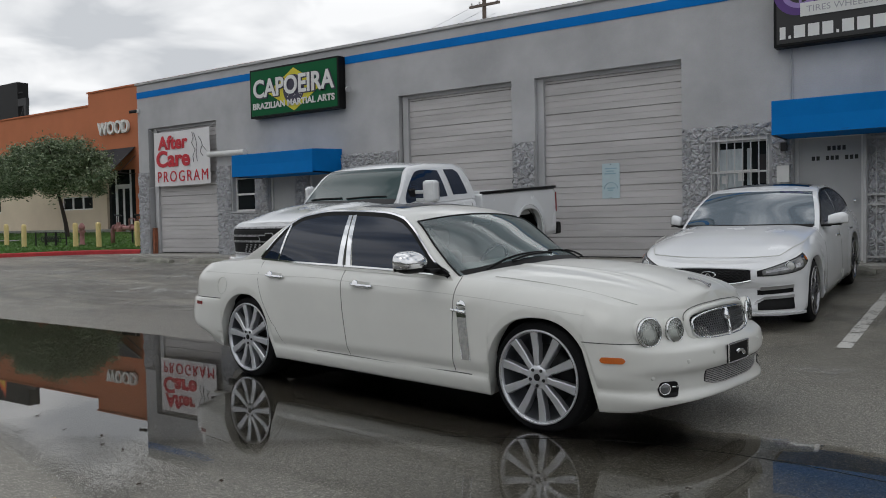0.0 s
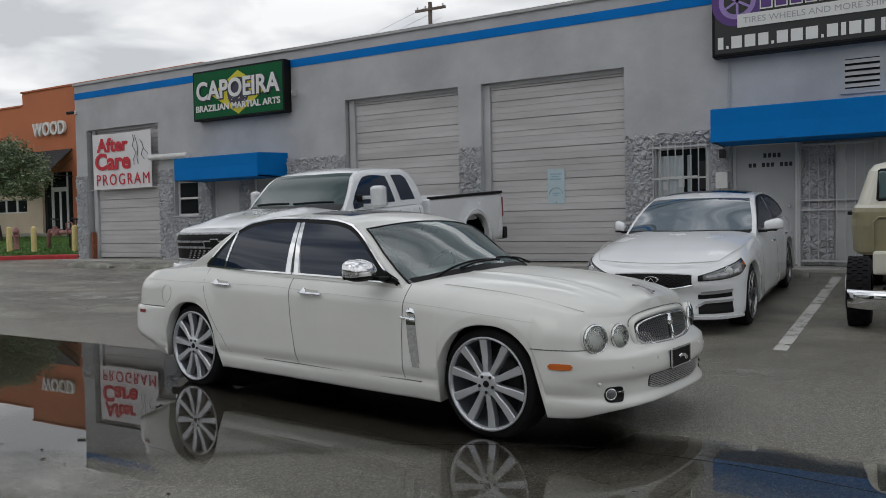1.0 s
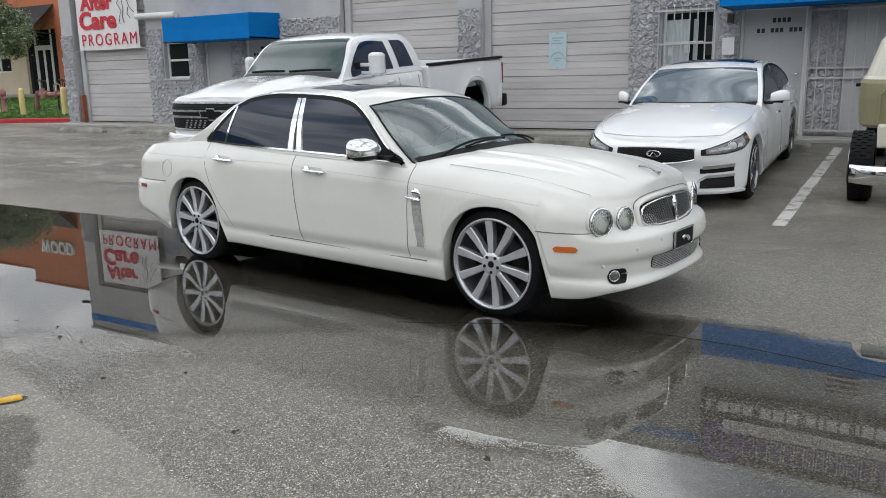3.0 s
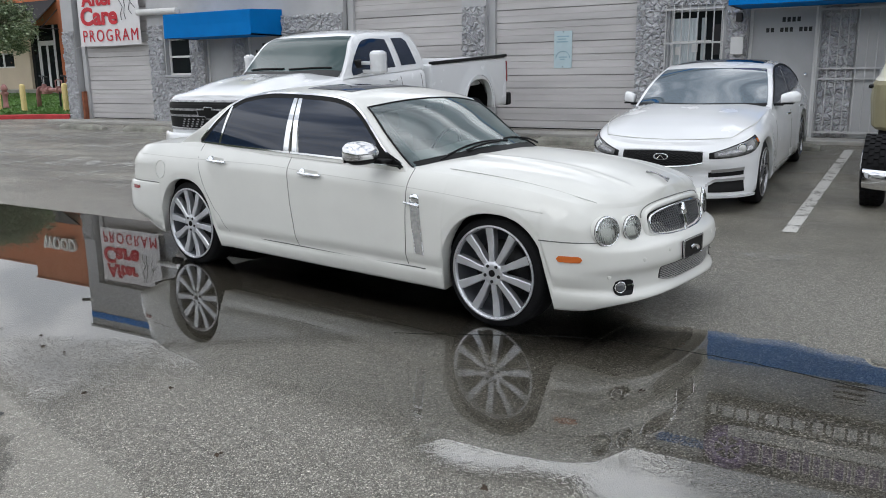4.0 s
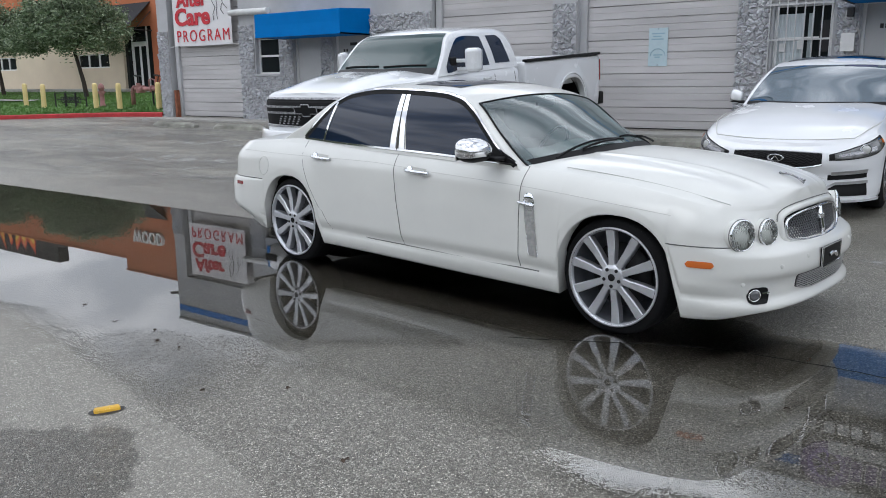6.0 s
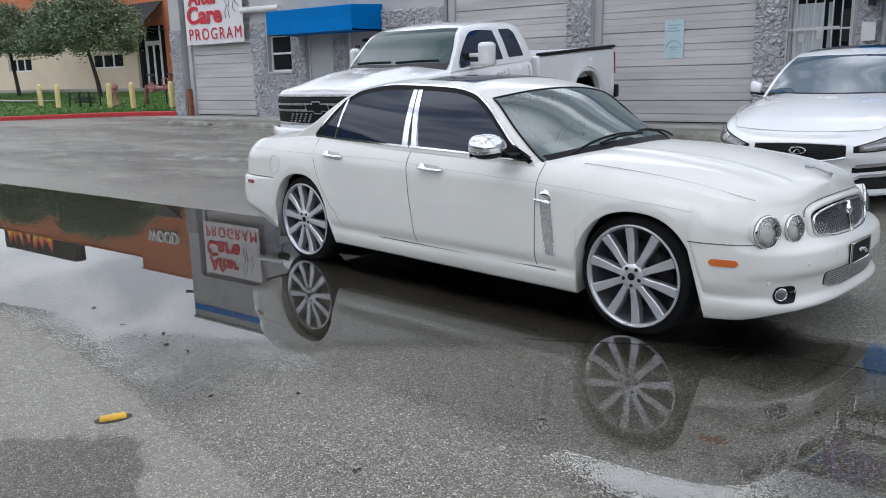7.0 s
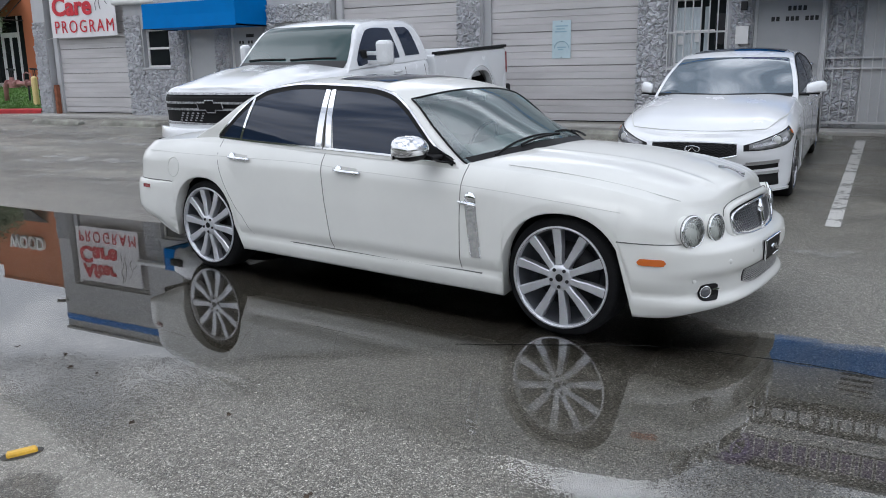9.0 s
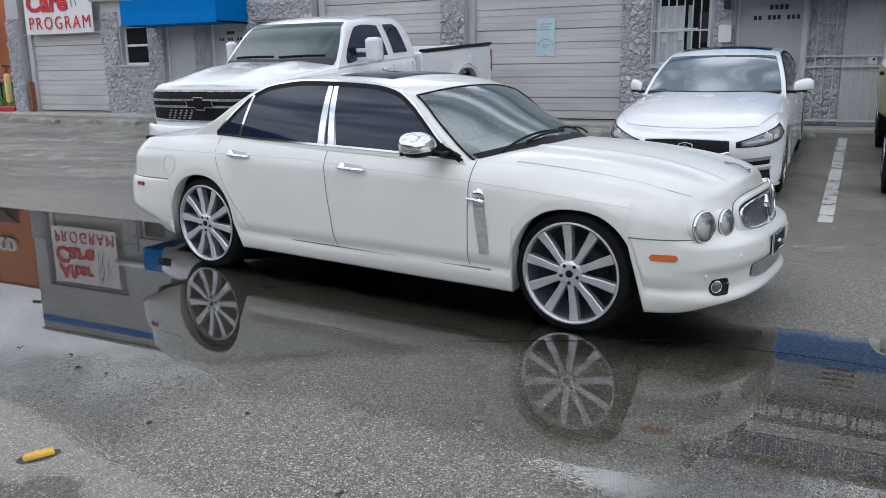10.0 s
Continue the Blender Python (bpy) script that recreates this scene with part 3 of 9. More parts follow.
wall_south = part("wall_south", wall_with_openings(BX0, BX1, WALL_Y, WALL_Y + 0.25, 0.2, ROOF_Z, OPENINGS), M_STUCCO)
tagged(wall_south, "long grey stucco wall of a single-storey commercial unit", "wall", kind="structure")
shell = part("wall_north", boxes((BX0, BX0 + 0.25, WALL_Y + 0.25, 30, 0.2, ROOF_Z), (BX1 - 0.25, BX1, WALL_Y + 0.25, 30, 0.2, ROOF_Z), (BX0, BX1, 30, 30.25, 0.2, ROOF_Z)), M_STUCCO)
tagged(shell, "plain grey side and rear walls of the unit", "wall", kind="structure")
roof = part("roof", boxes((BX0, BX1, WALL_Y + 0.3, 30.2, ROOF_Z - 0.35, ROOF_Z - 0.15)), M_CONC)
tagged(roof, "flat roof deck of the grey unit", "roof", kind="structure")
coping = part("trim", boxes((BX0 - 0.04, BX1 + 0.04, WALL_Y - 0.05, WALL_Y + 0.30, ROOF_Z, ROOF_Z + 0.07), bevel=0.01), surface("grey_coping_metal", (0.42, 0.42, 0.42), 0.5, var=0.15))
tagged(coping, "grey metal coping along the parapet", "coping", kind="structure")
band = part("trim", boxes((BX0 - 0.003, BX1, WALL_Y - 0.012, WALL_Y, 5.11, 5.29)), M_BLUE)
tagged(band, "bright blue painted band below the parapet", "painted band", kind="structure")


# added dark walls, never in view, closing the place behind the camera and beside it
far_side = part("backdrop", boxes((-130, 70, -46.5, -45, -0.5, 10.5), (69, 70, -45, 60, -0.5, 10.5), (-131, -130, -45, 60, -0.5, 8.0)), surface("dark_backdrop_green", (0.05, 0.062, 0.035), 0.95, var=0.5, scale=0.35, fine=4))
tagged(far_side, "unseen dark walls added round the place as a backdrop", "backdrop", kind="structure")

# ---------------------------------------------------------------- asphalt, water, markings
def asphalt_mat():
    m, nt, b = node_mat("wet_asphalt")
    geo = nt.nodes.new("ShaderNodeNewGeometry")
    pos = geo.outputs["Position"]
    stone = nt.nodes.new("ShaderNodeTexVoronoi")
    stone.inputs["Scale"].default_value = 172
    nt.links.new(pos, stone.inputs["Vector"])
    coarse = nt.nodes.new("ShaderNodeTexVoronoi")
    coarse.inputs["Scale"].default_value = 60
    nt.links.new(pos, coarse.inputs["Vector"])
    wide = nt.nodes.new("ShaderNodeVectorMath")
    wide.operation = "MULTIPLY"
    wide.inputs[1].default_value = (0.45, 1.5, 1.0)
    nt.links.new(pos, wide.inputs[0])
    broad = tex_noise(nt, 0.85, 7, 0.66, wide.outputs[0], 0.5)
    patch = tex_noise(nt, 2.3, 5, 0.6, pos)
    grain = tex_noise(nt, 210, 2, 0.6, pos)
    tone = ramp(nt, stone.outputs["Color"], [(0.0, (0.050, 0.046, 0.038)), (0.45, (0.165, 0.155, 0.130)), (0.74, (0.33, 0.313, 0.268)), (0.88, (0.66, 0.635, 0.57)), (1.0, (0.90, 0.88, 0.80))])
    big = ramp(nt, coarse.outputs["Color"], [(0.0, 0.6), (0.8, 1.0), (1.0, 1.5)])
    c = mix_col(nt, 0.7, tone.outputs[0], big.outputs[0], "MULTIPLY")
    # bleached, drier stretches and the corner beyond the water
    dry_noise = ramp(nt, broad.outputs["Fac"], [(0.50, 0.0), (0.60, 0.75), (0.66, 1.0)])
    sep = nt.nodes.new("ShaderNodeSeparateXYZ")
    nt.links.new(pos, sep.inputs[0])
    wob = nt.nodes.new("ShaderNodeMath")
    wob.operation = "MULTIPLY_ADD"
    nt.links.new(patch.outputs["Fac"], wob.inputs[0])
    wob.inputs[1].default_value, wob.inputs[2].default_value = -0.17, -1.975
    ln = nt.nodes.new("ShaderNodeMath")
    ln.operation = "MULTIPLY_ADD"
    nt.links.new(sep.outputs["X"], ln.inputs[0])
    ln.inputs[1].default_value = -0.225
    ln.inputs[2].default_value = -0.52
    edge = nt.nodes.new("ShaderNodeMath")
    edge.operation = "ADD"
    nt.links.new(wob.outputs[0], edge.inputs[0])
    nt.links.new(ln.outputs[0], edge.inputs[1])
    diff = nt.nodes.new("ShaderNodeMath")
    diff.operation = "SUBTRACT"
    nt.links.new(edge.outputs[0], diff.inputs[0])
    nt.links.new(sep.outputs["Y"], diff.inputs[1])
    near = ramp(nt, diff.outputs[0], [(0.0, 0.0), (0.035, 1.0)])
    # past the pale strip the old dark surface begins again
    back = nt.nodes.new("ShaderNodeMath")
    back.operation = "MULTIPLY_ADD"
    nt.links.new(sep.outputs["X"], back.inputs[0])
    back.inputs[1].default_value, back.inputs[2].default_value = -0.9, -3.5
    back2 = nt.nodes.new("ShaderNodeMath")
    back2.operation = "MULTIPLY_ADD"
    nt.links.new(sep.outputs["X"], back2.inputs[0])
    back2.inputs[1].default_value, back2.inputs[2].default_value = 0.68, -1.604
    wedge = nt.nodes.new("ShaderNodeMath")
    wedge.operation = "MINIMUM"
    nt.links.new(back.outputs[0], wedge.inputs[0])
    nt.links.new(back2.outputs[0], wedge.inputs[1])
    lower = nt.nodes.new("ShaderNodeMath")
    lower.operation = "SUBTRACT"
    nt.links.new(wedge.outputs[0], lower.inputs[0])
    nt.links.new(sep.outputs["Y"], lower.inputs[1])
    rag = nt.nodes.new("ShaderNodeMath")
    rag.operation = "MULTIPLY_ADD"
    ragged = tex_noise(nt, 4.5, 7, 0.72, pos)
    nt.links.new(ragged.outputs["Fac"], rag.inputs[0])
    rag.inputs[1].default_value = 0.5
    nt.links.new(lower.outputs[0], rag.inputs[2])
    strip = ramp(nt, rag.outputs[0], [(0.23, 1.0), (0.30, 0.0)])
    pale = nt.nodes.new("ShaderNodeMath")
    pale.operation = "MULTIPLY"
    nt.links.new(near.outputs[0], pale.inputs[0])
    nt.links.new(strip.outputs[0], pale.inputs[1])
    mr = nt.nodes.new("ShaderNodeMapRange")
    mr.inputs["From Min"].default_value, mr.inputs["From Max"].default_value = 1.7, 3.0
    nt.links.new(sep.outputs["Y"], mr.inputs["Value"])
    upper = nt.nodes.new("ShaderNodeMath")
    upper.operation = "MULTIPLY"
    nt.links.new(mr.outputs[0], upper.inputs[0])
    nt.links.new(dry_noise.outputs[0], upper.inputs[1])
    dry = nt.nodes.new("ShaderNodeMath")
    dry.operation = "MAXIMUM"
    nt.links.new(pale.outputs[0], dry.inputs[0])
    nt.links.new(upper.outputs[0], dry.inputs[1])
    even = mix_col(nt, 0.45, c, (0.265, 0.256, 0.232))
    lighter = mix_col(nt, 1.0, even, (1.13, 1.12, 1.10), "MULTIPLY")
    older = nt.nodes.new("ShaderNodeMath")
    older.operation = "SUBTRACT"
    nt.links.new(near.outputs[0], older.inputs[0])
    nt.links.new(pale.outputs[0], older.inputs[1])
    worn = mix_col(nt, older.outputs[0], c, mix_col(nt, 1.0, c, (0.58, 0.58, 0.57), "MULTIPLY"))
    # the rear lot gets darker, unevenly, towards +x
    east_ramp = nt.nodes.new("ShaderNodeMapRange")
    east_ramp.inputs["From Min"].default_value, east_ramp.inputs["From Max"].default_value = -3.5, 0.5
    nt.links.new(sep.outputs["X"], east_ramp.inputs["Value"])
    behind = nt.nodes.new("ShaderNodeMath")
    behind.operation = "MULTIPLY"
    nt.links.new(east_ramp.outputs[0], behind.inputs[0])
    nt.links.new(mr.outputs[0], behind.inputs[1])
    c2 = mix_col(nt, dry.outputs[0], worn, lighter)
    east_tone = mix_col(nt, ramp(nt, patch.outputs["Fac"], [(0.3, 0.0), (0.7, 1.0)]).outputs[0], (0.60, 0.59, 0.565), (0.84, 0.83, 0.80))
    c2 = mix_col(nt, behind.outputs[0], c2, mix_col(nt, 1.0, c2, east_tone, "MULTIPLY"))
    west = nt.nodes.new("ShaderNodeMath")
    west.operation = "SUBTRACT"
    west.use_clamp = True
    nt.links.new(mr.outputs[0], west.inputs[0])
    nt.links.new(east_ramp.outputs[0], west.inputs[1])
    blot = tex_noise(nt, 0.55, 8, 0.68, wide.outputs[0], 0.8)
    stain = mix_col(nt, ramp(nt, blot.outputs["Fac"], [(0.40, 0.0), (0.50, 0.5), (0.58, 1.0)]).outputs[0], (0.44, 0.435, 0.43), (1.10, 1.09, 1.06))
    c2 = mix_col(nt, west.outputs[0], c2, mix_col(nt, 1.0, c2, stain, "MULTIPLY"))
    nt.links.new(c2, b.inputs["Base Color"])
    rr = nt.nodes.new("ShaderNodeMapRange")
    rr.inputs["To Min"].default_value, rr.inputs["To Max"].default_value = 0.30, 0.62
    nt.links.new(dry.outputs[0], rr.inputs["Value"])
    nt.links.new(rr.outputs[0], b.inputs["Roughness"])
    h = nt.nodes.new("ShaderNodeMath")
    h.operation = "MULTIPLY_ADD"
    nt.links.new(stone.outputs["Distance"], h.inputs[0])
    h.inputs[1].default_value = -1.0
    nt.links.new(grain.outputs["Fac"], h.inputs[2])
    bump(nt, b, h.outputs[0], 0.8, 0.006)
    return m


M_ASPHALT = asphalt_mat()
ground = tagged(part("ground", build_ground(), M_ASPHALT, smooth=True), "grey asphalt car park, wet and draining to a puddle", "ground", kind="structure")


def water_depth(x, y):
    """Level of the film against the grain: over 1 is standing water, 0 dry."""
    far = interp(x, [(-34, 1.65), (-1.2, 1.65), (0.2, 0.75), (1.0, 0.52), (2.3, 0.44), (5, 0.3), (12, -0.5)]) + 0.03 * math.sin(5.1 * x) + 0.02 * math.sin(11.3 * x + 1)
    if x < -1.2:
        far += 0.09 * math.sin(1.3 * x + 0.6) + 0.05 * math.sin(3.7 * x)
    if y > far:
        return -0.6
    rim = (far + 0.03 - y) * 22.0 - 0.1
    shore = interp(x, [(-6, -2.2), (-3.2, -1.62), (-2.3, -1.32), (-1.5, -0.98), (-0.6, -0.35), (0.3, 0.05), (1.2, 0.35), (2.2, 0.30), (4.5, 0.6)])
    film = interp(x, [(-6, -1.6), (-4, -1.78), (-3.2, -1.86), (0.3, -2.65), (1.2, -3.3), (3, -3.9), (6, -4.15), (12, -4.2)])
    low = interp(x, [(-6, 0.36), (-3.0, 0.32), (-2.2, 0.22), (-1.5, 0.06), (-0.9, -0.04), (-0.2, 0.12), (0.4, 0.27), (1.0, 0.28), (1.8, 0.29), (3, 0.32)])
    low -= 0.85 * min(1.0, max(0.0, (-1.40 - y) / 0.30)) * (1.0 if x < 1.2 else max(0.0, 1 - (x - 1.2) / 0.9)) * min(1.0, max(0.0, (x + 1.6) / 0.8))
    if y >= shore:
        d = 1.0 + (y - shore) * 2.5
    else:
        d = low + (1.0 - low) * max(0.0, 1.0 - (shore - y) / interp(x, [(-2.5, 0.30), (-0.8, 0.32), (0.4, 0.6)]))
        # a smoother shallow pool at the low edge of the film
        y_low = interp(x, [(0.22, -1.62), (0.5, -1.78), (0.8, -1.84), (1.05, -1.73), (1.2, -1.71), (1.4, -1.90), (1.7, -2.02), (2.3, -2.15), (4, -2.4)])
        y_up = interp(x, [(0.22, -1.60), (0.6, -1.50), (1.2, -1.42), (2.3, -1.50), (4, -1.6)])
        if 0.22 < x and y_low < y < y_up:
            rise = min(1.0, (y - y_low) * 6 + 0.1) * min(1.0, (y_up - y) * 4.5)
            peak = interp(x, [(0.2, 0.70), (1.0, 0.72), (1.35, 1.0)])
            d = max(d, low + (peak - low) * rise)
        d = min(d, (y - film) * 3.0)
    return max(-0.6, min(2.0, d, rim))


def build_water():
    me = bpy.data.meshes.new("water")
    xs = [-34, -26, -20] + [-16 + 0.5 * i for i in range(20)] + [-6 + 0.12 * i for i in range(101)] + [6.5, 7.5, 9, 12]
    ys = [-4.4 + 0.1 * i for i in range(24)] + [-2.0 + 0.05 * i for i in range(80)]
    verts = [(x, y, 0.0) for y in ys for x in xs]
    n = len(xs)
    faces = [(j * n + i, j * n + i + 1, (j + 1) * n + i + 1, (j + 1) * n + i) for j in range(len(ys) - 1) for i in range(n - 1)]
    me.from_pydata(verts, [], faces)
    at = me.attributes.new("depth", "FLOAT", "POINT")
    at.data.foreach_set("value", [water_depth(v[0], v[1]) for v in verts])
    return me


def water_mat():
    m = bpy.data.materials.new("puddle_water")
    m.use_nodes = True
    nt = m.node_tree
    nt.nodes.clear()
    out = nt.nodes.new("ShaderNodeOutputMaterial")
    at = nt.nodes.new("ShaderNodeAttribute")
    at.attribute_name = "depth"
    geo = nt.nodes.new("ShaderNodeNewGeometry")
    grain = nt.nodes.new("ShaderNodeTexVoronoi")
    grain.inputs["Scale"].default_value = 172
    nt.links.new(geo.outputs["Position"], grain.inputs["Vector"])
    wide = tex_noise(nt, 3.2, 5, 0.62, geo.outputs["Position"])
    # stones stand clear of the film: the lower their tops, the sooner covered
    tops = nt.nodes.new("ShaderNodeSeparateColor")
    nt.links.new(grain.outputs["Color"], tops.inputs[0])
    a = nt.nodes.new("ShaderNodeMath")
    a.operation = "MULTIPLY_ADD"
    nt.links.new(grain.outputs["Distance"], a.inputs[0])
    a.inputs[1].default_value = 0.4
    nt.links.new(at.outputs["Fac"], a.inputs[2])
    b = nt.nodes.new("ShaderNodeMath")
    b.operation = "MULTIPLY_ADD"
    nt.links.new(wide.outputs["Fac"], b.inputs[0])
    b.inputs[1].default_value = 0.8
    nt.links.new(a.outputs[0], b.inputs[2])
    s = nt.nodes.new("ShaderNodeMath")
    s.operation = "SUBTRACT"
    nt.links.new(b.outputs[0], s.inputs[0])
    nt.links.new(tops.outputs[0], s.inputs[1])
    cover = nt.nodes.new("ShaderNodeMapRange")
    cover.interpolation_type = "SMOOTHSTEP"
    cover.inputs["From Min"].default_value, cover.inputs["From Max"].default_value = 0.06, 0.22
    nt.links.new(s.outputs[0], cover.inputs["Value"])
    fres = nt.nodes.new("ShaderNodeFresnel")
    fres.inputs["IOR"].default_value = 2.28
    gloss = nt.nodes.new("ShaderNodeBsdfGlossy")
    gloss.inputs["Roughness"].default_value = 0.004
    clear = nt.nodes.new("ShaderNodeBsdfTransparent")
    clear.inputs["Color"].default_value = (0.94, 0.915, 0.86, 1)
    open_ = nt.nodes.new("ShaderNodeBsdfTransparent")
    wet = nt.nodes.new("ShaderNodeMixShader")
    nt.links.new(fres.outputs[0], wet.inputs[0])
    nt.links.new(clear.outputs[0], wet.inputs[1])
    nt.links.new(gloss.outputs[0], wet.inputs[2])
    mix = nt.nodes.new("ShaderNodeMixShader")
    nt.links.new(cover.outputs[0], mix.inputs[0])
    nt.links.new(open_.outputs[0], mix.inputs[1])
    nt.links.new(wet.outputs[0], mix.inputs[2])
    nt.links.new(mix.outputs[0], out.inputs["Surface"])
    return m


water = new("water", build_water())
water.data.materials.append(water_mat())
tagged(water, "shallow still puddle mirroring the buildings and sky", "puddle", kind="structure")


def lot_strip(x0, y0, x1, y1, wd, lift=0.005, n=24):
    """A painted line laid on the sloping lot."""
    bm = bmesh.new()
    d = Vector((x1 - x0, y1 - y0, 0))
    side = Vector((-d.y, d.x, 0)).normalized() * wd / 2
    rows = []
    for k in range(n + 1):
        p = Vector((x0, y0, 0)) + d * k / n
        a, b = p + side, p - side
        rows.append([(a.x, a.y, lot_z(a.x, a.y) + 0.001), (a.x, a.y, lot_z(a.x, a.y) + lift), (b.x, b.y, lot_z(b.x, b.y) + lift), (b.x, b.y, lot_z(b.x, b.y) + 0.001)])
    grid_faces(bm, rows)
    bmesh.ops.recalc_face_normals(bm, faces=bm.faces)
    return bm


def worn_paint(name, keep, col=(0.50, 0.49, 0.46), size=6.0, soft=0.08):
    """Road paint worn through to the asphalt."""
    m, nt, b = node_mat(name)
    geo = nt.nodes.new("ShaderNodeNewGeometry")
    n1 = tex_noise(nt, size, 6, 0.7, geo.outputs["Position"])
    n2 = tex_noise(nt, 60, 3, 0.7, geo.outputs["Position"])
    mx = nt.nodes.new("ShaderNodeMath")
    mx.operation = "MULTIPLY_ADD"
    nt.links.new(n2.outputs["Fac"], mx.inputs[0])
    mx.inputs[1].default_value = 0.5
    nt.links.new(n1.outputs["Fac"], mx.inputs[2])
    shade = ramp(nt, n2.outputs["Fac"], [(0.3, tuple(v * 0.78 for v in col)), (0.65, col)])
    nt.links.new(shade.outputs[0], b.inputs["Base Color"])
    left = ramp(nt, mx.outputs[0], [(keep, 0.0), (keep + soft, 1.0)])
    nt.links.new(left.outputs[0], b.inputs["Alpha"])
    b.inputs["Roughness"].default_value = 0.6
    return m


M_LINE = worn_paint("worn_white_line", 0.62)
M_FAINT = worn_paint("faint_white_line", 0.755, (0.42, 0.41, 0.385))
for k, x in enumerate((1.26, -1.35, -3.95, -6.55, -9.1, -11.72, -14.35, -15.95)):
    near_end = 3.49 if x > -8 else (3.0 if x > -13 else 3.8)
    if x in (-1.35, -3.95, -6.55):
        near_end = 3.3
    ob = part("parking_line", lot_strip(x, near_end, x + 0.08, 8.75, 0.125), M_LINE if x > 0 else M_FAINT)
    tagged(ob, "worn white parking bay line on the asphalt", "parking line", "parking lines", kind="structure")

# ---------------------------------------------------------------- garage doors, windows and doors of the grey building
def garage_door(n, x0, x1, z0, z1, sections):
    y = WALL_Y + 0.17
    door = thing("door_%d" % n, "closed off-white steel sectional garage door", "garage door", "garage doors", kind="structure")
    # deep sections, each with one hard groove and two faint ribs; the lowest is cut by the floor
    hs, top = 0.62, z1 - 0.045
    for k in range(sections):
        hi = top - hs * k
        lo = max(z0, hi - hs)
        bm = bmesh.new()
        prof = [(0.03, -0.62), (-0.004, -0.617), (-0.004, -0.50), (0.003, -0.494), (-0.004, -0.486), (-0.004, -0.385), (0.004, -0.378), (0.004, -0.366), (-0.004, -0.358), (-0.004, -0.262), (0.016, -0.254), (0.016, -0.246), (-0.004, -0.238), (-0.004, -0.13), (0.002, -0.124), (-0.004, -0.116), (-0.004, -0.016), (0.016, -0.010), (0.03, -0.003)]
        zs = [(dy, top - hs * k + dz) for dy, dz in prof if top - hs * k + dz >= lo - 0.001]
        m = 10
        grid_faces(bm, [[(x0 + (x1 - x0) * i / m, y + dy + 0.0025 * math.sin(i * 1.9 + k * 2.3), z) for dy, z in zs] for i in range(m + 1)])
        bmesh.ops.recalc_face_normals(bm, faces=bm.faces)
        part("section", bm, M_GARAGE, door)
    part("section", boxes((x0, x1, y - 0.004, y + 0.03, top, z1), bevel=0.003), M_GARAGE, door)
    part("backing", boxes((x0, x1, y + 0.035, y + 0.06, z0, z1)), M_DARK, door)
    part("bottom_seal", boxes((x0, x1, y - 0.02, y + 0.03, z0 - 0.06, z0 + 0.015)), M_GARAGE_DIRT, door, "weathered bottom seal")
    part("side_jamb", boxes((x0 - 0.15, x0 - 0.002, WALL_Y + 0.10, WALL_Y + 0.245, z0, z1 + 0.06)), M_STUCCO, door)
    part("head_jamb", boxes((x0 - 0.15, x1, WALL_Y + 0.12, WALL_Y + 0.245, z1 + 0.002, z1 + 0.09)), M_STUCCO, door)
    return door


garage_door(1, -17.78, -15.05, FLOOR_Z, 4.12, 6)
garage_door(2, -8.60, -5.85, FLOOR_Z, 4.12, 6)
garage_door(3, -5.16, -2.31, FLOOR_Z, 4.12, 6)

# rusty guard post beside the first garage door
ob = part("corner_guard", boxes((-17.95, -17.86, WALL_Y - 0.03, WALL_Y + 0.09, FLOOR_Z - 0.1, 1.30), bevel=0.012), surface("rusty_steel", (0.26, 0.09, 0.045), 0.85, var=0.4, scale=6))
tagged(ob, "rusty steel corner guard beside the garage door", "corner guard")

# notice on the garage door
notice = thing("notice_board", "pale blue notice sheet screwed to the garage door", "notice")
NX0, NX1, NZ0, NZ1, NY = -3.93, -3.57, 1.72, 2.40, WALL_Y + 0.155
M_NOTICE = surface("pale_blue_sheet", (0.46, 0.58, 0.62), 0.5, var=0.08)
M_NOTICE_INK = surface("faded_blue_ink", (0.28, 0.42, 0.50), 0.6, var=0.1)
part("sheet", boxes((NX0, NX1, NY - 0.008, NY, NZ0, NZ1), bevel=0.002), M_NOTICE, notice)
for z, a, b in ((2.30, 0.06, 0.30), (2.25, 0.08, 0.24), (2.20, 0.05, 0.28), (1.92, 0.10, 0.27), (1.88, 0.12, 0.22)):
    part("text_bar", boxes((NX0 + a, NX0 + b, NY - 0.011, NY - 0.0085, z - 0.012, z + 0.012)), M_NOTICE_INK, notice)
bm = bmesh.new()
tube(bm, [(-3.75 + 0.14 * math.cos(math.pi * k / 14), NY - 0.011, 1.90 + 0.13 * math.sin(math.pi * k / 14)) for k in range(15)], 0.006, 6)
part("drawn_arch", bm, M_NOTICE_INK, notice)
for z in (1.74, 2.38):
    part("screw", dome(bmesh.new(), (-3.75, NY - 0.008, z), (0, -1, 0), 0.009, 0.004, 10), M_DARK, notice)


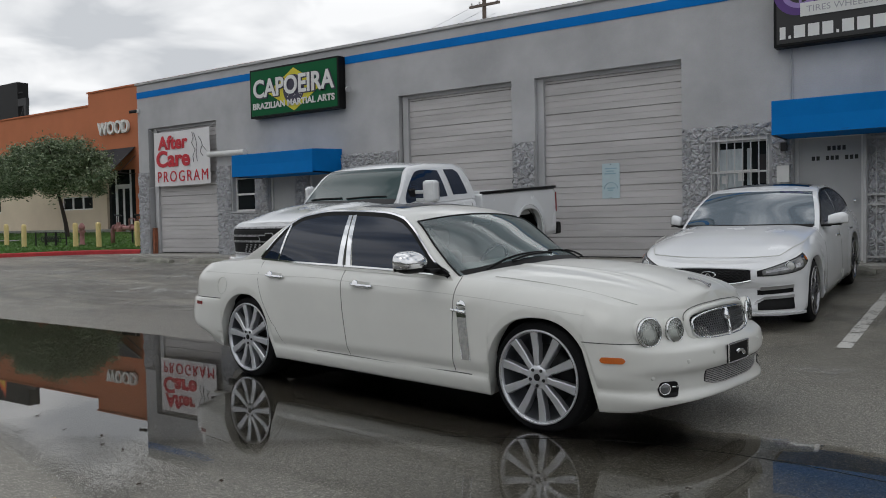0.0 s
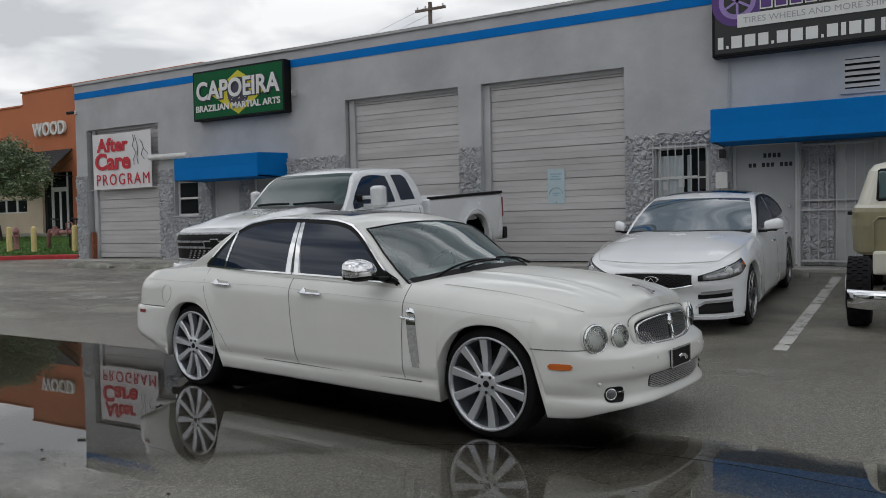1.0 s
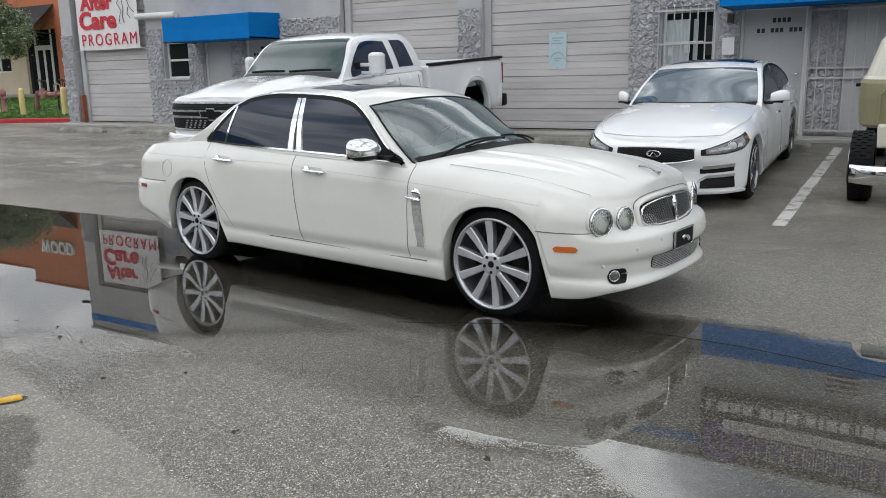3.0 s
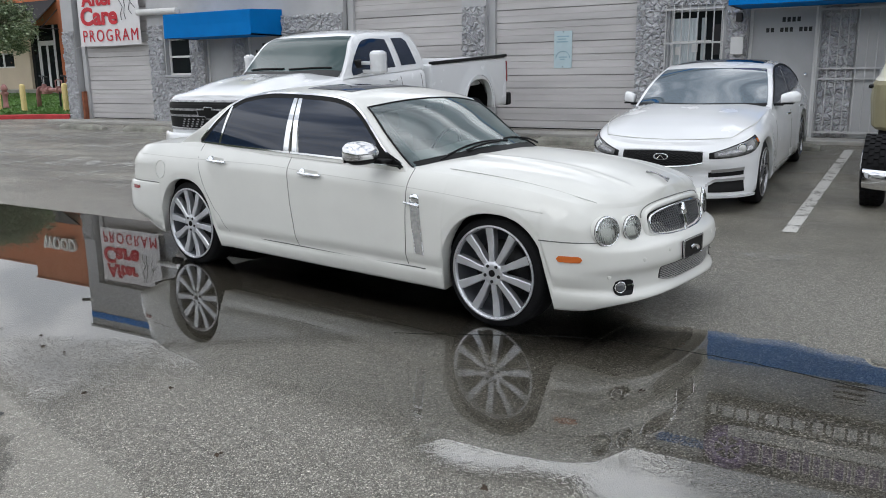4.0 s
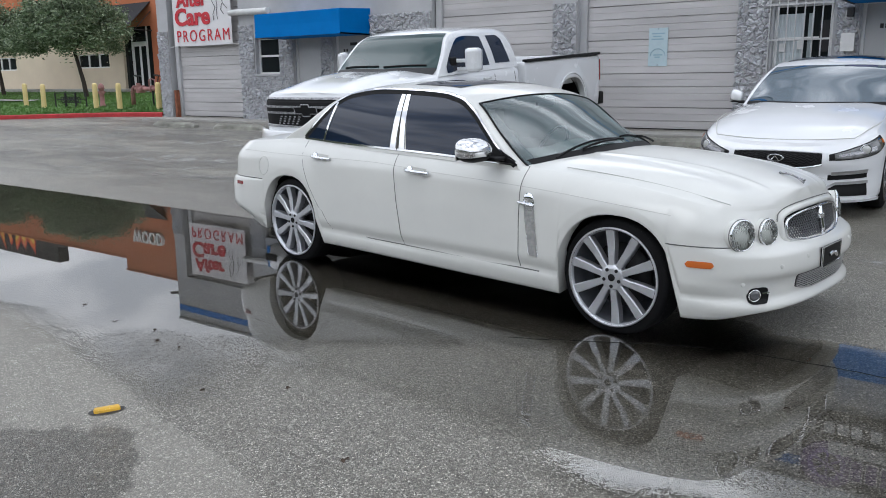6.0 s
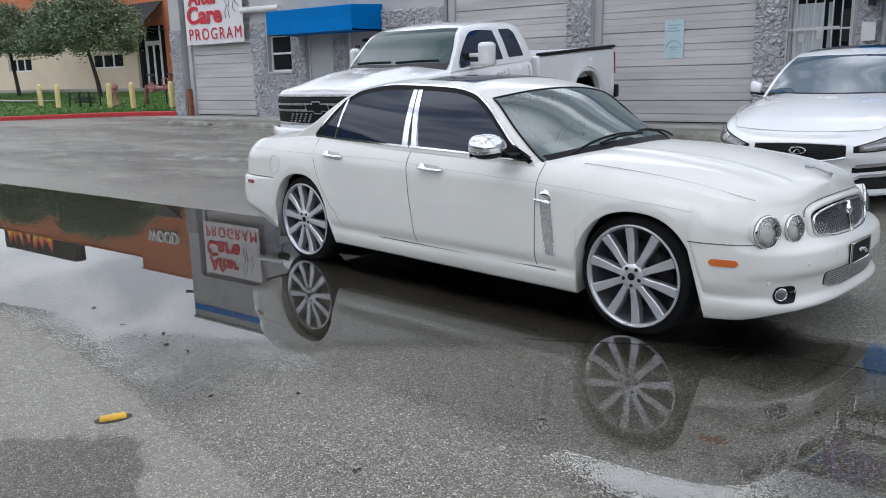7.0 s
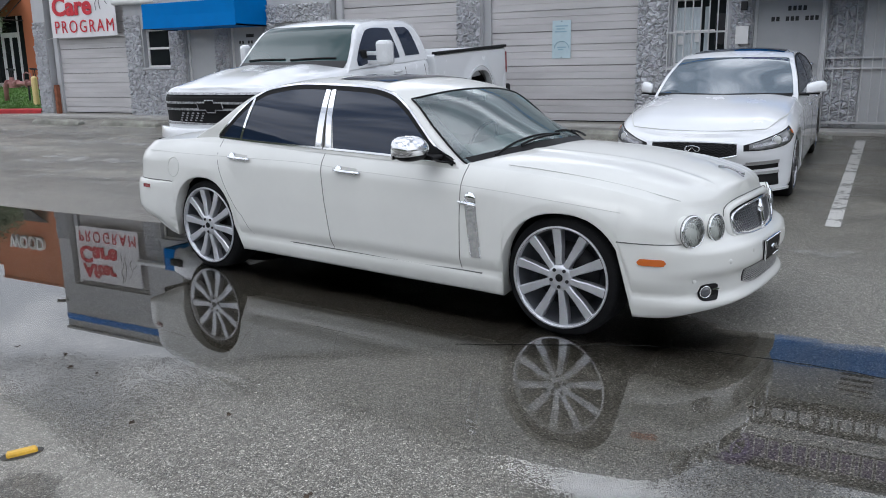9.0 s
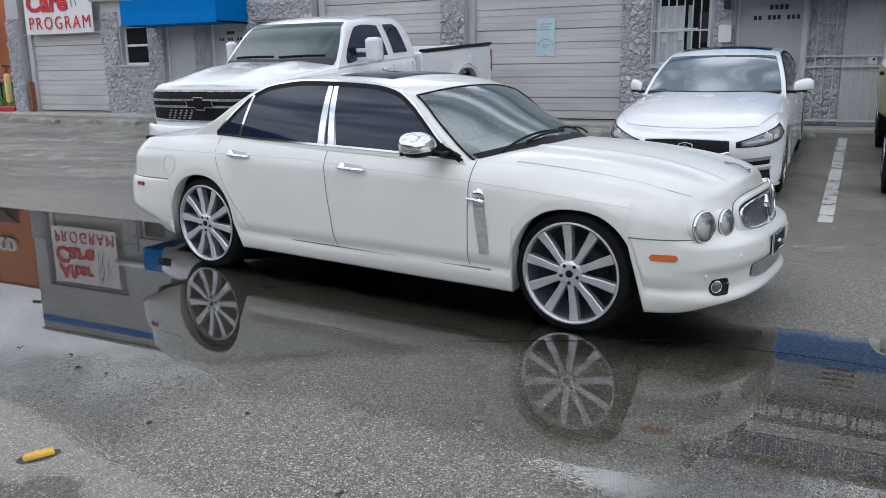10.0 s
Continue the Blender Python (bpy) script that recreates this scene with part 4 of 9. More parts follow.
def sash_window(n, x0, x1, z0, z1, label, rail=None, curtains=False):
    w = thing("window_%d" % n, label, "window", kind="structure")
    y = WALL_Y + 0.12
    f = 0.05
    part("window_frame", boxes((x0, x0 + f, y, y + 0.07, z0, z1), (x1 - f, x1, y, y + 0.07, z0, z1), (x0 + f, x1 - f, y, y + 0.07, z0, z0 + f), (x0 + f, x1 - f, y, y + 0.07, z1 - f, z1)), M_TRIM, w)
    zm = rail if rail else (z0 + z1) / 2
    part("meeting_rail", boxes((x0 + f, x1 - f, y - 0.01, y + 0.05, zm - 0.025, zm + 0.025)), M_TRIM, w)
    for a, b in ((z0 + f, zm - 0.025), (zm + 0.025, z1 - f)):
        part("pane", boxes((x0 + f, x1 - f, y + 0.03, y + 0.036, a, b)), M_PANE, w)
    part("window_sill", boxes((x0 - 0.04, x1 + 0.04, WALL_Y - 0.05, y + 0.01, z0 - 0.05, z0 - 0.002), bevel=0.008), M_STUCCO, w)
    if curtains:
        for a, b in ((x0 + f, x0 + f + 0.40), (x0 + 0.52, x0 + 0.60)):
            bm = bmesh.new()
            m = 26
            grid_faces(bm, [[(a + (b - a) * i / m, y + 0.016 + 0.008 * math.sin(i * 1.7), z) for z in (z0 + f + 0.01, z1 - 0.16)] for i in range(m + 1)])
            part("curtain", bm, surface("pale_curtain", (0.50, 0.55, 0.57), 0.9, var=0.1), w, "pale pleated curtain", smooth=True)
    return w


sash_window(1, -14.46, -13.59, 1.70, 2.61, "dark sash window in a painted frame, set in stone")
sash_window(2, -10.30, -9.40, 1.60, 2.55, "dark window set in the stone cladding")
sash_window(3, -1.72, -0.80, 1.55, 2.68, "barred window with pale curtains, set in stone", rail=2.12, curtains=True)
# notices behind the third window
for x, z in ((-1.58, 1.98), (-1.30, 2.02)):
    ob = part("window_notice", boxes((x - 0.05, x + 0.05, WALL_Y + 0.112, WALL_Y + 0.118, z - 0.07, z + 0.07)), M_TRIM)
    tagged(ob, "small white paper notice in the window", "notice", "window notices")
ob = part("air_vent_card", boxes((-1.02, -0.86, WALL_Y + 0.108, WALL_Y + 0.118, 1.90, 2.40)), M_DARK)
tagged(ob, "dark blind hanging at the window's side", "blind")
M_BARS = surface("aged_white_bar_paint", (0.52, 0.52, 0.52), 0.55, var=0.15)
# window bars
bars = thing("window_bars", "white painted steel security bars over the window", "security bars")
for k in range(8):
    x = -1.755 + 0.94 * k / 7
    bm = bmesh.new()
    cyl(bm, (x, WALL_Y - 0.10, 1.45), (x, WALL_Y - 0.10, 2.74), 0.011, n=8)
    part("upright", bm, M_BARS, bars)
for z in (1.50, 2.10, 2.66):
    part("crossbar", boxes((-1.78, -0.79, WALL_Y - 0.108, WALL_Y - 0.078, z - 0.014, z + 0.014)), M_BARS, bars)
for x in (-1.765, -0.805):
    for z in (1.50, 2.66):
        part("bracket", boxes((x - 0.012, x + 0.012, WALL_Y - 0.08, WALL_Y + 0.02, z - 0.012, z + 0.012)), M_BARS, bars)

M_DOOR = surface("grey_door_paint", (0.46, 0.465, 0.47), 0.5, var=0.1, scale=1.5)
M_SIGN_BLACK = surface("black_vinyl_letters", (0.02, 0.02, 0.02), 0.5, var=0.05)


def plain_door(n, x0, x1, z0, z1, bars_at=()):
    d = thing("door_%d" % n, "flush grey painted steel door in a plain frame", "door", kind="structure")
    y = WALL_Y + 0.10
    part("door_leaf", boxes((x0 + 0.05, x1 - 0.05, y, y + 0.05, z0, z1 - 0.05), bevel=0.003), M_DOOR, d)
    part("door_frame", boxes((x0, x0 + 0.05, y - 0.03, y + 0.09, z0, z1), (x1 - 0.05, x1, y - 0.03, y + 0.09, z0, z1), (x0 + 0.05, x1 - 0.05, y - 0.03, y + 0.09, z1 - 0.05, z1)), M_TRIM, d)
    part("backing", boxes((x0, x1, y + 0.10, y + 0.14, z0 - 0.1, z1)), M_DARK, d)
    part("threshold", boxes((x0, x1, WALL_Y - 0.04, y + 0.09, z0 - 0.12, z0 - 0.004)), M_CONC, d)
    bm = bmesh.new()
    dome(bm, (x1 - 0.14, y - 0.03, z0 + 0.98), (0, -1, 0), 0.03, 0.03, 16)
    part("door_handle", bm, M_CHROME, d)
    for bx, bz, bw, bh in bars_at:
        part("number_bar", boxes((bx - bw / 2, bx + bw / 2, y - 0.005, y - 0.001, bz - bh / 2, bz + bh / 2)), M_SIGN_BLACK, d, "black address lettering")
    return d


plain_door(4, -13.05, -12.12, FLOOR_Z + 0.02, 2.62)
plain_door(5, -11.68, -10.70, FLOOR_Z + 0.02, 2.62, [(-11.15, 2.36, 0.22, 0.07)] + [(-11.45 + 0.085 * k, 2.22, 0.055, 0.065) for k in range(8) if k not in (2, 5)])
plain_door(6, -0.40, 0.65, FLOOR_Z + 0.02, 2.66, [(0.12 + 0.075 * k, 2.43, 0.05, 0.075) for k in range(4)] + [(-0.12 + 0.072 * k, 2.27, 0.05, 0.07) for k in range(10) if k not in (2, 6)])

# security gate beside the last door
gate = thing("security_gate", "white painted steel security gate in front of a white door", "gate")
GX0, GX1 = 0.70, 1.78
for k in range(9):
    x = GX0 + (GX1 - GX0) * k / 8
    bm = bmesh.new()
    cyl(bm, (x, WALL_Y - 0.09, 0.62), (x, WALL_Y - 0.09, 2.56), 0.008, n=8)
    part("upright", bm, M_BARS, gate)
for z, h in ((0.64, 0.03), (1.48, 0.025), (1.64, 0.025), (2.55, 0.03)):
    part("crossbar", boxes((GX0 - 0.02, GX1 + 0.02, WALL_Y - 0.105, WALL_Y - 0.075, z - h / 2, z + h / 2)), M_BARS, gate)
for x in (GX0 - 0.03, GX1 + 0.03):
    part("gate_post", boxes((x - 0.02, x + 0.02, WALL_Y - 0.115, WALL_Y - 0.065, 0.5, 2.60)), M_BARS, gate)
part("lock_box", boxes((1.58, 1.70, WALL_Y - 0.12, WALL_Y - 0.06, 1.50, 1.62), bevel=0.005), M_BARS, gate)
part("keyhole", dome(bmesh.new(), (1.66, WALL_Y - 0.12, 1.58), (0, -1, 0), 0.02, 0.012, 12), M_DARK, gate)
inner = thing("door_7", "white painted door behind the security gate", "door", kind="structure")
part("door_leaf", boxes((1.22, 2.10, WALL_Y - 0.03, WALL_Y - 0.003, FLOOR_Z, 2.60), bevel=0.004), M_DOOR, inner)

# electrical boxes and conduits
eb = thing("junction_box", "small grey electrical box on the stone wall", "junction box")
part("case", boxes((-0.64, -0.47, WALL_Y - 0.12, WALL_Y - 0.02, 1.90, 2.16), bevel=0.006), M_TRIM, eb)
part("lid", boxes((-0.655, -0.455, WALL_Y - 0.13, WALL_Y - 0.121, 1.89, 2.17), bevel=0.003), M_TRIM, eb)
eb2 = thing("alarm_box", "small dark alarm box beside the door", "alarm box")
part("case", boxes((-0.60, -0.50, WALL_Y - 0.10, WALL_Y - 0.02, 2.42, 2.56), bevel=0.006), M_DARK, eb2)
cd = thing("conduit", "thin grey conduit running down from the sign", "conduit")
for x in (-0.455, -0.425):
    bm = bmesh.new()
    cyl(bm, (x, WALL_Y - 0.02, 3.20), (x, WALL_Y - 0.02, 4.15), 0.010, n=8)
    part("pipe", bm, M_STUCCO, cd)
bm = bmesh.new()
tube(bm, [(-0.60, WALL_Y - 0.25, 3.17), (-0.60, WALL_Y - 0.25, 3.23), (-0.28, WALL_Y - 0.25, 3.23), (-0.28, WALL_Y - 0.25, 3.17)], 0.014, 6)
part("bracket", bm, M_DARK, cd)

# wall vent
vent = thing("wall_vent", "grey louvred metal vent in the wall", "vent")
part("frame", boxes((1.30, 1.36, WALL_Y - 0.03, WALL_Y - 0.002, 3.34, 3.96), (1.86, 1.92, WALL_Y - 0.03, WALL_Y - 0.002, 3.34, 3.96), (1.36, 1.86, WALL_Y - 0.03, WALL_Y - 0.002, 3.34, 3.42), (1.36, 1.86, WALL_Y - 0.03, WALL_Y - 0.002, 3.90, 3.96)), M_STUCCO, vent)
part("backing", boxes((1.36, 1.86, WALL_Y - 0.008, WALL_Y - 0.003, 3.42, 3.90)), M_BLACK, vent)
for k in range(5):
    bm = bmesh.new()
    z = 3.44 + 0.095 * k
    grid_faces(bm, [[(x, WALL_Y - 0.055, z), (x, WALL_Y - 0.052, z + 0.008), (x, WALL_Y - 0.01, z + 0.066), (x, WALL_Y - 0.012, z + 0.058), (x, WALL_Y - 0.055, z)] for x in (1.36, 1.86)])
    part("slat", bm, M_STUCCO, vent)

# pale tube light over the first garage door
lamp = thing("tube_light", "long pale tube light fixed over the garage door", "wall light")
bm = bmesh.new()
cyl(bm, (-15.25, WALL_Y - 0.12, 3.27), (-13.80, WALL_Y - 0.12, 3.25), 0.075, n=20)
part("tube", bm, M_TRIM, lamp, smooth=False)
for x in (-15.1, -13.95):
    part("bracket", boxes((x - 0.03, x + 0.03, WALL_Y - 0.06, WALL_Y, 3.22, 3.30)), M_TRIM, lamp)
cam_ob = thing("security_camera", "small dark security camera under the parapet", "camera")
bm = bmesh.new()
cyl(bm, (-18.62, WALL_Y - 0.22, 4.72), (-18.50, WALL_Y - 0.02, 4.76), 0.045, n=14)
part("case", bm, M_DARK, cam_ob)
part("mount", boxes((-18.50, -18.42, WALL_Y - 0.06, WALL_Y, 4.70, 4.80)), M_TRIM, cam_ob)


# ---------------------------------------------------------------- awnings
def awning(x0, x1, label):
    a = thing("awning", label, "awning", "awnings")
    y0, y1, z0, z1 = 8.97, WALL_Y, 2.53, 3.07
    bm = bmesh.new()
    n = 12
    xs = [x0 + (x1 - x0) * k / n for k in range(n + 1)]
    grid_faces(bm, [[(x, y0 + 0.004 * math.sin(3 * x), z0), (x, y0 + 0.01 + 0.006 * math.sin(2 * x), (z0 + z1) / 2), (x, y0, z1 - 0.01), (x, y0 + 0.02, z1), (x, y1, z1 + 0.05)] for x in xs])
    part("cover", bm, M_AWNING, a)
    for x in (x0, x1):
        bm = bmesh.new()
        vs = [bm.verts.new(p) for p in ((x, y0, z0), (x, y1, z0), (x, y1, z1 + 0.05), (x, y0 + 0.02, z1), (x, y0, z1 - 0.01))]
        bm.faces.new(vs)
        part("end_panel", bm, M_AWNING, a)
    part("under_frame", boxes((x0, x1, y0 + 0.005, y0 + 0.035, z0 - 0.004, z0 + 0.03), (x0, x0 + 0.03, y0 + 0.03, y1, z0 - 0.004, z0 + 0.03), (x1 - 0.03, x1, y0 + 0.03, y1, z0 - 0.004, z0 + 0.03)), M_DARK, a)
    part("soffit", boxes((x0 + 0.03, x1 - 0.03, y0 + 0.04, y1 - 0.002, z0 + 0.01, z0 + 0.02)), M_AWNING, a)
    return a


awning(-13.27, -10.53, "bright blue box awning over two grey doors")
aw2 = awning(-0.54, 5.6, "long bright blue box awning over the entrance")
aw2.matrix_basis = pose(0, 0, 0.08)

# ---------------------------------------------------------------- signs
M_GREEN = surface("green_sign_face", (0.003, 0.105, 0.035), 0.5, var=0.08, spec=0.15)
M_SYELLOW = surface("yellow_sign_vinyl", (0.62, 0.55, 0.02), 0.4, var=0.05)
M_SNAVY = surface("navy_sign_vinyl", (0.035, 0.03, 0.06), 0.4, var=0.05)
M_SWHITE = surface("white_sign_letters", (0.72, 0.72, 0.70), 0.45, var=0.04)
M_PURPLE = surface("purple_sign_vinyl", (0.09, 0.03, 0.20), 0.4, var=0.1)
M_PURPLE_L = surface("lilac_sign_vinyl", (0.32, 0.22, 0.52), 0.4, var=0.1)
M_GREYINK = surface("grey_sign_ink", (0.36, 0.36, 0.38), 0.5, var=0.05)

sign = thing("shop_sign", "green illuminated box sign with a yellow diamond and white lettering", "sign")
SX0, SX1, SZ0, SZ1, SY = -13.40, -10.36, 4.06, 5.29, 9.75
part("cabinet", boxes((SX0, SX1, SY, WALL_Y - 0.002, SZ0, SZ1), bevel=0.015), M_BLACK, sign)
part("face", boxes((SX0 + 0.05, SX1 - 0.05, SY - 0.006, SY - 0.001, SZ0 + 0.05, SZ1 - 0.05)), M_GREEN, sign)
cx, cz = -11.83, 4.66
bm = bmesh.new()
grid_faces(bm, [[(cx - 0.92, SY - 0.010, cz), (cx, SY - 0.010, cz - 0.53)], [(cx, SY - 0.010, cz + 0.53), (cx + 0.92, SY - 0.010, cz)]])
part("diamond", bm, M_SYELLOW, sign)
bm = bmesh.new()
bmesh.ops.create_circle(bm, cap_ends=True, segments=40, radius=0.36, matrix=Matrix.Translation((cx, SY - 0.014, cz)) @ pose(0, 0, 0, 90))
part("disc", bm, M_SNAVY, sign)
rnd = random.Random(4)
for k in range(22):
    a, r = rnd.uniform(0, 6.28), 0.33 * rnd.random() ** 0.5
    part("star", boxes((cx + r * math.cos(a) - 0.010, cx + r * math.cos(a) + 0.010, SY - 0.018, SY - 0.0145, cz - abs(r * math.sin(a)) - 0.010, cz - abs(r * math.sin(a)) + 0.010)), M_SWHITE, sign)
words("CAPOEIRA", 0.62, 0.004, M_SNAVY, "letter_shadow", sign, pose(-11.865, SY - 0.020, 4.745, 90), width=2.82, offset=0.035)
words("CAPOEIRA", 0.62, 0.006, M_SWHITE, "lettering", sign, pose(-11.88, SY - 0.028, 4.755, 90), "white capital letters", width=2.76, offset=0.016)
words("BRAZILIAN MARTIAL ARTS", 0.215, 0.005, M_SWHITE, "lettering", sign, pose(-11.88, SY - 0.024, 4.335, 90), "white capital letters", width=2.80, offset=0.006)
fl = thing("flood_light", "small grey flood light beside the green sign", "wall light")
bm = bmesh.new()
cyl(bm, (-10.18, WALL_Y - 0.16, 4.50), (-10.08, WALL_Y - 0.22, 4.46), 0.05, 0.07, n=14)
part("head", bm, M_STUCCO, fl)
part("base", boxes((-10.30, -10.20, WALL_Y - 0.06, WALL_Y, 4.47, 4.57), bevel=0.01), M_STUCCO, fl)
bm = bmesh.new()
cyl(bm, (-10.25, WALL_Y - 0.06, 4.52), (-10.17, WALL_Y - 0.16, 4.50), 0.014, n=8)
part("arm", bm, M_STUCCO, fl)

sign2 = thing("shop_sign", "black box sign with purple artwork and pale lettering", "sign")
QX0, QX1, QZ0, QZ1 = -0.67, 4.4, 4.13, 5.42
part("cabinet", boxes((QX0, QX1, SY, WALL_Y - 0.002, QZ0, QZ1), bevel=0.015), M_BLACK, sign2)
part("face", boxes((QX0 + 0.05, QX1 - 0.05, SY - 0.006, SY - 0.001, QZ0 + 0.05, QZ1 - 0.05)), M_SIGN_BLACK, sign2)
# the telephone number as plain bars
x = QX0 + 0.10
for w in (0.09, 0.04, 0.17, 0.17, 0.16, 0.04, 0.17, 0.18, 0.18, 0.04, 0.16, 0.07, 0.17, 0.14, 0.0, 0.06, 0.17, 0.17, 0.17, 0.17, 0.06):
    if w:
        tall = 0.05 if w == 0.04 else 0.20
        part("number_bar", boxes((x, x + w, SY - 0.012, SY - 0.0065, 4.25, 4.25 + tall)), M_SWHITE, sign2)
    x += w + 0.045
# wheel artwork and word shapes
for r0, m, dy in ((0.42, M_PURPLE, 0.010), (0.30, M_PURPLE_L, 0.013), (0.22, M_SIGN_BLACK, 0.016)):
    bm = bmesh.new()
    bmesh.ops.create_circle(bm, cap_ends=True, segments=36, radius=r0, matrix=Matrix.Translation((QX0 + 0.42, SY - dy, 5.03)) @ pose(0, 0, 0, 90))
    part("wheel_artwork", bm, m, sign2)
for k in range(6):
    part("wheel_artwork", boxes((QX0 + 0.40, QX0 + 0.44, SY - 0.020, SY - 0.017, 5.03, 5.30)), M_PURPLE_L, sign2).matrix_basis = Matrix.Translation((QX0 + 0.42, 0, 5.03)) @ pose(0, 0, 0, 0, 60 * k, 0) @ Matrix.Translation((-(QX0 + 0.42), 0, -5.03))
part("tagline_strip", boxes((QX0 + 0.42, QX0 + 3.6, SY - 0.024, SY - 0.021, 4.58, 4.80), bevel=0.0), M_SWHITE, sign2)
words("TIRES WHEELS AND MORE SHIPPED TO YOU", 0.14, 0.002, M_GREYINK, "lettering", sign2, pose(QX0 + 2.02, SY - 0.027, 4.685, 90), "grey capital letters", width=3.0)
x = QX0 + 0.78
for k, w in enumerate((0.20, 0.20, 0.20, 0.18, 0.13, 0.13, 0.13, 0.18, 0.08, 0.18, 0.18, 0.18)):
    part("word_shape", boxes((x, x + w, SY - 0.024, SY - 0.020, 4.84, 5.22), bevel=0.0), M_SWHITE, sign2)
    part("word_shape", boxes((x + 0.02, x + w - 0.02, SY - 0.028, SY - 0.0245, 4.86, 5.20)), M_PURPLE, sign2)
    x += w + 0.03

# hand-painted banner tied over the first garage door
banner = thing("banner", "white cloth banner with red painted lettering tied across the garage door", "banner")
BXL, BXR, BZL, BZH, BY = -17.72, -15.28, 2.50, 4.04, 9.955
bm = bmesh.new()
grid_faces(bm, [[(BXL + (BXR - BXL) * i / 24, BY + 0.010 * math.sin(i * 0.8) * (1 - abs(j - 8) / 10), BZL + (BZH - BZL) * j / 16 + 0.012 * math.sin(i / 24 * math.pi) * (-1)) for j in range(17)] for i in range(25)])
part("cloth", bm, surface("white_banner_cloth", (0.74, 0.73, 0.74), 0.7, var=0.05), banner, smooth=True)
M_REDPAINT = surface("red_brush_paint", (0.55, 0.02, 0.035), 0.6, var=0.15, scale=5)
M_BRUSH = surface("dark_brush_line", (0.10, 0.10, 0.11), 0.7, var=0.1)
words("After", 0.52, 0.003, M_REDPAINT, "lettering", banner, pose(-16.86, BY - 0.020, 3.70, 90), "red brush lettering", width=1.34, offset=0.018)
words("Care", 0.62, 0.003, M_REDPAINT, "lettering", banner, pose(-16.87, BY - 0.020, 3.24, 90), "red brush lettering", width=1.50, offset=0.022)
words("PROGRAM", 0.44, 0.003, M_REDPAINT, "lettering", banner, pose(-16.46, BY - 0.020, 2.74, 90), "red brush lettering", width=2.20, offset=0.0, spacing=1.28)
for pts in ([(-16.0, 3.95), (-15.95, 3.80), (-16.02, 3.65), (-15.88, 3.45), (-15.98, 3.28), (-15.96, 3.12)], [(-15.92, 3.92), (-15.83, 3.70), (-15.80, 3.50), (-15.84, 3.30), (-15.80, 3.14)], [(-15.72, 3.80), (-15.62, 3.68), (-15.56, 3.54), (-15.40, 3.40)], [(-15.60, 3.54), (-15.66, 3.38), (-15.55, 3.26)]):
    bm = bmesh.new()
    tube(bm, [(x, BY - 0.016, z) for x, z in pts], 0.008, 6)
    part("brush_stroke", bm, M_BRUSH, banner)
for p, q in (((BXL, BZH), (-18.02, 4.18)), ((BXR, BZH), (-15.0, 4.20)), ((BXL, BZL), (-18.0, 2.47)), ((BXR, BZL), (-15.02, 2.48))):
    bm = bmesh.new()
    cyl(bm, (p[0], BY, p[1]), (q[0], WALL_Y - 0.005, q[1]), 0.006, n=6)
    part("tie", bm, M_TRIM, banner)

# pavement strip and wheel stops
walk_strip = part("pavement", boxes((-18.53, 13.0, 9.25, 10.0, 0.30, 0.545), bevel=0.012), M_CONC)
tagged(walk_strip, "narrow concrete pavement along the foot of the wall", "pavement", kind="structure")


M_STOP = surface("stained_concrete", (0.29, 0.285, 0.25), 0.9, var=0.5, scale=3.5, fine=40, bump_d=0.006)


def wheel_stop(x, y, turn, ln=1.75):
    bm = bmesh.new()
    sec = [(-0.085, 0.0), (-0.08, 0.08), (-0.055, 0.14), (0.055, 0.14), (0.08, 0.08), (0.085, 0.0)]
    m = 10
    rows = [[(-ln / 2 + ln * i / m, a + 0.006 * math.sin(i * 2.1), b * (0.94 + 0.06 * math.sin(i * 1.3)) * (0.55 if i in (0, m) else 1)) for a, b in sec] for i in range(m + 1)]
    vs = grid_faces(bm, rows)
    bm.faces.new(vs[0])
    bm.faces.new(vs[-1][::-1])
    bmesh.ops.recalc_face_normals(bm, faces=bm.faces)
    ob = part("wheel_stop", bm, M_STOP)
    ob.matrix_basis = pose(x, y, lot_z(x, y) - 0.01, 0, 0, turn)
    return tagged(ob, "weathered grey concrete wheel stop on the asphalt", "wheel stop", "wheel stops")


for x in (-15.55, -13.1, -10.45, -7.85, -5.25, -2.65, 0.12, 2.6):
    wheel_stop(x, 8.62 if x == 0.12 else 8.35 if x > -12 else 8.2, 1.5 * math.sin(x * 7), 1.7)


# ---------------------------------------------------------------- rubble stone cladding, piece by piece
def clip_poly(poly, nx, nz, c):
    out = []
    for i in range(len(poly)):
        p, q = poly[i], poly[(i + 1) % len(poly)]
        dp, dq = p[0] * nx + p[1] * nz - c, q[0] * nx + q[1] * nz - c
        if dp <= 0:
            out.append(p)
        if dp * dq < 0:
            t = dp / (dp - dq)
            out.append((p[0] + (q[0] - p[0]) * t, p[1] + (q[1] - p[1]) * t))
    return out


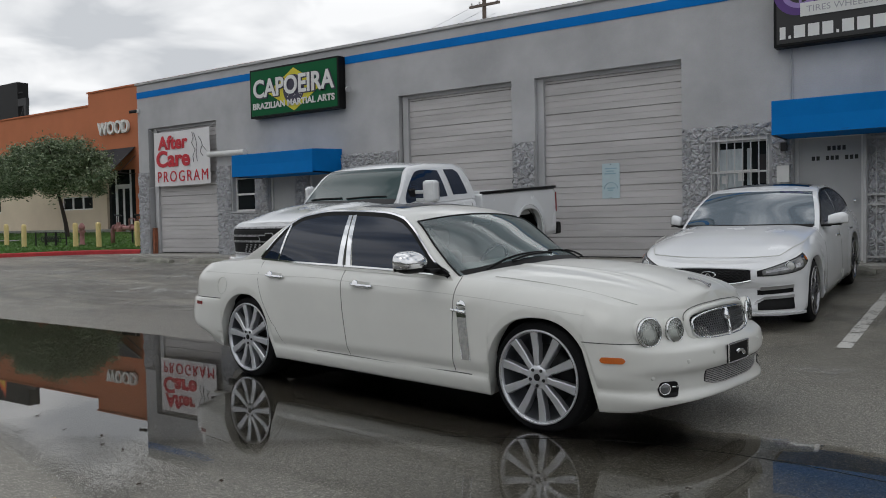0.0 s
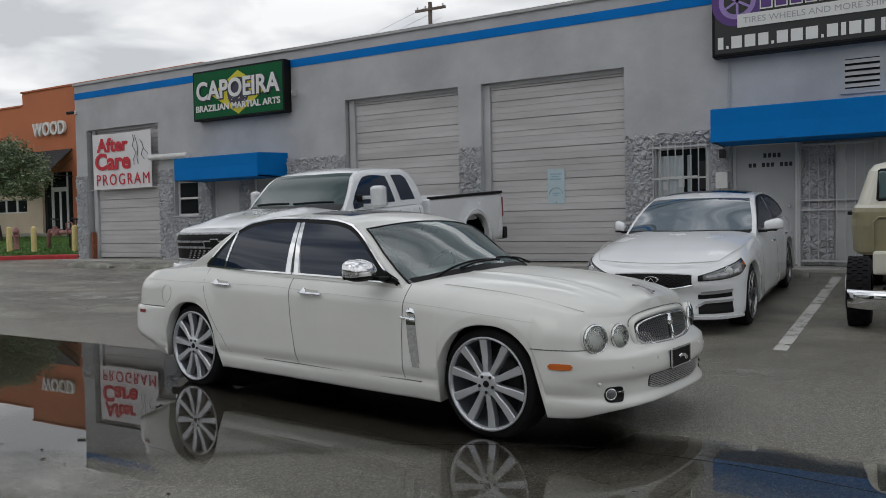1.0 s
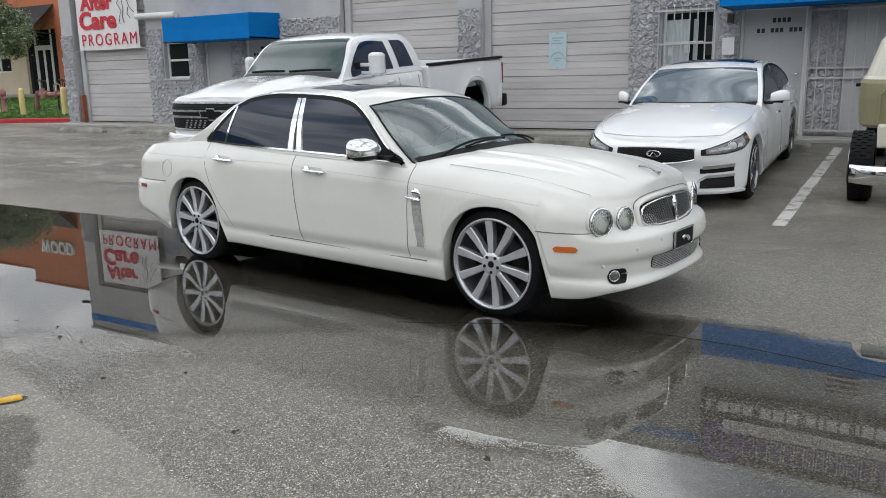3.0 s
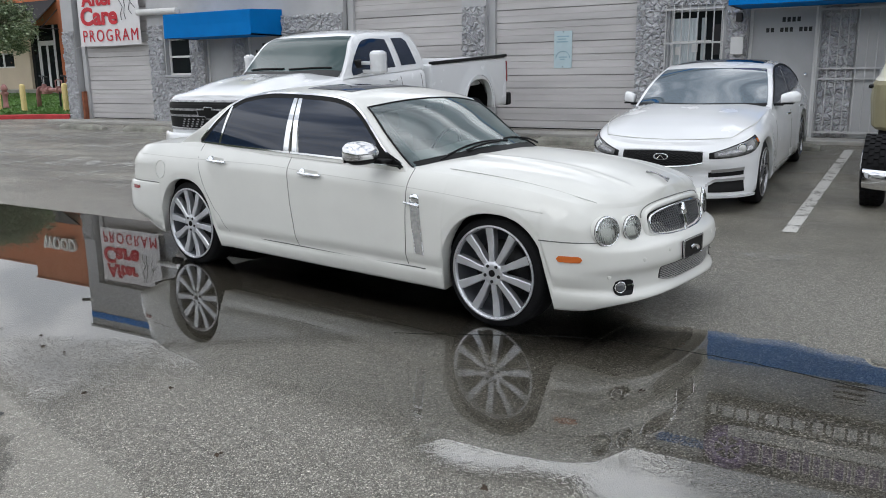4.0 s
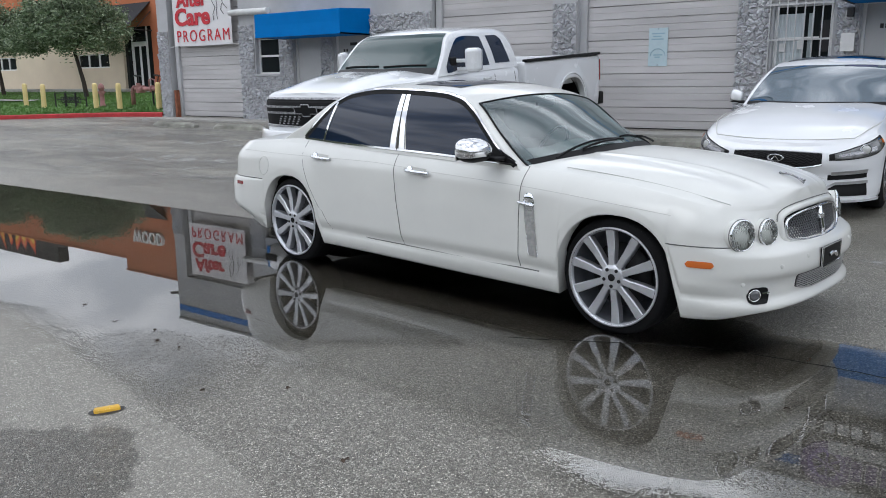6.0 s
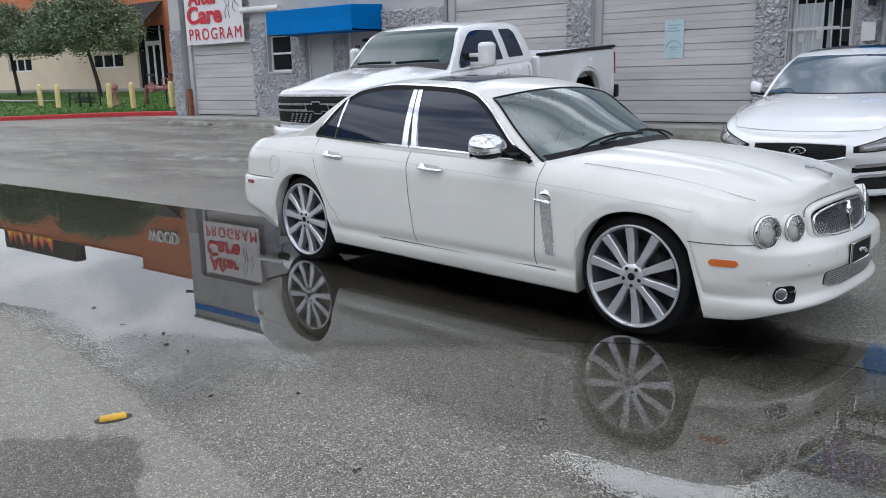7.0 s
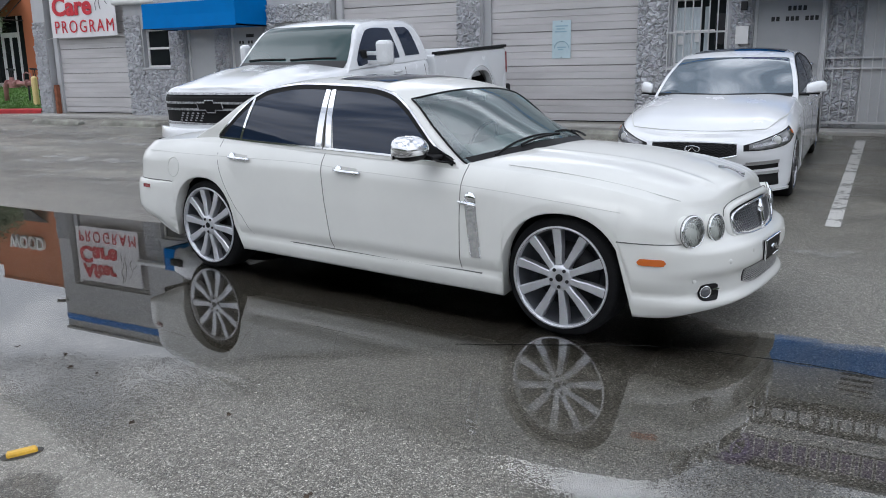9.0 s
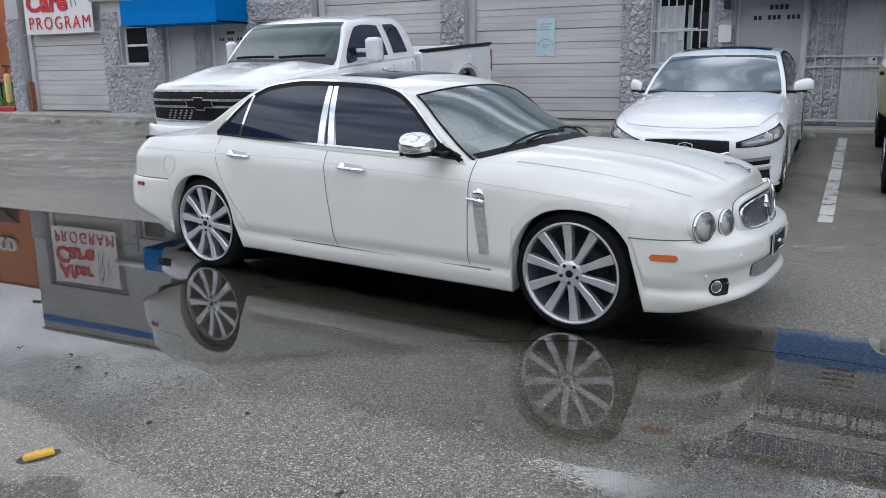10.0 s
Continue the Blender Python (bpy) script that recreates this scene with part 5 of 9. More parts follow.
def cladding(x0, x1, z0, z1, hole=None, y=None, cell=0.132, seed=1):
    rnd = random.Random(seed)
    y = WALL_Y if y is None else y
    dims = [(x0, x1, y - 0.018, y - 0.001, z0, z1)]
    if hole:
        a, b, c, d = hole
        dims = [(x0, a, y - 0.018, y - 0.001, z0, z1), (b, x1, y - 0.018, y - 0.001, z0, z1), (a, b, y - 0.018, y - 0.001, z0, c), (a, b, y - 0.018, y - 0.001, d, z1)]
        dims = [q for q in dims if q[1] - q[0] > 0.01 and q[5] - q[4] > 0.01]
    base = part("stone_cladding", boxes(*dims), M_MORTAR)
    tagged(base, "grey painted rubble stone cladding on the wall", "stone cladding", "stone cladding panels", kind="structure")
    seeds = []
    nz = max(2, round((z1 - z0) / (cell * 0.72)))
    nx = max(2, round((x1 - x0) / cell))
    for j in range(-1, nz + 1):
        for i in range(-1, nx + 1):
            seeds.append((x0 + (i + 0.5 + 0.5 * (j % 2) + rnd.uniform(-0.42, 0.42)) * (x1 - x0) / nx, z0 + (j + 0.5 + rnd.uniform(-0.45, 0.45)) * (z1 - z0) / nz))
    for k, (sx, sz) in enumerate(seeds):
        poly = [(x0, z0), (x1, z0), (x1, z1), (x0, z1)]
        for m, (tx, tz) in enumerate(seeds):
            if m != k and abs(tx - sx) + abs(tz - sz) < 4 * cell:
                dx, dz = tx - sx, tz - sz
                poly = clip_poly(poly, dx, dz, (tx * tx + tz * tz - sx * sx - sz * sz) / 2)
                if len(poly) < 3:
                    break
        if len(poly) < 3:
            continue
        if hole:
            a, b, c, d = hole
            mx, mz = sum(p[0] for p in poly) / len(poly), sum(p[1] for p in poly) / len(poly)
            cut = min(((mx - a, (1, 0, a)), (b - mx, (-1, 0, -b)), (mz - c, (0, 1, c)), (d - mz, (0, -1, -d))))
            if cut[0] > 0:
                poly = clip_poly(poly, *cut[1])
            elif max(min(p[0] for p in poly), a) < min(max(p[0] for p in poly), b) and max(min(p[1] for p in poly), c) < min(max(p[1] for p in poly), d):
                poly = clip_poly(poly, *cut[1])
            if len(poly) < 3:
                continue
        area = 0.5 * abs(sum(poly[i][0] * poly[(i + 1) % len(poly)][1] - poly[(i + 1) % len(poly)][0] * poly[i][1] for i in range(len(poly))))
        if area < 0.002:
            continue
        mx, mz = sum(p[0] for p in poly) / len(poly), sum(p[1] for p in poly) / len(poly)
        hgt = rnd.uniform(0.018, 0.048)
        tx, tz = rnd.uniform(-0.38, 0.38), rnd.uniform(-0.38, 0.38)
        # chipped, uneven outline
        rough = []
        for i in range(len(poly)):
            p, q = poly[i], poly[(i + 1) % len(poly)]
            ln = math.hypot(q[0] - p[0], q[1] - p[1])
            rough.append(p)
            if ln > 0.05:
                rough.append(((p[0] + q[0]) / 2 + rnd.uniform(-0.12, 0.02) * (q[1] - p[1]), (p[1] + q[1]) / 2 + rnd.uniform(-0.02, 0.12) * (q[0] - p[0])))
        poly = rough
        bm = bmesh.new()
        rings = []
        for sc, up in ((0.99, 0.25), (0.87, 0.7), (0.50, 1.0)):
            rings.append([(px, y - 0.016 - hgt * up - up * (tx * (px - mx) + tz * (pz - mz)) + up * rnd.uniform(-0.02, 0.02), pz) for px, pz in ((mx + (p[0] - mx) * sc, mz + (p[1] - mz) * sc) for p in poly)])
        vs = grid_faces(bm, rings, closed=True)
        bm.faces.new(vs[-1])
        bmesh.ops.recalc_face_normals(bm, faces=bm.faces)
        part("stone", bm, M_STONE, base)
    return base


cladding(-18.53, -18.06, 0.5, 2.92, seed=1)
cladding(-15.04, -13.06, 0.5, 2.94, hole=(-14.50, -13.55, 1.64, 2.95), seed=2)
cladding(-12.11, -11.69, 0.5, 2.62, seed=3)
cladding(-10.69, -8.80, 0.5, 2.98, hole=(-10.34, -9.36, 1.54, 2.59), seed=4)
cladding(-5.84, -5.32, 0.5, 2.93, seed=5)
cladding(-2.30, -0.41, 0.5, 2.93, hole=(-1.76, -0.76, 1.49, 2.72), seed=6)
cladding(0.72, 1.20, 0.56, 2.60, seed=7)

# ---------------------------------------------------------------- planted corner and orange building
GR0 = -18.6


def verge_edge(x):
    """Line of the red kerb."""
    return interp(x, [(-60, 3.0), (-30, 6.4), (-26, 7.6), (-23.5, 8.55), (-21.2, 9.45), (-19.6, 9.85), (GR0, 9.98)])


bm = bmesh.new()
rows = []
for k in range(61):
    x = -60 + (GR0 + 60) * k / 60
    y0 = verge_edge(x) + 0.16
    rows.append([(x, y0 + (19.0 - y0) * j / 14, lot_z(x, y0 + (19.0 - y0) * j / 14) + 0.10) for j in range(15)])
grid_faces(bm, rows)
lawn = part("lawn", bm, M_GRASS, smooth=True)
tagged(lawn, "mown green lawn behind a red kerb", "lawn", kind="structure")
bm = bmesh.new()
rows = []
for k in range(121):
    x = -60 + (GR0 + 60) * k / 120
    y0 = verge_edge(x)
    z = lot_z(x, y0)
    rows.append([(x, y0, z - 0.1), (x, y0, z + 0.105), (x, y0 + 0.02, z + 0.125), (x, y0 + 0.15, z + 0.13), (x, y0 + 0.17, z + 0.05)])
grid_faces(bm, rows)
kerb = part("kerb", bm, M_RED)
tagged(kerb, "red painted concrete kerb round the lawn", "kerb", kind="structure")
# blades of grass along the lawn
rnd = random.Random(11)
verts, faces = [], []
for k in range(24000):
    x = rnd.uniform(-44, GR0 - 0.05)
    y0 = verge_edge(x) + 0.2
    y = y0 + (17.5 - y0) * rnd.random() ** 1.3
    z = lot_z(x, y) + 0.095
    h, w, a = rnd.uniform(0.03, 0.075), rnd.uniform(0.012, 0.03), rnd.uniform(0, 6.28)
    i = len(verts)
    verts += [(x - w * math.cos(a), y - w * math.sin(a), z), (x + w * math.cos(a), y + w * math.sin(a), z), (x + rnd.uniform(-0.05, 0.05), y + rnd.uniform(-0.05, 0.05), z + h)]
    faces.append((i, i + 1, i + 2))
me = bpy.data.meshes.new("grass")
me.from_pydata(verts, [], faces)
me.materials.append(M_GRASS)
tagged(new("grass", me), "short green grass blades on the lawn", "grass", kind="stuff")
path_bm = bmesh.new()
grid_faces(path_bm, [[(x, y, lot_z(x, y) + 0.15) for y in (12.6 + 0.12 * math.sin(x), 13.1 + 0.1 * math.sin(x))] for x in [-60 + 1.0 * k for k in range(30)]])
tagged(part("footpath", path_bm, M_CONC), "narrow pale concrete path across the lawn", "path", kind="structure")
apron = part("footpath", boxes((-60, -25, 17.6, 20.0, 0.9, 1.235)), M_CONC)
tagged(apron, "concrete walk in front of the orange building", "path", kind="structure")


def bollard(x, y, lean):
    b = thing("bollard", "yellow painted steel bollard with a rounded top", "bollard", "yellow bollards", at=pose(x, y, lot_z(x, y) + 0.04, lean, lean * 0.6, 0))
    bm = bmesh.new()
    lathe(bm, [(0.085, 0.0), (0.085, 0.80), (0.08, 0.84), (0.055, 0.875), (0.0, 0.89)], 20)
    part("post", bm, M_YELLOW, b, smooth=True)
    bm = bmesh.new()
    lathe(bm, [(0.12, 0.0), (0.12, 0.05), (0.085, 0.06)], 20)
    part("collar", bm, M_CONC, b)
    return b


for x, y, l in ((-20.4, 11.15, 0), (-22.15, 10.9, 1), (-23.6, 10.95, 0.5), (-26.6, 10.75, -1.5), (-28.8, 11.25, 0.5)):
    bollard(x, y, l)

# water pipework behind the bollards
M_PIPE = surface("faded_red_pipe_paint", (0.36, 0.17, 0.16), 0.7, var=0.35, scale=5)
pipes = thing("backflow_valve", "faded red water pipework with valves on the lawn", "pipework")
zb = lot_z(0, 12) + 0.13
PX0, PX1, PY, PZ = -23.2, -21.35, 12.1, zb + 0.52
for pts in ([(PX0, PY, zb - 0.03), (PX0, PY, PZ - 0.12), (PX0 + 0.03, PY, PZ - 0.04), (PX0 + 0.12, PY, PZ)], [(PX1 - 0.12, PY, PZ), (PX1 - 0.03, PY, PZ - 0.04), (PX1, PY, PZ - 0.12), (PX1, PY, zb - 0.03)], [(PX0 + 0.12, PY, PZ), (PX1 - 0.12, PY, PZ)]):
    bm = bmesh.new()
    tube(bm, pts, 0.075, 12)
    part("pipe", bm, M_PIPE, pipes, smooth=True)
for x in (PX0 + 0.14, PX0 + 0.62, PX0 + 1.14, PX1 - 0.14):
    bm = bmesh.new()
    cyl(bm, (x - 0.025, PY, PZ), (x + 0.025, PY, PZ), 0.125, n=16)
    part("flange", bm, M_PIPE, pipes)
for x in (PX0 + 0.36, PX1 - 0.36):
    bm = bmesh.new()
    cyl(bm, (x, PY, PZ - 0.13), (x, PY, PZ + 0.20), 0.10, 0.07, 14)
    part("valve_body", bm, M_PIPE, pipes)
    for d in (-0.05, 0.05):
        bm = bmesh.new()
        tube(bm, [(x + d, PY, PZ + 0.18), (x + d * 0.8, PY, PZ + 0.44)], 0.014, 6)
        part("yoke", bm, M_DARK, pipes)
    bm = bmesh.new()
    ring(bm, (x, PY, PZ + 0.44), (0.2, 0, 1), 0.12, 0.014, 20, 6)
    tube(bm, [(x - 0.12, PY, PZ + 0.42), (x + 0.12, PY, PZ + 0.46)], 0.010, 6)
    part("hand_wheel", bm, M_DARK, pipes)
bm = bmesh.new()
tube(bm, [(PX0 + 0.98, PY, PZ), (PX0 + 0.98, PY, PZ + 0.30), (PX0 + 1.10, PY, PZ + 0.34), (PX0 + 1.30, PY, PZ + 0.30), (PX0 + 1.32, PY, PZ)], 0.022, 8)
part("relief_pipe", bm, M_PIPE, pipes, smooth=True)
bm = bmesh.new()
tube(bm, [(PX0 + 1.22, PY - 0.05, zb - 0.03), (PX0 + 1.22, PY - 0.05, PZ - 0.06)], 0.03, 8)
part("stand", bm, M_DARK, pipes)
hyd = thing("fire_hydrant", "faded red fire hydrant on the lawn", "hydrant")
bm = bmesh.new()
lathe(bm, [(0.16, 0.0), (0.16, 0.05), (0.11, 0.06), (0.11, 0.62), (0.15, 0.64), (0.15, 0.68), (0.13, 0.76), (0.06, 0.84), (0.0, 0.86)], 18, Matrix.Translation((-24.2, 11.55, zb - 0.06)) @ Matrix.Diagonal((0.72, 0.72, 0.92, 1)))
part("barrel", bm, M_PIPE, hyd, smooth=True)
bm = bmesh.new()
cyl(bm, (-24.36, 11.55, zb + 0.42), (-24.04, 11.55, zb + 0.42), 0.05, n=12)
part("outlet", bm, M_PIPE, hyd)
rack = thing("utility_cage", "low dark metal cage on the lawn", "cage")
for x in (-26.25, -25.6, -24.95):
    for y in (11.0, 11.4):
        part("post", boxes((x - 0.018, x + 0.018, y - 0.018, y + 0.018, zb - 0.12, zb + 0.42)), M_DARK, rack)
for z in (0.40, 0.18):
    for y in (11.0, 11.4):
        part("rail", boxes((-26.27, -24.93, y - 0.012, y + 0.012, zb + z - 0.012, zb + z + 0.012)), M_DARK, rack)
bm = bmesh.new()
for k in range(7):
    ring(bm, (-26.1 + 0.17 * k, 11.2, zb + 0.16), (1, 0.3, 0.2), 0.10, 0.016, 14, 5)
part("hose", bm, M_DARK, rack)
bm = bmesh.new()
cyl(bm, (-19.9, 12.0, zb + 0.4), (-20.4, 12.3, zb + 1.35), 0.02, n=8)
cyl(bm, (-20.4, 12.3, zb + 1.35), (-20.9, 12.5, zb + 1.30), 0.02, n=8)
cyl(bm, (-20.4, 12.3, zb), (-20.4, 12.3, zb + 1.35), 0.02, n=8)
ob = part("handrail", bm, M_TRIM)
tagged(ob, "short pale metal handrail by the entrance path", "handrail")

# the orange shop
OY = 20.0
holes = [(-40.0, -37.05, 2.30, 3.02), (-35.75, -33.2, 1.1, 4.25)]
shop_wall = part("wall_west", wall_with_openings(-76, -24, OY, OY + 0.3, 0.8, 4.05, [(-49.4, -46.6, 2.30, 3.05), holes[0], holes[1]]), M_BEIGE)
tagged(shop_wall, "cream lower wall of the neighbouring shop", "wall", kind="structure")
upper = part("wall_east", boxes((-76, -35.76, OY - 0.06, OY + 0.3, 4.05, 7.72), (-35.76, -33.19, OY - 0.06, OY + 0.3, 4.26, 7.72), (-33.19, -24, OY - 0.06, OY + 0.3, 4.05, 7.72), (-37.05, -24, OY - 0.06, OY + 0.3, 7.721, 8.38), (-24.3, -24, OY + 0.3, 40, 0.8, 8.3), (-76, -24, 40, 40.3, 0.8, 7.7)), M_ORANGE)
tagged(upper, "terracotta orange upper wall of the neighbouring shop", "wall", kind="structure")
cope2 = part("trim", boxes((-76, -37.06, OY - 0.12, OY + 0.36, 7.722, 7.80), (-37.12, -23.9, OY - 0.12, OY + 0.36, 8.381, 8.46)), M_ORANGE)
tagged(cope2, "orange coping along the shop's parapet", "coping", kind="structure")
rf = part("roof", boxes((-76, -24, OY + 0.3, 40, 7.15, 7.3)), M_CONC)
tagged(rf, "flat roof of the orange shop", "roof", kind="structure")
# right-hand pier runs down in orange beside the entrance
pier = part("pilaster", boxes((-33.19, -24.0, OY - 0.05, OY - 0.001, 0.9, 4.05)), M_ORANGE)
tagged(pier, "orange pilaster beside the shop entrance", "pilaster", kind="structure")
for n, (a, b, c, d), div in ((8, (-40.0, -37.05, 2.30, 3.02), 3), (9, (-49.4, -46.6, 2.30, 3.05), 3)):
    w = thing("window_%d" % n, "strip of dark panes in white frames in the cream wall", "window", kind="structure")
    part("window_frame", boxes((a, b, OY + 0.08, OY + 0.16, c, c + 0.06), (a, b, OY + 0.08, OY + 0.16, d - 0.06, d)), M_TRIM, w)
    for k in range(div + 1):
        x = a + (b - a) * k / div
        part("mullion", boxes((max(a, x - 0.05), min(b, x + 0.05), OY + 0.06, OY + 0.15, c + 0.06, d - 0.06)), M_TRIM, w)
        if k < div:
            part("pane", boxes((x + 0.05, x + (b - a) / div - 0.05, OY + 0.11, OY + 0.12, c + 0.06, d - 0.06)), M_PANE, w)
ent = thing("door_8", "glazed double shop door with pale frames in a dark surround", "door", kind="structure")
part("surround", boxes((-35.75, -35.0, OY + 0.14, OY + 0.2, 1.1, 4.25), (-33.85, -33.2, OY + 0.14, OY + 0.2, 1.1, 4.25), (-35.0, -33.85, OY + 0.14, OY + 0.2, 3.42, 4.25)), M_PANE, ent)
for x0, x1 in ((-35.0, -34.43), (-34.42, -33.85)):
    leaf = new("door_leaf")
    leaf.parent = ent
    f = 0.07
    part("frame", boxes((x0, x0 + f, OY + 0.10, OY + 0.16, 1.12, 3.40), (x1 - f, x1, OY + 0.10, OY + 0.16, 1.12, 3.40), (x0 + f, x1 - f, OY + 0.10, OY + 0.16, 1.12, 1.30), (x0 + f, x1 - f, OY + 0.10, OY + 0.16, 3.30, 3.40)), M_TRIM, leaf)
    part("pane", boxes((x0 + f, x1 - f, OY + 0.12, OY + 0.13, 1.30, 3.30)), M_PANE, leaf)
part("transom", boxes((-35.05, -33.80, OY + 0.08, OY + 0.18, 3.40, 3.52)), M_TRIM, ent)
for x in (-35.10, -33.85):
    part("frame_post", boxes((x, x + 0.06, OY + 0.08, OY + 0.18, 1.1, 4.25)), M_TRIM, ent)
part("backing", boxes((-35.75, -33.2, OY + 0.22, OY + 0.25, 1.0, 4.25)), M_BLACK, ent)
# black shed awning over the entrance
aw = thing("awning", "black fabric shed awning over the shop entrance", "awning")
M_FABRIC = surface("black_awning_fabric", (0.018, 0.018, 0.022), 0.8, var=0.15)
bm = bmesh.new()
grid_faces(bm, [[(x, OY - 0.07, 5.35), (x, OY - 1.5, 4.05), (x, OY - 1.52, 3.92)] for x in [-37.2 + 4.1 * k / 8 for k in range(9)]])
part("cover", bm, M_FABRIC, aw)
for x in (-37.2, -33.1):
    bm = bmesh.new()
    tube(bm, [(x, OY - 0.07, 5.34), (x, OY - 1.5, 4.04)], 0.025, 6)
    tube(bm, [(x, OY - 0.07, 4.0), (x, OY - 1.5, 4.02)], 0.025, 6)
    tube(bm, [(x, OY - 0.07, 4.9), (x, OY - 1.0, 4.02)], 0.02, 6)
    part("side_frame", bm, M_DARK, aw)
wood = thing("sign_letters", "white raised channel letters on the orange wall", "sign")
words("WOOD", 0.90, 0.07, M_SWHITE, "lettering", wood, pose(-34.72, OY - 0.16, 6.38, 90), width=2.62, offset=0.02)
# dark plant screen on the shop's roof and a rail beside it
M_FLAME_R = surface("red_flame_paint", (0.60, 0.03, 0.015), 0.5, var=0.1)
M_FLAME_O = surface("orange_flame_paint", (0.85, 0.20, 0.01), 0.5, var=0.1)
M_FLAME_Y = surface("yellow_flame_paint", (0.90, 0.60, 0.02), 0.5, var=0.1)
pl = thing("rooftop_unit", "black rooftop screen painted with orange flames", "rooftop unit")
part("screen", boxes((-75.6, -63.2, 30, 30.9, 7.3, 13.3)), M_BLACK, pl)
for k, (x, w, h) in enumerate(((-74.6, 1.0, 1.8), (-73.4, 1.1, 1.5), (-72.3, 1.0, 1.9), (-71.2, 1.2, 1.4), (-69.9, 1.2, 1.7), (-68.5, 1.2, 1.5), (-67.2, 1.1, 1.8))):
    for j, (f, g, col) in enumerate(((1.0, 1.0, M_FLAME_R), (0.82, 0.80, M_FLAME_O), (0.62, 0.52, M_FLAME_Y))):
        bm = bmesh.new()
        rows = []
        for i in range(9):
            t = i / 8
            half = w * f * 0.62 * (1 - t) ** 0.8 * (1 + 0.35 * math.sin(5 * t + k))
            mid = x + 0.22 * math.sin(4 * t + 1.7 * k)
            yy = 29.99 - 0.012 * j
            rows.append([(mid - half, yy, 11.3 + h * g * t), (mid + half + 0.01, yy, 11.3 + h * g * t)])
        grid_faces(bm, rows)
        bmesh.ops.recalc_face_normals(bm, faces=bm.faces)
        part("flame_panel", bm, col, pl, "painted flame panel")
part("gantry", boxes((-63.2, -62.0, 30, 30.3, 11.3, 11.9), (-62.3, -62.05, 30, 30.25, 7.3, 11.3)), M_DARK, pl)
bm = bmesh.new()
tube(bm, [(-63.2, 30.1, 10.0), (-62.3, 30.1, 11.3)], 0.10, 6)
tube(bm, [(-63.2, 30.1, 12.4), (-62.7, 30.1, 12.4)], 0.07, 6)
part("brace", bm, M_DARK, pl)
# utility pole far behind the grey building
pole = thing("utility_pole", "wooden utility pole with a crossarm behind the building", "utility pole")
M_WOODPOLE = surface("weathered_pole_wood", (0.15, 0.12, 0.10), 0.9, var=0.3, scale=2, stretch=(4, 4, 0.4))
bm = bmesh.new()
cyl(bm, (-24.7, 40, 1.0), (-24.72, 40, 15.6), 0.20, 0.13, 12)
part("post", bm, M_WOODPOLE, pole)
part("crossarm", boxes((-25.75, -23.5, 39.8, 39.95, 15.05, 15.2)), M_WOODPOLE, pole)
for x in (-25.6, -25.0, -23.7):
    bm = bmesh.new()
    lathe(bm, [(0.05, 0), (0.07, 0.06), (0.05, 0.10), (0.07, 0.15), (0.0, 0.22)], 10, Matrix.Translation((x, 39.88, 15.2)))
    part("insulator", bm, M_TRIM, pole)
wires = thing("overhead_wires", "thin dark overhead wires sagging beyond the roof", "cable")
for k in range(3):
    bm = bmesh.new()
    tube(bm, [(-25.0 - 50 * t + 0.6 * k, 39.9 + 2 * t, 15.3 - 1.0 * k * 0.4 - 9 * t - 4 * t * (1 - t)) for t in [j / 16 for j in range(17)]], 0.009, 5)
    part("wire", bm, M_DARK, wires)


# ---------------------------------------------------------------- street trees on the lawn
def leaf_mat():
    m, nt, b = node_mat("olive_leaves")
    oi = nt.nodes.new("ShaderNodeNewGeometry")
    r = ramp(nt, oi.outputs["Random Per Island"], [(0.0, (0.045, 0.072, 0.034)), (0.45, (0.105, 0.155, 0.075)), (0.8, (0.215, 0.275, 0.155)), (1.0, (0.35, 0.40, 0.28))])
    nt.links.new(r.outputs[0], b.inputs["Base Color"])
    b.inputs["Roughness"].default_value = 0.55
    return m


M_LEAF = leaf_mat()
M_BARK = surface("dark_bark", (0.045, 0.036, 0.028), 0.9, var=0.3, scale=5, bump_d=0.01)


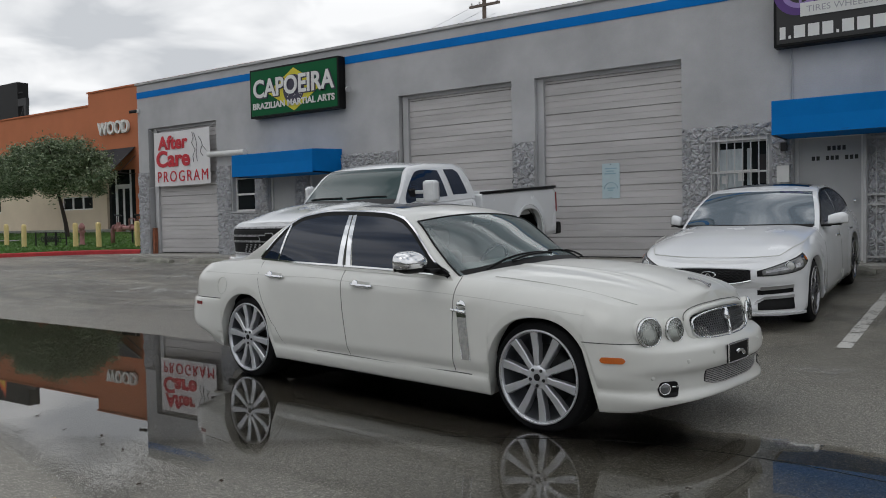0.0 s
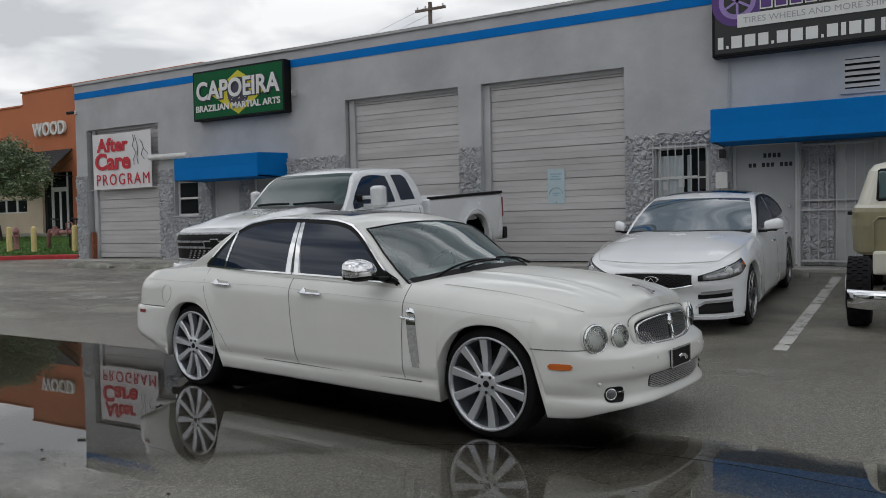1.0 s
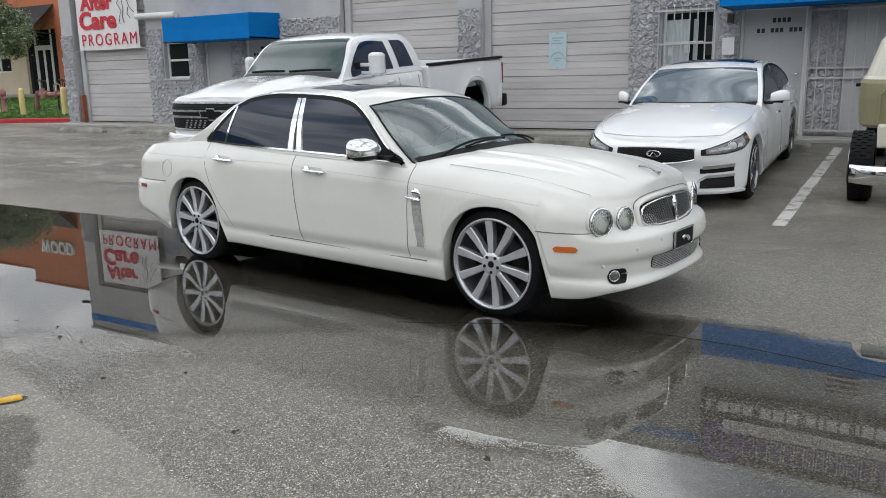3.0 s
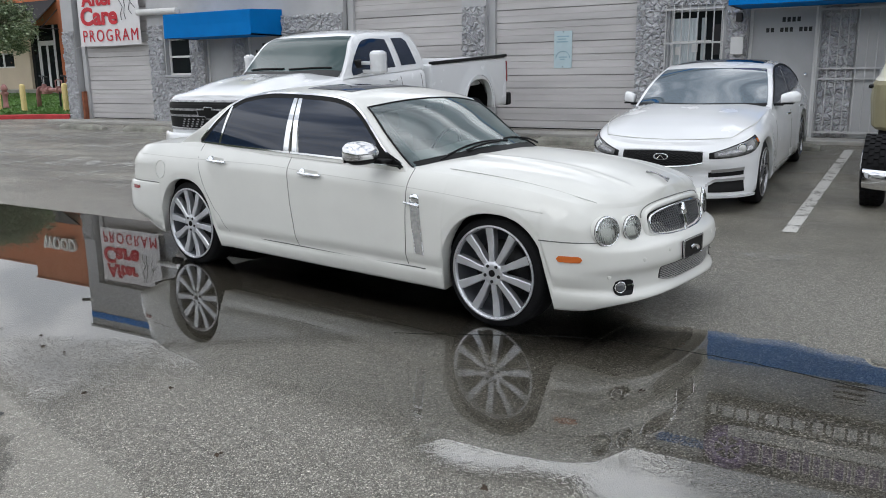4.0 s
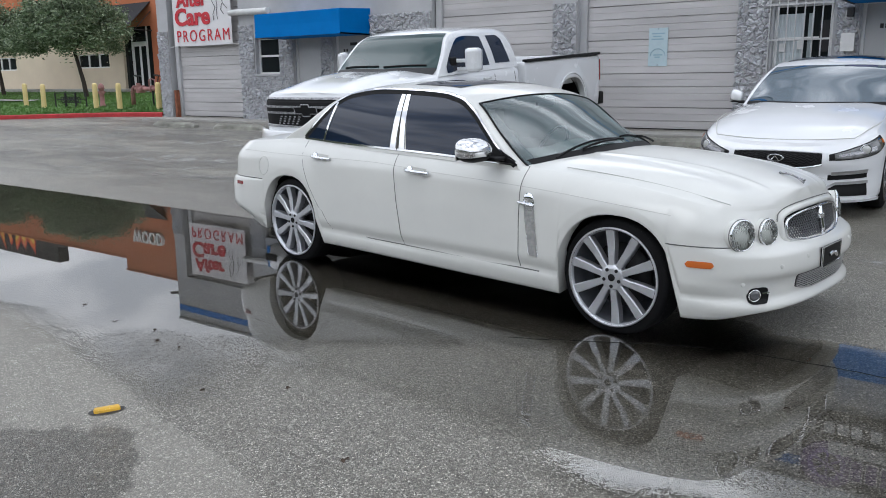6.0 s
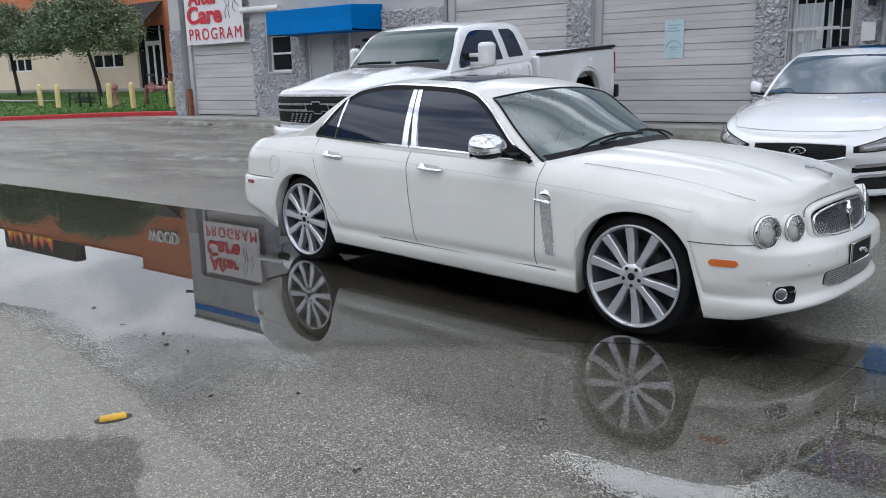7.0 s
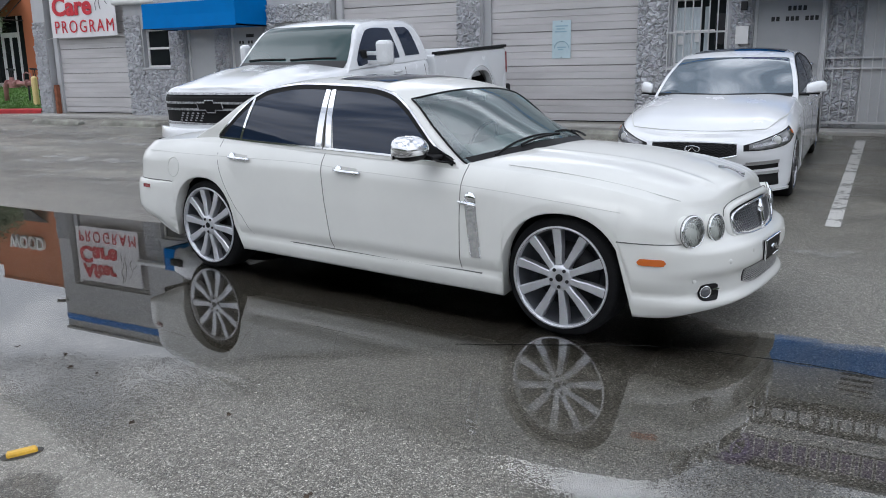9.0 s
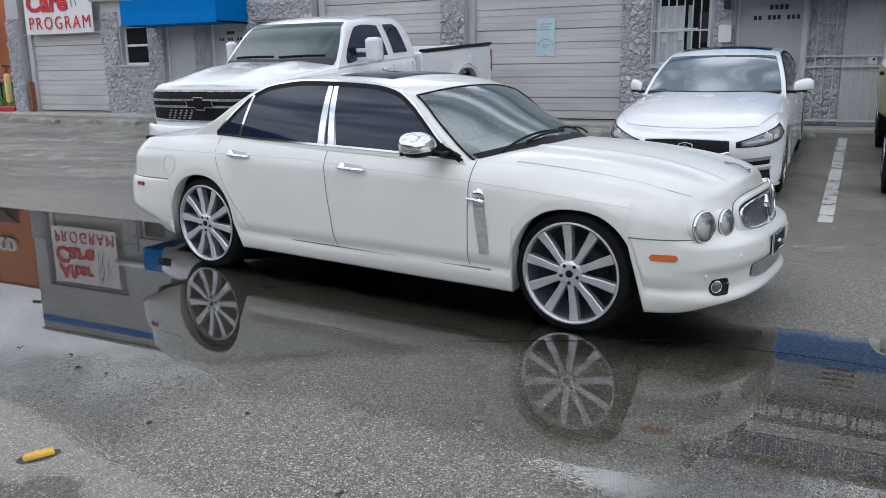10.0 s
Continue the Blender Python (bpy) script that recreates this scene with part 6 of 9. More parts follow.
def tree(x, y, height, spread, seed, lean):
    rnd = random.Random(seed)
    t = thing("tree", "small olive-green street tree with a dark leaning trunk", "tree", "street trees", at=pose(x, y, lot_z(x, y) + 0.1))
    fork = Vector((lean, 0.1, height * 0.46))
    bm = bmesh.new()
    pts = [Vector((0, 0, 0)), Vector((lean * 0.15, 0, height * 0.14)), Vector((lean * 0.5, 0.04, height * 0.28)), fork]
    rows = []
    for i, p in enumerate(pts):
        r = 0.10 - 0.010 * i
        rows.append([(p.x + r * math.cos(a), p.y + r * math.sin(a), p.z) for a in [2 * math.pi * k / 10 for k in range(10)]])
    grid_faces(bm, rows, closed=True)
    part("trunk", bm, M_BARK, t, smooth=True)
    tips = []
    for k in range(9):
        a = 2 * math.pi * k / 9 + rnd.uniform(-0.3, 0.3)
        end = fork + Vector((math.cos(a) * spread * rnd.uniform(0.45, 0.75), math.sin(a) * spread * rnd.uniform(0.45, 0.75), height * rnd.uniform(0.10, 0.42)))
        mid = fork.lerp(end, 0.5) + Vector((0, 0, height * 0.05))
        bm = bmesh.new()
        for p, q, r0, r1 in ((fork, mid, 0.07, 0.045), (mid, end, 0.045, 0.02)):
            cyl(bm, p, q, r0, r1, 7)
        part("limb", bm, M_BARK, t)
        tips += [end, mid.lerp(end, 0.6)]
    verts, faces = [], []
    clumps = []
    for k in range(120):
        a, rr = rnd.uniform(0, 6.28), rnd.random() ** 0.5
        zz = rnd.uniform(-0.02, 1.0)
        hor = spread * (1.0 - 0.55 * max(0, zz) ** 2) * (0.95 if zz > 0 else 0.85)
        clumps.append((fork + Vector((hor * rr * math.cos(a), hor * rr * math.sin(a), height * 0.46 * zz)), rnd.uniform(0.35, 0.75)))
    for c, size in clumps:
        for j in range(330):
            d = Vector((rnd.gauss(0, 1), rnd.gauss(0, 1), rnd.gauss(0, 0.7)))
            p = c + d * size * 0.42
            ax = Vector((rnd.gauss(0, 1), rnd.gauss(0, 1), rnd.gauss(0, 0.6))).normalized()
            sd = ax.orthogonal().normalized()
            sd.rotate(Matrix.Rotation(rnd.uniform(0, 6.28), 3, ax))
            ln, wd = rnd.uniform(0.045, 0.09), rnd.uniform(0.02, 0.036)
            i = len(verts)
            verts += [p - ax * ln, p + sd * wd, p + ax * ln, p - sd * wd]
            faces.append((i, i + 1, i + 2, i + 3))
    me = bpy.data.meshes.new("crown")
    me.from_pydata(verts, [], faces)
    me.materials.append(M_LEAF)
    ob = new("crown", me)
    ob.parent = t
    tagged(ob, kind="stuff")
    return t


tree(-31.0, 15.0, 4.5, 2.75, 3, -0.85)
tree(-39.4, 15.6, 4.5, 2.6, 8, -0.6)

# ---------------------------------------------------------------- ivory saloon on large wheels
JAG = CarForm(
    wide=[(-4.4, 0.90), (-3.7, 0.905), (-3.1, 0.915), (-2.0, 0.92), (-0.6, 0.92), (0.0, 0.918), (0.35, 0.915)],
    arches=[(0.000, 0.398, 0.392, 0.335), (-3.182, 0.374, 0.396, 0.335)],
    bottom=[(-4.4, 0.50), (-4.2, 0.45), (-3.9, 0.35), (-3.6, 0.235), (-3.4, 0.20), (-2.6, 0.195), (-0.4, 0.175), (0.4, 0.18), (0.62, 0.188), (0.80, 0.23), (0.95, 0.26)],
    ur0=-3.72, lr=0.68, nr=2.7, uf0=0.34, lf=0.60, nf=2.75,
    shoulder=[(-4.36, 0.93), (-4.2, 0.955), (-3.9, 0.985), (-3.5, 1.012), (-3.07, 1.035), (-2.65, 1.02), (-1.95, 1.002), (-1.38, 0.985), (-0.78, 0.957), (-0.4, 0.935), (0.0, 0.90), (0.3, 0.862), (0.55, 0.82), (0.75, 0.79), (0.95, 0.775)],
    crown=[(-4.36, 0.945), (-4.2, 0.995), (-3.9, 1.035), (-3.6, 1.055), (-3.1, 1.07), (-2.0, 1.04), (-0.8, 1.05), (-0.35, 1.04), (0.0, 1.022), (0.3, 0.988), (0.55, 0.930), (0.72, 0.876), (0.82, 0.828), (0.95, 0.79)],
    crown_pow=2.3, round_h=0.16, round_d=0.072, lip=0.011,
    ridges=[(0.63, 0.13, [(-0.7, 0.0), (0.0, 0.010), (0.45, 0.020), (0.7, 0.018), (0.85, 0.0)]), (0.0, 0.26, [(-0.6, 0.004), (0.1, 0.012), (0.6, 0.014), (0.85, 0.0)]), (0.36, 0.024, [(-0.6, 0.003), (0.1, 0.007), (0.6, 0.007), (0.85, 0.0)])],
    d_side=[(0.15, 0.06), (0.20, 0.034), (0.27, 0.016), (0.295, 0.018), (0.312, 0.032), (0.335, 0.020), (0.40, 0.0), (0.60, 0.0), (0.78, 0.012), (0.86, 0.022), (1.0, 0.06)],
    d_front=[(0.15, 0.13), (0.22, 0.02), (0.255, 0.0), (0.28, 0.008), (0.305, 0.034), (0.36, 0.036), (0.405, 0.028), (0.43, 0.004), (0.46, -0.008), (0.55, 0.002), (0.575, 0.028), (0.60, 0.085), (0.63, 0.112), (0.71, 0.125), (0.77, 0.11), (0.81, 0.085)],
    d_rear=[(0.30, 0.05), (0.45, 0.0), (0.60, 0.01), (0.66, 0.05), (0.85, 0.05), (1.0, 0.12)],
    arch_pow=2.35,
)
JCAB = Cabin(
    u0=-3.66, u1=-0.32, rail_top=1.45, rail_s_top=0.68, crown_pow=2.3,
    belt=[(-3.7, 1.0), (-3.07, 1.035), (-2.65, 1.02), (-1.95, 1.002), (-1.38, 0.985), (-0.78, 0.957), (-0.3, 0.94)],
    belt_s=[(-3.7, 0.74), (-3.07, 0.775), (-2.0, 0.815), (-0.78, 0.825), (-0.6, 0.80), (-0.3, 0.68)],
    rail=[(-3.66, 0.9), (-3.288, 1.075), (-3.095, 1.16), (-2.909, 1.265), (-2.692, 1.375), (-2.483, 1.432), (-2.13, 1.452), (-1.781, 1.443), (-1.534, 1.425), (-1.359, 1.39), (-1.202, 1.31), (-0.982, 1.115), (-0.78, 0.945), (-0.32, 0.68)],
    centre=[(-3.66, 1.02), (-3.45, 1.10), (-3.1, 1.30), (-2.85, 1.41), (-2.5, 1.486), (-2.1, 1.507), (-1.7, 1.50), (-1.3, 1.44), (-1.1, 1.375), (-0.8, 1.225), (-0.32, 1.0)],
)


M_CAP = surface("brushed_chrome_cap", (0.78, 0.78, 0.79), 0.17, metal=1.0, var=0.04)


def headlamp(parent, name, c, axis, r, label=""):
    """A round lamp: body-coloured pod, chrome bezel, bulging lens."""
    lamp = new(name)
    lamp.parent = parent
    tagged(lamp, label)
    a = Vector(axis).normalized()
    bm = bmesh.new()
    cyl(bm, Vector(c) - a * 0.22, Vector(c) - a * 0.002, r * 0.98, r * 1.07, 36, caps=False)
    part("pod", bm, M_IVORY, lamp, smooth=True)
    part("bezel", ring(bmesh.new(), c, axis, r * 1.0, r * 0.075), M_CHROME, lamp, "chrome lamp bezel", smooth=True)
    part("gasket", ring(bmesh.new(), Vector(c) - a * 0.010, axis, r * 1.07, r * 0.03), M_GAP, lamp, smooth=True)
    m = Matrix.Translation(Vector(c)) @ a.to_track_quat("Z", "Y").to_matrix().to_4x4()
    bm = bmesh.new()
    lathe(bm, [(r * 0.97, 0.004), (r * 0.90, -0.012), (r * 0.72, -0.034), (r * 0.42, -0.052), (r * 0.16, -0.060), (0.0, -0.060)], 36, m)
    part("reflector", bm, M_BOWL, lamp, "bright lamp reflector", smooth=True)
    # fluted reflector ribs and a low bulb shield
    bm = bmesh.new()
    for k in range(-4, 5):
        x = r * 0.2 * k
        h = math.sqrt(max(0.0, (r * 0.86) ** 2 - x * x))
        tube(bm, [m @ Vector((x, -h, -0.010)), m @ Vector((x, 0, -0.036 + 0.02 * (k / 4) ** 2)), m @ Vector((x, h, -0.010))], 0.0022, 5)
    part("reflector_rib", bm, M_BOWL, lamp, smooth=True)
    bm = bmesh.new()
    lathe(bm, [(r * 0.30, -0.054), (r * 0.28, -0.040), (r * 0.15, -0.034), (0.0, -0.033)], 20, m)
    part("bulb_shield", bm, M_LENS, lamp, smooth=True)
    bm = bmesh.new()
    lathe(bm, [(r * 0.95 * math.cos(math.pi / 2 * k / 6), 0.003 + r * 0.24 * math.sin(math.pi / 2 * k / 6)) for k in range(7)], 32, m)
    part("lens", bm, M_CLEAR, lamp, "clear glass lens", smooth=True)
    return lamp


FOG = JAG.arc_at_s(0.70)
TAIL_ARC = max(abs(JAG.arc[0]), abs(JAG.arc[-1]))
REAR_ARC = TAIL_ARC - next(k * 0.01 for k in range(60, 400) if JAG.at_arc(-(TAIL_ARC - k * 0.01), 0.5)[0] > -3.565)
M_GREYMESH = surface("silver_intake_mesh", (0.40, 0.40, 0.39), 0.4, metal=0.3, var=0.3, scale=30)
M_SEAM = surface("fine_panel_seam", (0.50, 0.50, 0.47), 0.8, var=0.05)


def build_saloon(at):
    car = thing("saloon_car", "ivory saloon with chrome trim and ten-spoke wheels, parked in a puddle", "car", at=at)
    bm = JAG.shell(44, 44)
    def over_cabin(p):
        return p.z > 0.9 and abs(p.y) < 0.68 and -3.2 < p.x < -0.86 - 0.25 * (p.y / 0.68) ** 2
    bmesh.ops.delete(bm, geom=[f for f in bm.faces if over_cabin(f.calc_center_median())], context="FACES")
    part("body", bm, M_IVORY, car, smooth=True)
    ws_base, ws_head, ws_edge = (lambda a: -0.42 - 0.30 * a * a), (lambda a: -1.15 - 0.08 * a * a), 0.05
    def in_screen(p, shrink):
        if p.z < JCAB.top(p.x, p.y) - 0.02:
            return False
        a = p.y / (JCAB.rail_s(p.x) - ws_edge)
        return abs(a) < 1 - shrink and ws_head(a) + shrink < p.x < ws_base(a) - shrink
    bm = JCAB.shell()
    bmesh.ops.delete(bm, geom=[f for f in bm.faces if in_screen(f.calc_center_median(), 0.045)], context="FACES")
    part("roof", bm, M_IVORY, car, smooth=True)
    # underside and wheel wells
    part("underbody", boxes((-2.66, -0.52, -0.78, 0.78, 0.17, 0.30), (-4.1, -3.55, -0.70, 0.70, 0.36, 0.5), (0.40, 0.76, -0.70, 0.70, 0.215, 0.32), (-0.45, 0.40, -0.52, 0.52, 0.19, 0.40), (-3.55, -2.66, -0.52, 0.52, 0.22, 0.45)), M_BLACK, car)
    for side in (-1, 1):
        for a in JAG.arches:
            part("wheel_liner", JAG.liner(*a, side), M_BLACK, car)
    for side in (-1, 1):
        trim = lambda n, bm, m, l="": part(n, bm, m, car, l, smooth=False)
        # panel joints
        for pts in ([(-0.70, 0.31 + 0.65 * k / 40) for k in range(41)], [(-1.785 - 0.125 * (k / 40), 0.31 + 0.69 * k / 40) for k in range(41)]):
            trim("door_gap", JAG.flank_strip(pts, 0.0035, 0.003, side, True), M_GAP)
        rear_edge = [(-2.62 - 0.02 * k, 0.33 + 0.028 * k) for k in range(6)] + [(-2.76 - 0.26 * math.sin(math.pi / 2 * k / 10), 0.50 + 0.53 * k / 10) for k in range(11)]
        trim("door_gap", JAG.flank_strip(rear_edge, 0.004, 0.001, side, True), M_GAP)
        trim("sill_gap", JAG.flank_strip([(-2.66 + 2.12 * k / 30, 0.312 - 0.012 * k / 30) for k in range(31)], 0.006, 0.0015, side), M_GAP)
        swage = [(-3.95, 0.912), (-3.3, 0.905), (-2.25, 0.905), (-1.5, 0.872), (-0.7, 0.838), (0.0, 0.79), (0.42, 0.752)]
        trim("coachline", JAG.flank_strip([(-3.9 + 4.25 * k / 60, interp(-3.9 + 4.25 * k / 60, swage)) for k in range(61)], 0.0035, 0.001, side), M_SEAM)
        # chrome along the waist and round the glass
        belt = [(-3.07 + 2.29 * k / 40, interp(-3.07 + 2.29 * k / 40, JCAB.belt) + 0.006) for k in range(41)]
        trim("belt_moulding", JCAB.side_strip(belt, 0.013, side, 0.012), M_CHROME, "chrome waist moulding")
        arc = [(-3.08, 1.035), (-2.982, 1.115), (-2.845, 1.225), (-2.688, 1.335), (-2.519, 1.395), (-2.183, 1.428), (-1.815, 1.418), (-1.557, 1.402), (-1.364, 1.362), (-1.226, 1.285), (-1.076, 1.155), (-0.945, 1.035), (-0.8, 0.955)]
        fine = [(-3.08 + 2.28 * k / 60, interp(-3.08 + 2.28 * k / 60, arc)) for k in range(61)]
        trim("window_seal", JCAB.side_strip(fine, 0.030, side, 0.006), M_BLACK, "black window seal")
        trim("roof_moulding", JCAB.side_strip([(u, z + 0.024) for u, z in fine], 0.012, side, 0.010), M_CHROME, "slim chrome roof moulding")
        # glass
        low = lambda u: interp(u, JCAB.belt) + 0.012
        high = lambda u: interp(u, arc) - 0.008
        def pane(a0, a1, b0, b1):
            return JCAB.side_panel([(a0 + (a1 - a0) * k / 12, low(a0 + (a1 - a0) * k / 12)) for k in range(13)], [(b0 + (b1 - b0) * k / 12, high(b0 + (b1 - b0) * k / 12)) for k in range(13)], side)
        part("quarter_window", pane(-3.05, -2.832, -3.03, -2.705), M_TINT, car, smooth=True)
        part("rear_side_window", pane(-2.806, -2.01, -2.68, -1.975), M_TINT, car, smooth=True)
        part("front_side_window", pane(-1.83, -0.82, -1.89, -0.80), M_TINT, car, smooth=True)
        for a, b, w in (((-2.819, 1.03), (-2.692, 1.345), 0.022), ((-1.972, 1.005), (-1.945, 1.41), 0.056), ((-1.872, 1.005), (-1.905, 1.41), 0.050)):
            line = [(a[0] + (b[0] - a[0]) * k / 10, a[1] + (b[1] - a[1]) * k / 10) for k in range(11)]
            trim("chrome_pillar", JCAB.side_strip(line, w, side, 0.010), M_CHROME, "polished chrome door pillar")
        line = [(-1.924 - 0.002 * k / 10, 1.0 + 0.41 * k / 10) for k in range(11)]
        trim("door_gap", JCAB.side_strip(line, 0.009, side, 0.012), M_GAP)
        # handles
        for u, z in ((-1.635, 0.872), (-2.745, 0.908)):
            hnd = new("door_handle")
            hnd.parent = car
            tagged(hnd, "chrome door handle")
            bm = bmesh.new()
            pts = [JAG.at_u(u - 0.12 + 0.24 * k / 8, z - 0.012 * k / 8, side, 0.012 + 0.024 * math.sin(math.pi * k / 8) ** 0.5) for k in range(9)]
            tube(bm, pts, 0.0135, 10)
            part("grip", bm, M_CHROME, hnd, smooth=True)
            bm = bmesh.new()
            dome(bm, JAG.at_u(u - 0.085, z + 0.002, side, 0.004), (0, side, 0), 0.029, 0.014, 20)
            part("escutcheon", bm, M_CHROME, hnd, smooth=True)
            # no hollow here: a flat grey strip paints the cup's shade on the flank
            cup = [(u - 0.075 + 0.15 * k / 10, z - 0.010 * k / 10) for k in range(11)]
            part("recess", JAG.flank_strip(cup, 0.052, 0.0022, side), M_SEAM, hnd, "flat grey strip painted as the shade of a cup behind the grip")
        # fender vent
        vent = new("side_vent")
        vent.parent = car
        tagged(vent, "chrome fender vent with grey mesh insert")
        pts = [(-0.575 - 0.05 * k / 10, 0.40 + 0.36 * k / 10) for k in range(11)]
        part("frame", JAG.flank_strip(pts, 0.082, 0.006, side, True), M_CHROME, vent)
        part("insert", JAG.flank_strip([(u, z) for u, z in pts[:9]], 0.062, 0.009, side, True), M_GREYMESH, vent)
        bm = bmesh.new()
        dome(bm, JAG.at_u(-0.625, 0.762, side, 0.004), (0, side, 0), 0.041, 0.014, 24)
        part("cap", bm, M_CHROME, vent, smooth=True)
        bm = bmesh.new()
        tube(bm, [JAG.at_u(-0.70 + 0.12 * k / 4, 0.738 - 0.004 * k, side, 0.014) for k in range(5)], 0.011, 8)
        part("blade", bm, M_CHROME, vent, smooth=True)
        # markers
        trim("side_marker", JAG.arc_patch([(side * (JAG.arc_at_u(0.60) - 0.016 + 0.155 * k / 12), 0.504 - 0.018 * (1 - abs(k / 6 - 1) ** 8) ** 0.5, 0.504 + 0.018 * (1 - abs(k / 6 - 1) ** 8) ** 0.5) for k in range(13)], 0.007), M_AMBER, "amber side marker")
        trim("rear_marker", JAG.arc_patch([(side * (REAR_ARC + 0.30 + 0.09 * k / 4), 0.602, 0.632) for k in range(5)], 0.030), M_REDLENS, "dark red rear marker")
        # mirror, on the right door only
        if side > 0:
            continue
        mir = new("door_mirror")
        mir.parent = car
        tagged(mir, "chrome-capped door mirror")
        bm = bmesh.new()
        bmesh.ops.create_uvsphere(bm, u_segments=24, v_segments=14, radius=1.0)
        for v in bm.verts:
            x, y, z = v.co
            v.co = (math.copysign(abs(x) ** 0.75, x) * 0.088 - 0.02 * (z > 0) * z, math.copysign(abs(y) ** 0.7, y) * 0.136, math.copysign(abs(z) ** 0.8, z) * (0.088 - 0.022 * max(0.0, -y * side) if z > 0 else 0.056))
        bmesh.ops.translate(bm, vec=(-0.985, side * 1.03, 1.057), verts=bm.verts)
        part("cap", bm, M_CAP, mir, smooth=True)
        bm = bmesh.new()
        bmesh.ops.create_uvsphere(bm, u_segments=20, v_segments=10, radius=1.0)
        for v in bm.verts:
            x, y, z = v.co
            v.co = (math.copysign(abs(x) ** 0.75, x) * 0.080 - 0.985, math.copysign(abs(y) ** 0.7, y) * 0.125 + side * 1.025, 1.045 + (z * 0.02 if z > 0 else -0.062 * abs(z) ** 0.8))
        part("lower_shell", bm, M_BLACK, mir, "black lower mirror shell", smooth=True)
        part("foot", boxes((-1.00, -0.88, min(side * 0.79, side * 0.94), max(side * 0.79, side * 0.94), 0.985, 1.012), bevel=0.01), M_BLACK, mir)
        part("sail_panel", JCAB.side_panel([(-1.045 + 0.225 * k / 6, interp(-1.045 + 0.225 * k / 6, JCAB.belt) + 0.014) for k in range(7)], [(-1.045 + 0.225 * k / 6, max(interp(-1.045 + 0.225 * k / 6, JCAB.belt) + 0.018, 1.135 - 0.80 * (0.225 * k / 6))) for k in range(7)], side, 0.009), M_BLACK, mir, "black sail panel in the window corner")
        part("glass", boxes((-1.062, -1.048, min(side * 0.93, side * 1.13), max(side * 0.93, side * 1.13), 0.995, 1.09), bevel=0.004), M_CHROME, mir)
    # fuel flap on the right rear wing
    bm = bmesh.new()
    loop = [JAG.at_u(-3.545 + 0.074 * math.cos(2 * math.pi * k / 40), 0.79 + 0.078 * math.sin(2 * math.pi * k / 40), -1, 0.0015) for k in range(41)]
    tube(bm, loop, 0.0022, 6)
    part("fuel_flap", bm, M_SEAM, car, "round fuel flap outline")
    # screens
    part("windscreen", JCAB.screen(ws_base, ws_head, ws_edge, 0.008), M_WINDSCREEN, car, "clear green-tinted windscreen", smooth=True)
    # dark printed border under the glass
    bm = bmesh.new()
    def on_screen(a, b, off=0.0055):
        u = ws_base(a) + (ws_head(a) - ws_base(a)) * b
        sv = a * (JCAB.rail_s(u) - ws_edge)
        return (u, sv, JCAB.top(u, sv) + off)
    for side in (-1, 1):
        grid_faces(bm, [[on_screen(side * (0.90 + 0.10 * j / 3), k / 24) for j in range(4)] for k in range(25)])
    for b0, b1 in ((0.0, 0.10), (0.86, 1.0)):
        grid_faces(bm, [[on_screen(-0.90 + 1.80 * k / 24, b0 + (b1 - b0) * j / 3) for j in range(4)] for k in range(25)])
    bmesh.ops.recalc_face_normals(bm, faces=bm.faces)
    part("screen_border", bm, M_BLACK, car, "black border round the windscreen")
    bm = bmesh.new()
    edge = [on_screen(-1.0, k / 20, 0.008) for k in range(21)] + [on_screen(-1.0 + 2.0 * k / 24, 1.0, 0.008) for k in range(1, 25)] + [on_screen(1.0, 1 - k / 20, 0.008) for k in range(1, 21)]
    tube(bm, edge, 0.007, 6)
    part("screen_seal", bm, M_BLACK, car, "black rubber windscreen seal", smooth=True)
    # cabin seen through the glass
    bm = bmesh.new()
    rows = []
    for k in range(13):
        sv = -0.70 + 1.40 * k / 12
        hump = 0.035 * math.exp(-((sv - 0.36) / 0.2) ** 2)
        rows.append([(-0.62 - 0.2 * (sv / 0.7) ** 2, sv, 0.985), (-0.85 - 0.08 * (sv / 0.7) ** 2, sv, 1.005 + hump * 0.5), (-1.10, sv, 1.02 + hump), (-1.20, sv, 1.0 + hump), (-1.24, sv, 0.93), (-1.22, sv, 0.60)])
    grid_faces(bm, rows)
    part("dashboard", bm, M_DASH, car, "pale padded dashboard", smooth=True)
    bm = bmesh.new()
    ring(bm, (-1.34, 0.36, 0.98), (-0.9, 0, 0.42), 0.175, 0.014, 28, 8)
    part("steering_wheel", bm, M_BLACK, car, smooth=True)
    for sv in (-0.36, 0.36):
        seat = new("front_seat")
        seat.parent = car
        tagged(seat, "pale leather front seat")
        part("backrest", boxes((-2.02, -1.86, sv - 0.24, sv + 0.24, 0.45, 1.08), bevel=0.05), M_SEAT, seat)
        part("headrest", boxes((-2.03, -1.93, sv - 0.13, sv + 0.13, 1.11, 1.27), bevel=0.035), M_SEAT, seat)
        part("cushion", boxes((-1.85, -1.35, sv - 0.25, sv + 0.25, 0.40, 0.58), bevel=0.05), M_SEAT, seat)
    part("rear_seat", boxes((-3.02, -2.86, -0.62, 0.62, 0.45, 1.08), bevel=0.05), M_SEAT, car)
    part("cabin_floor", boxes((-3.1, -0.9, -0.72, 0.72, 0.32, 0.36)), M_DARK, car)
    bm = bmesh.new()
    tube(bm, [(-1.20, 0.0, 1.385), (-1.16, 0.0, 1.355)], 0.008, 6)
    box(bm, -1.175, -1.15, -0.11, 0.11, 1.31, 1.365, bevel=0.01)
    part("rear_view_mirror", bm, M_BLACK, car)
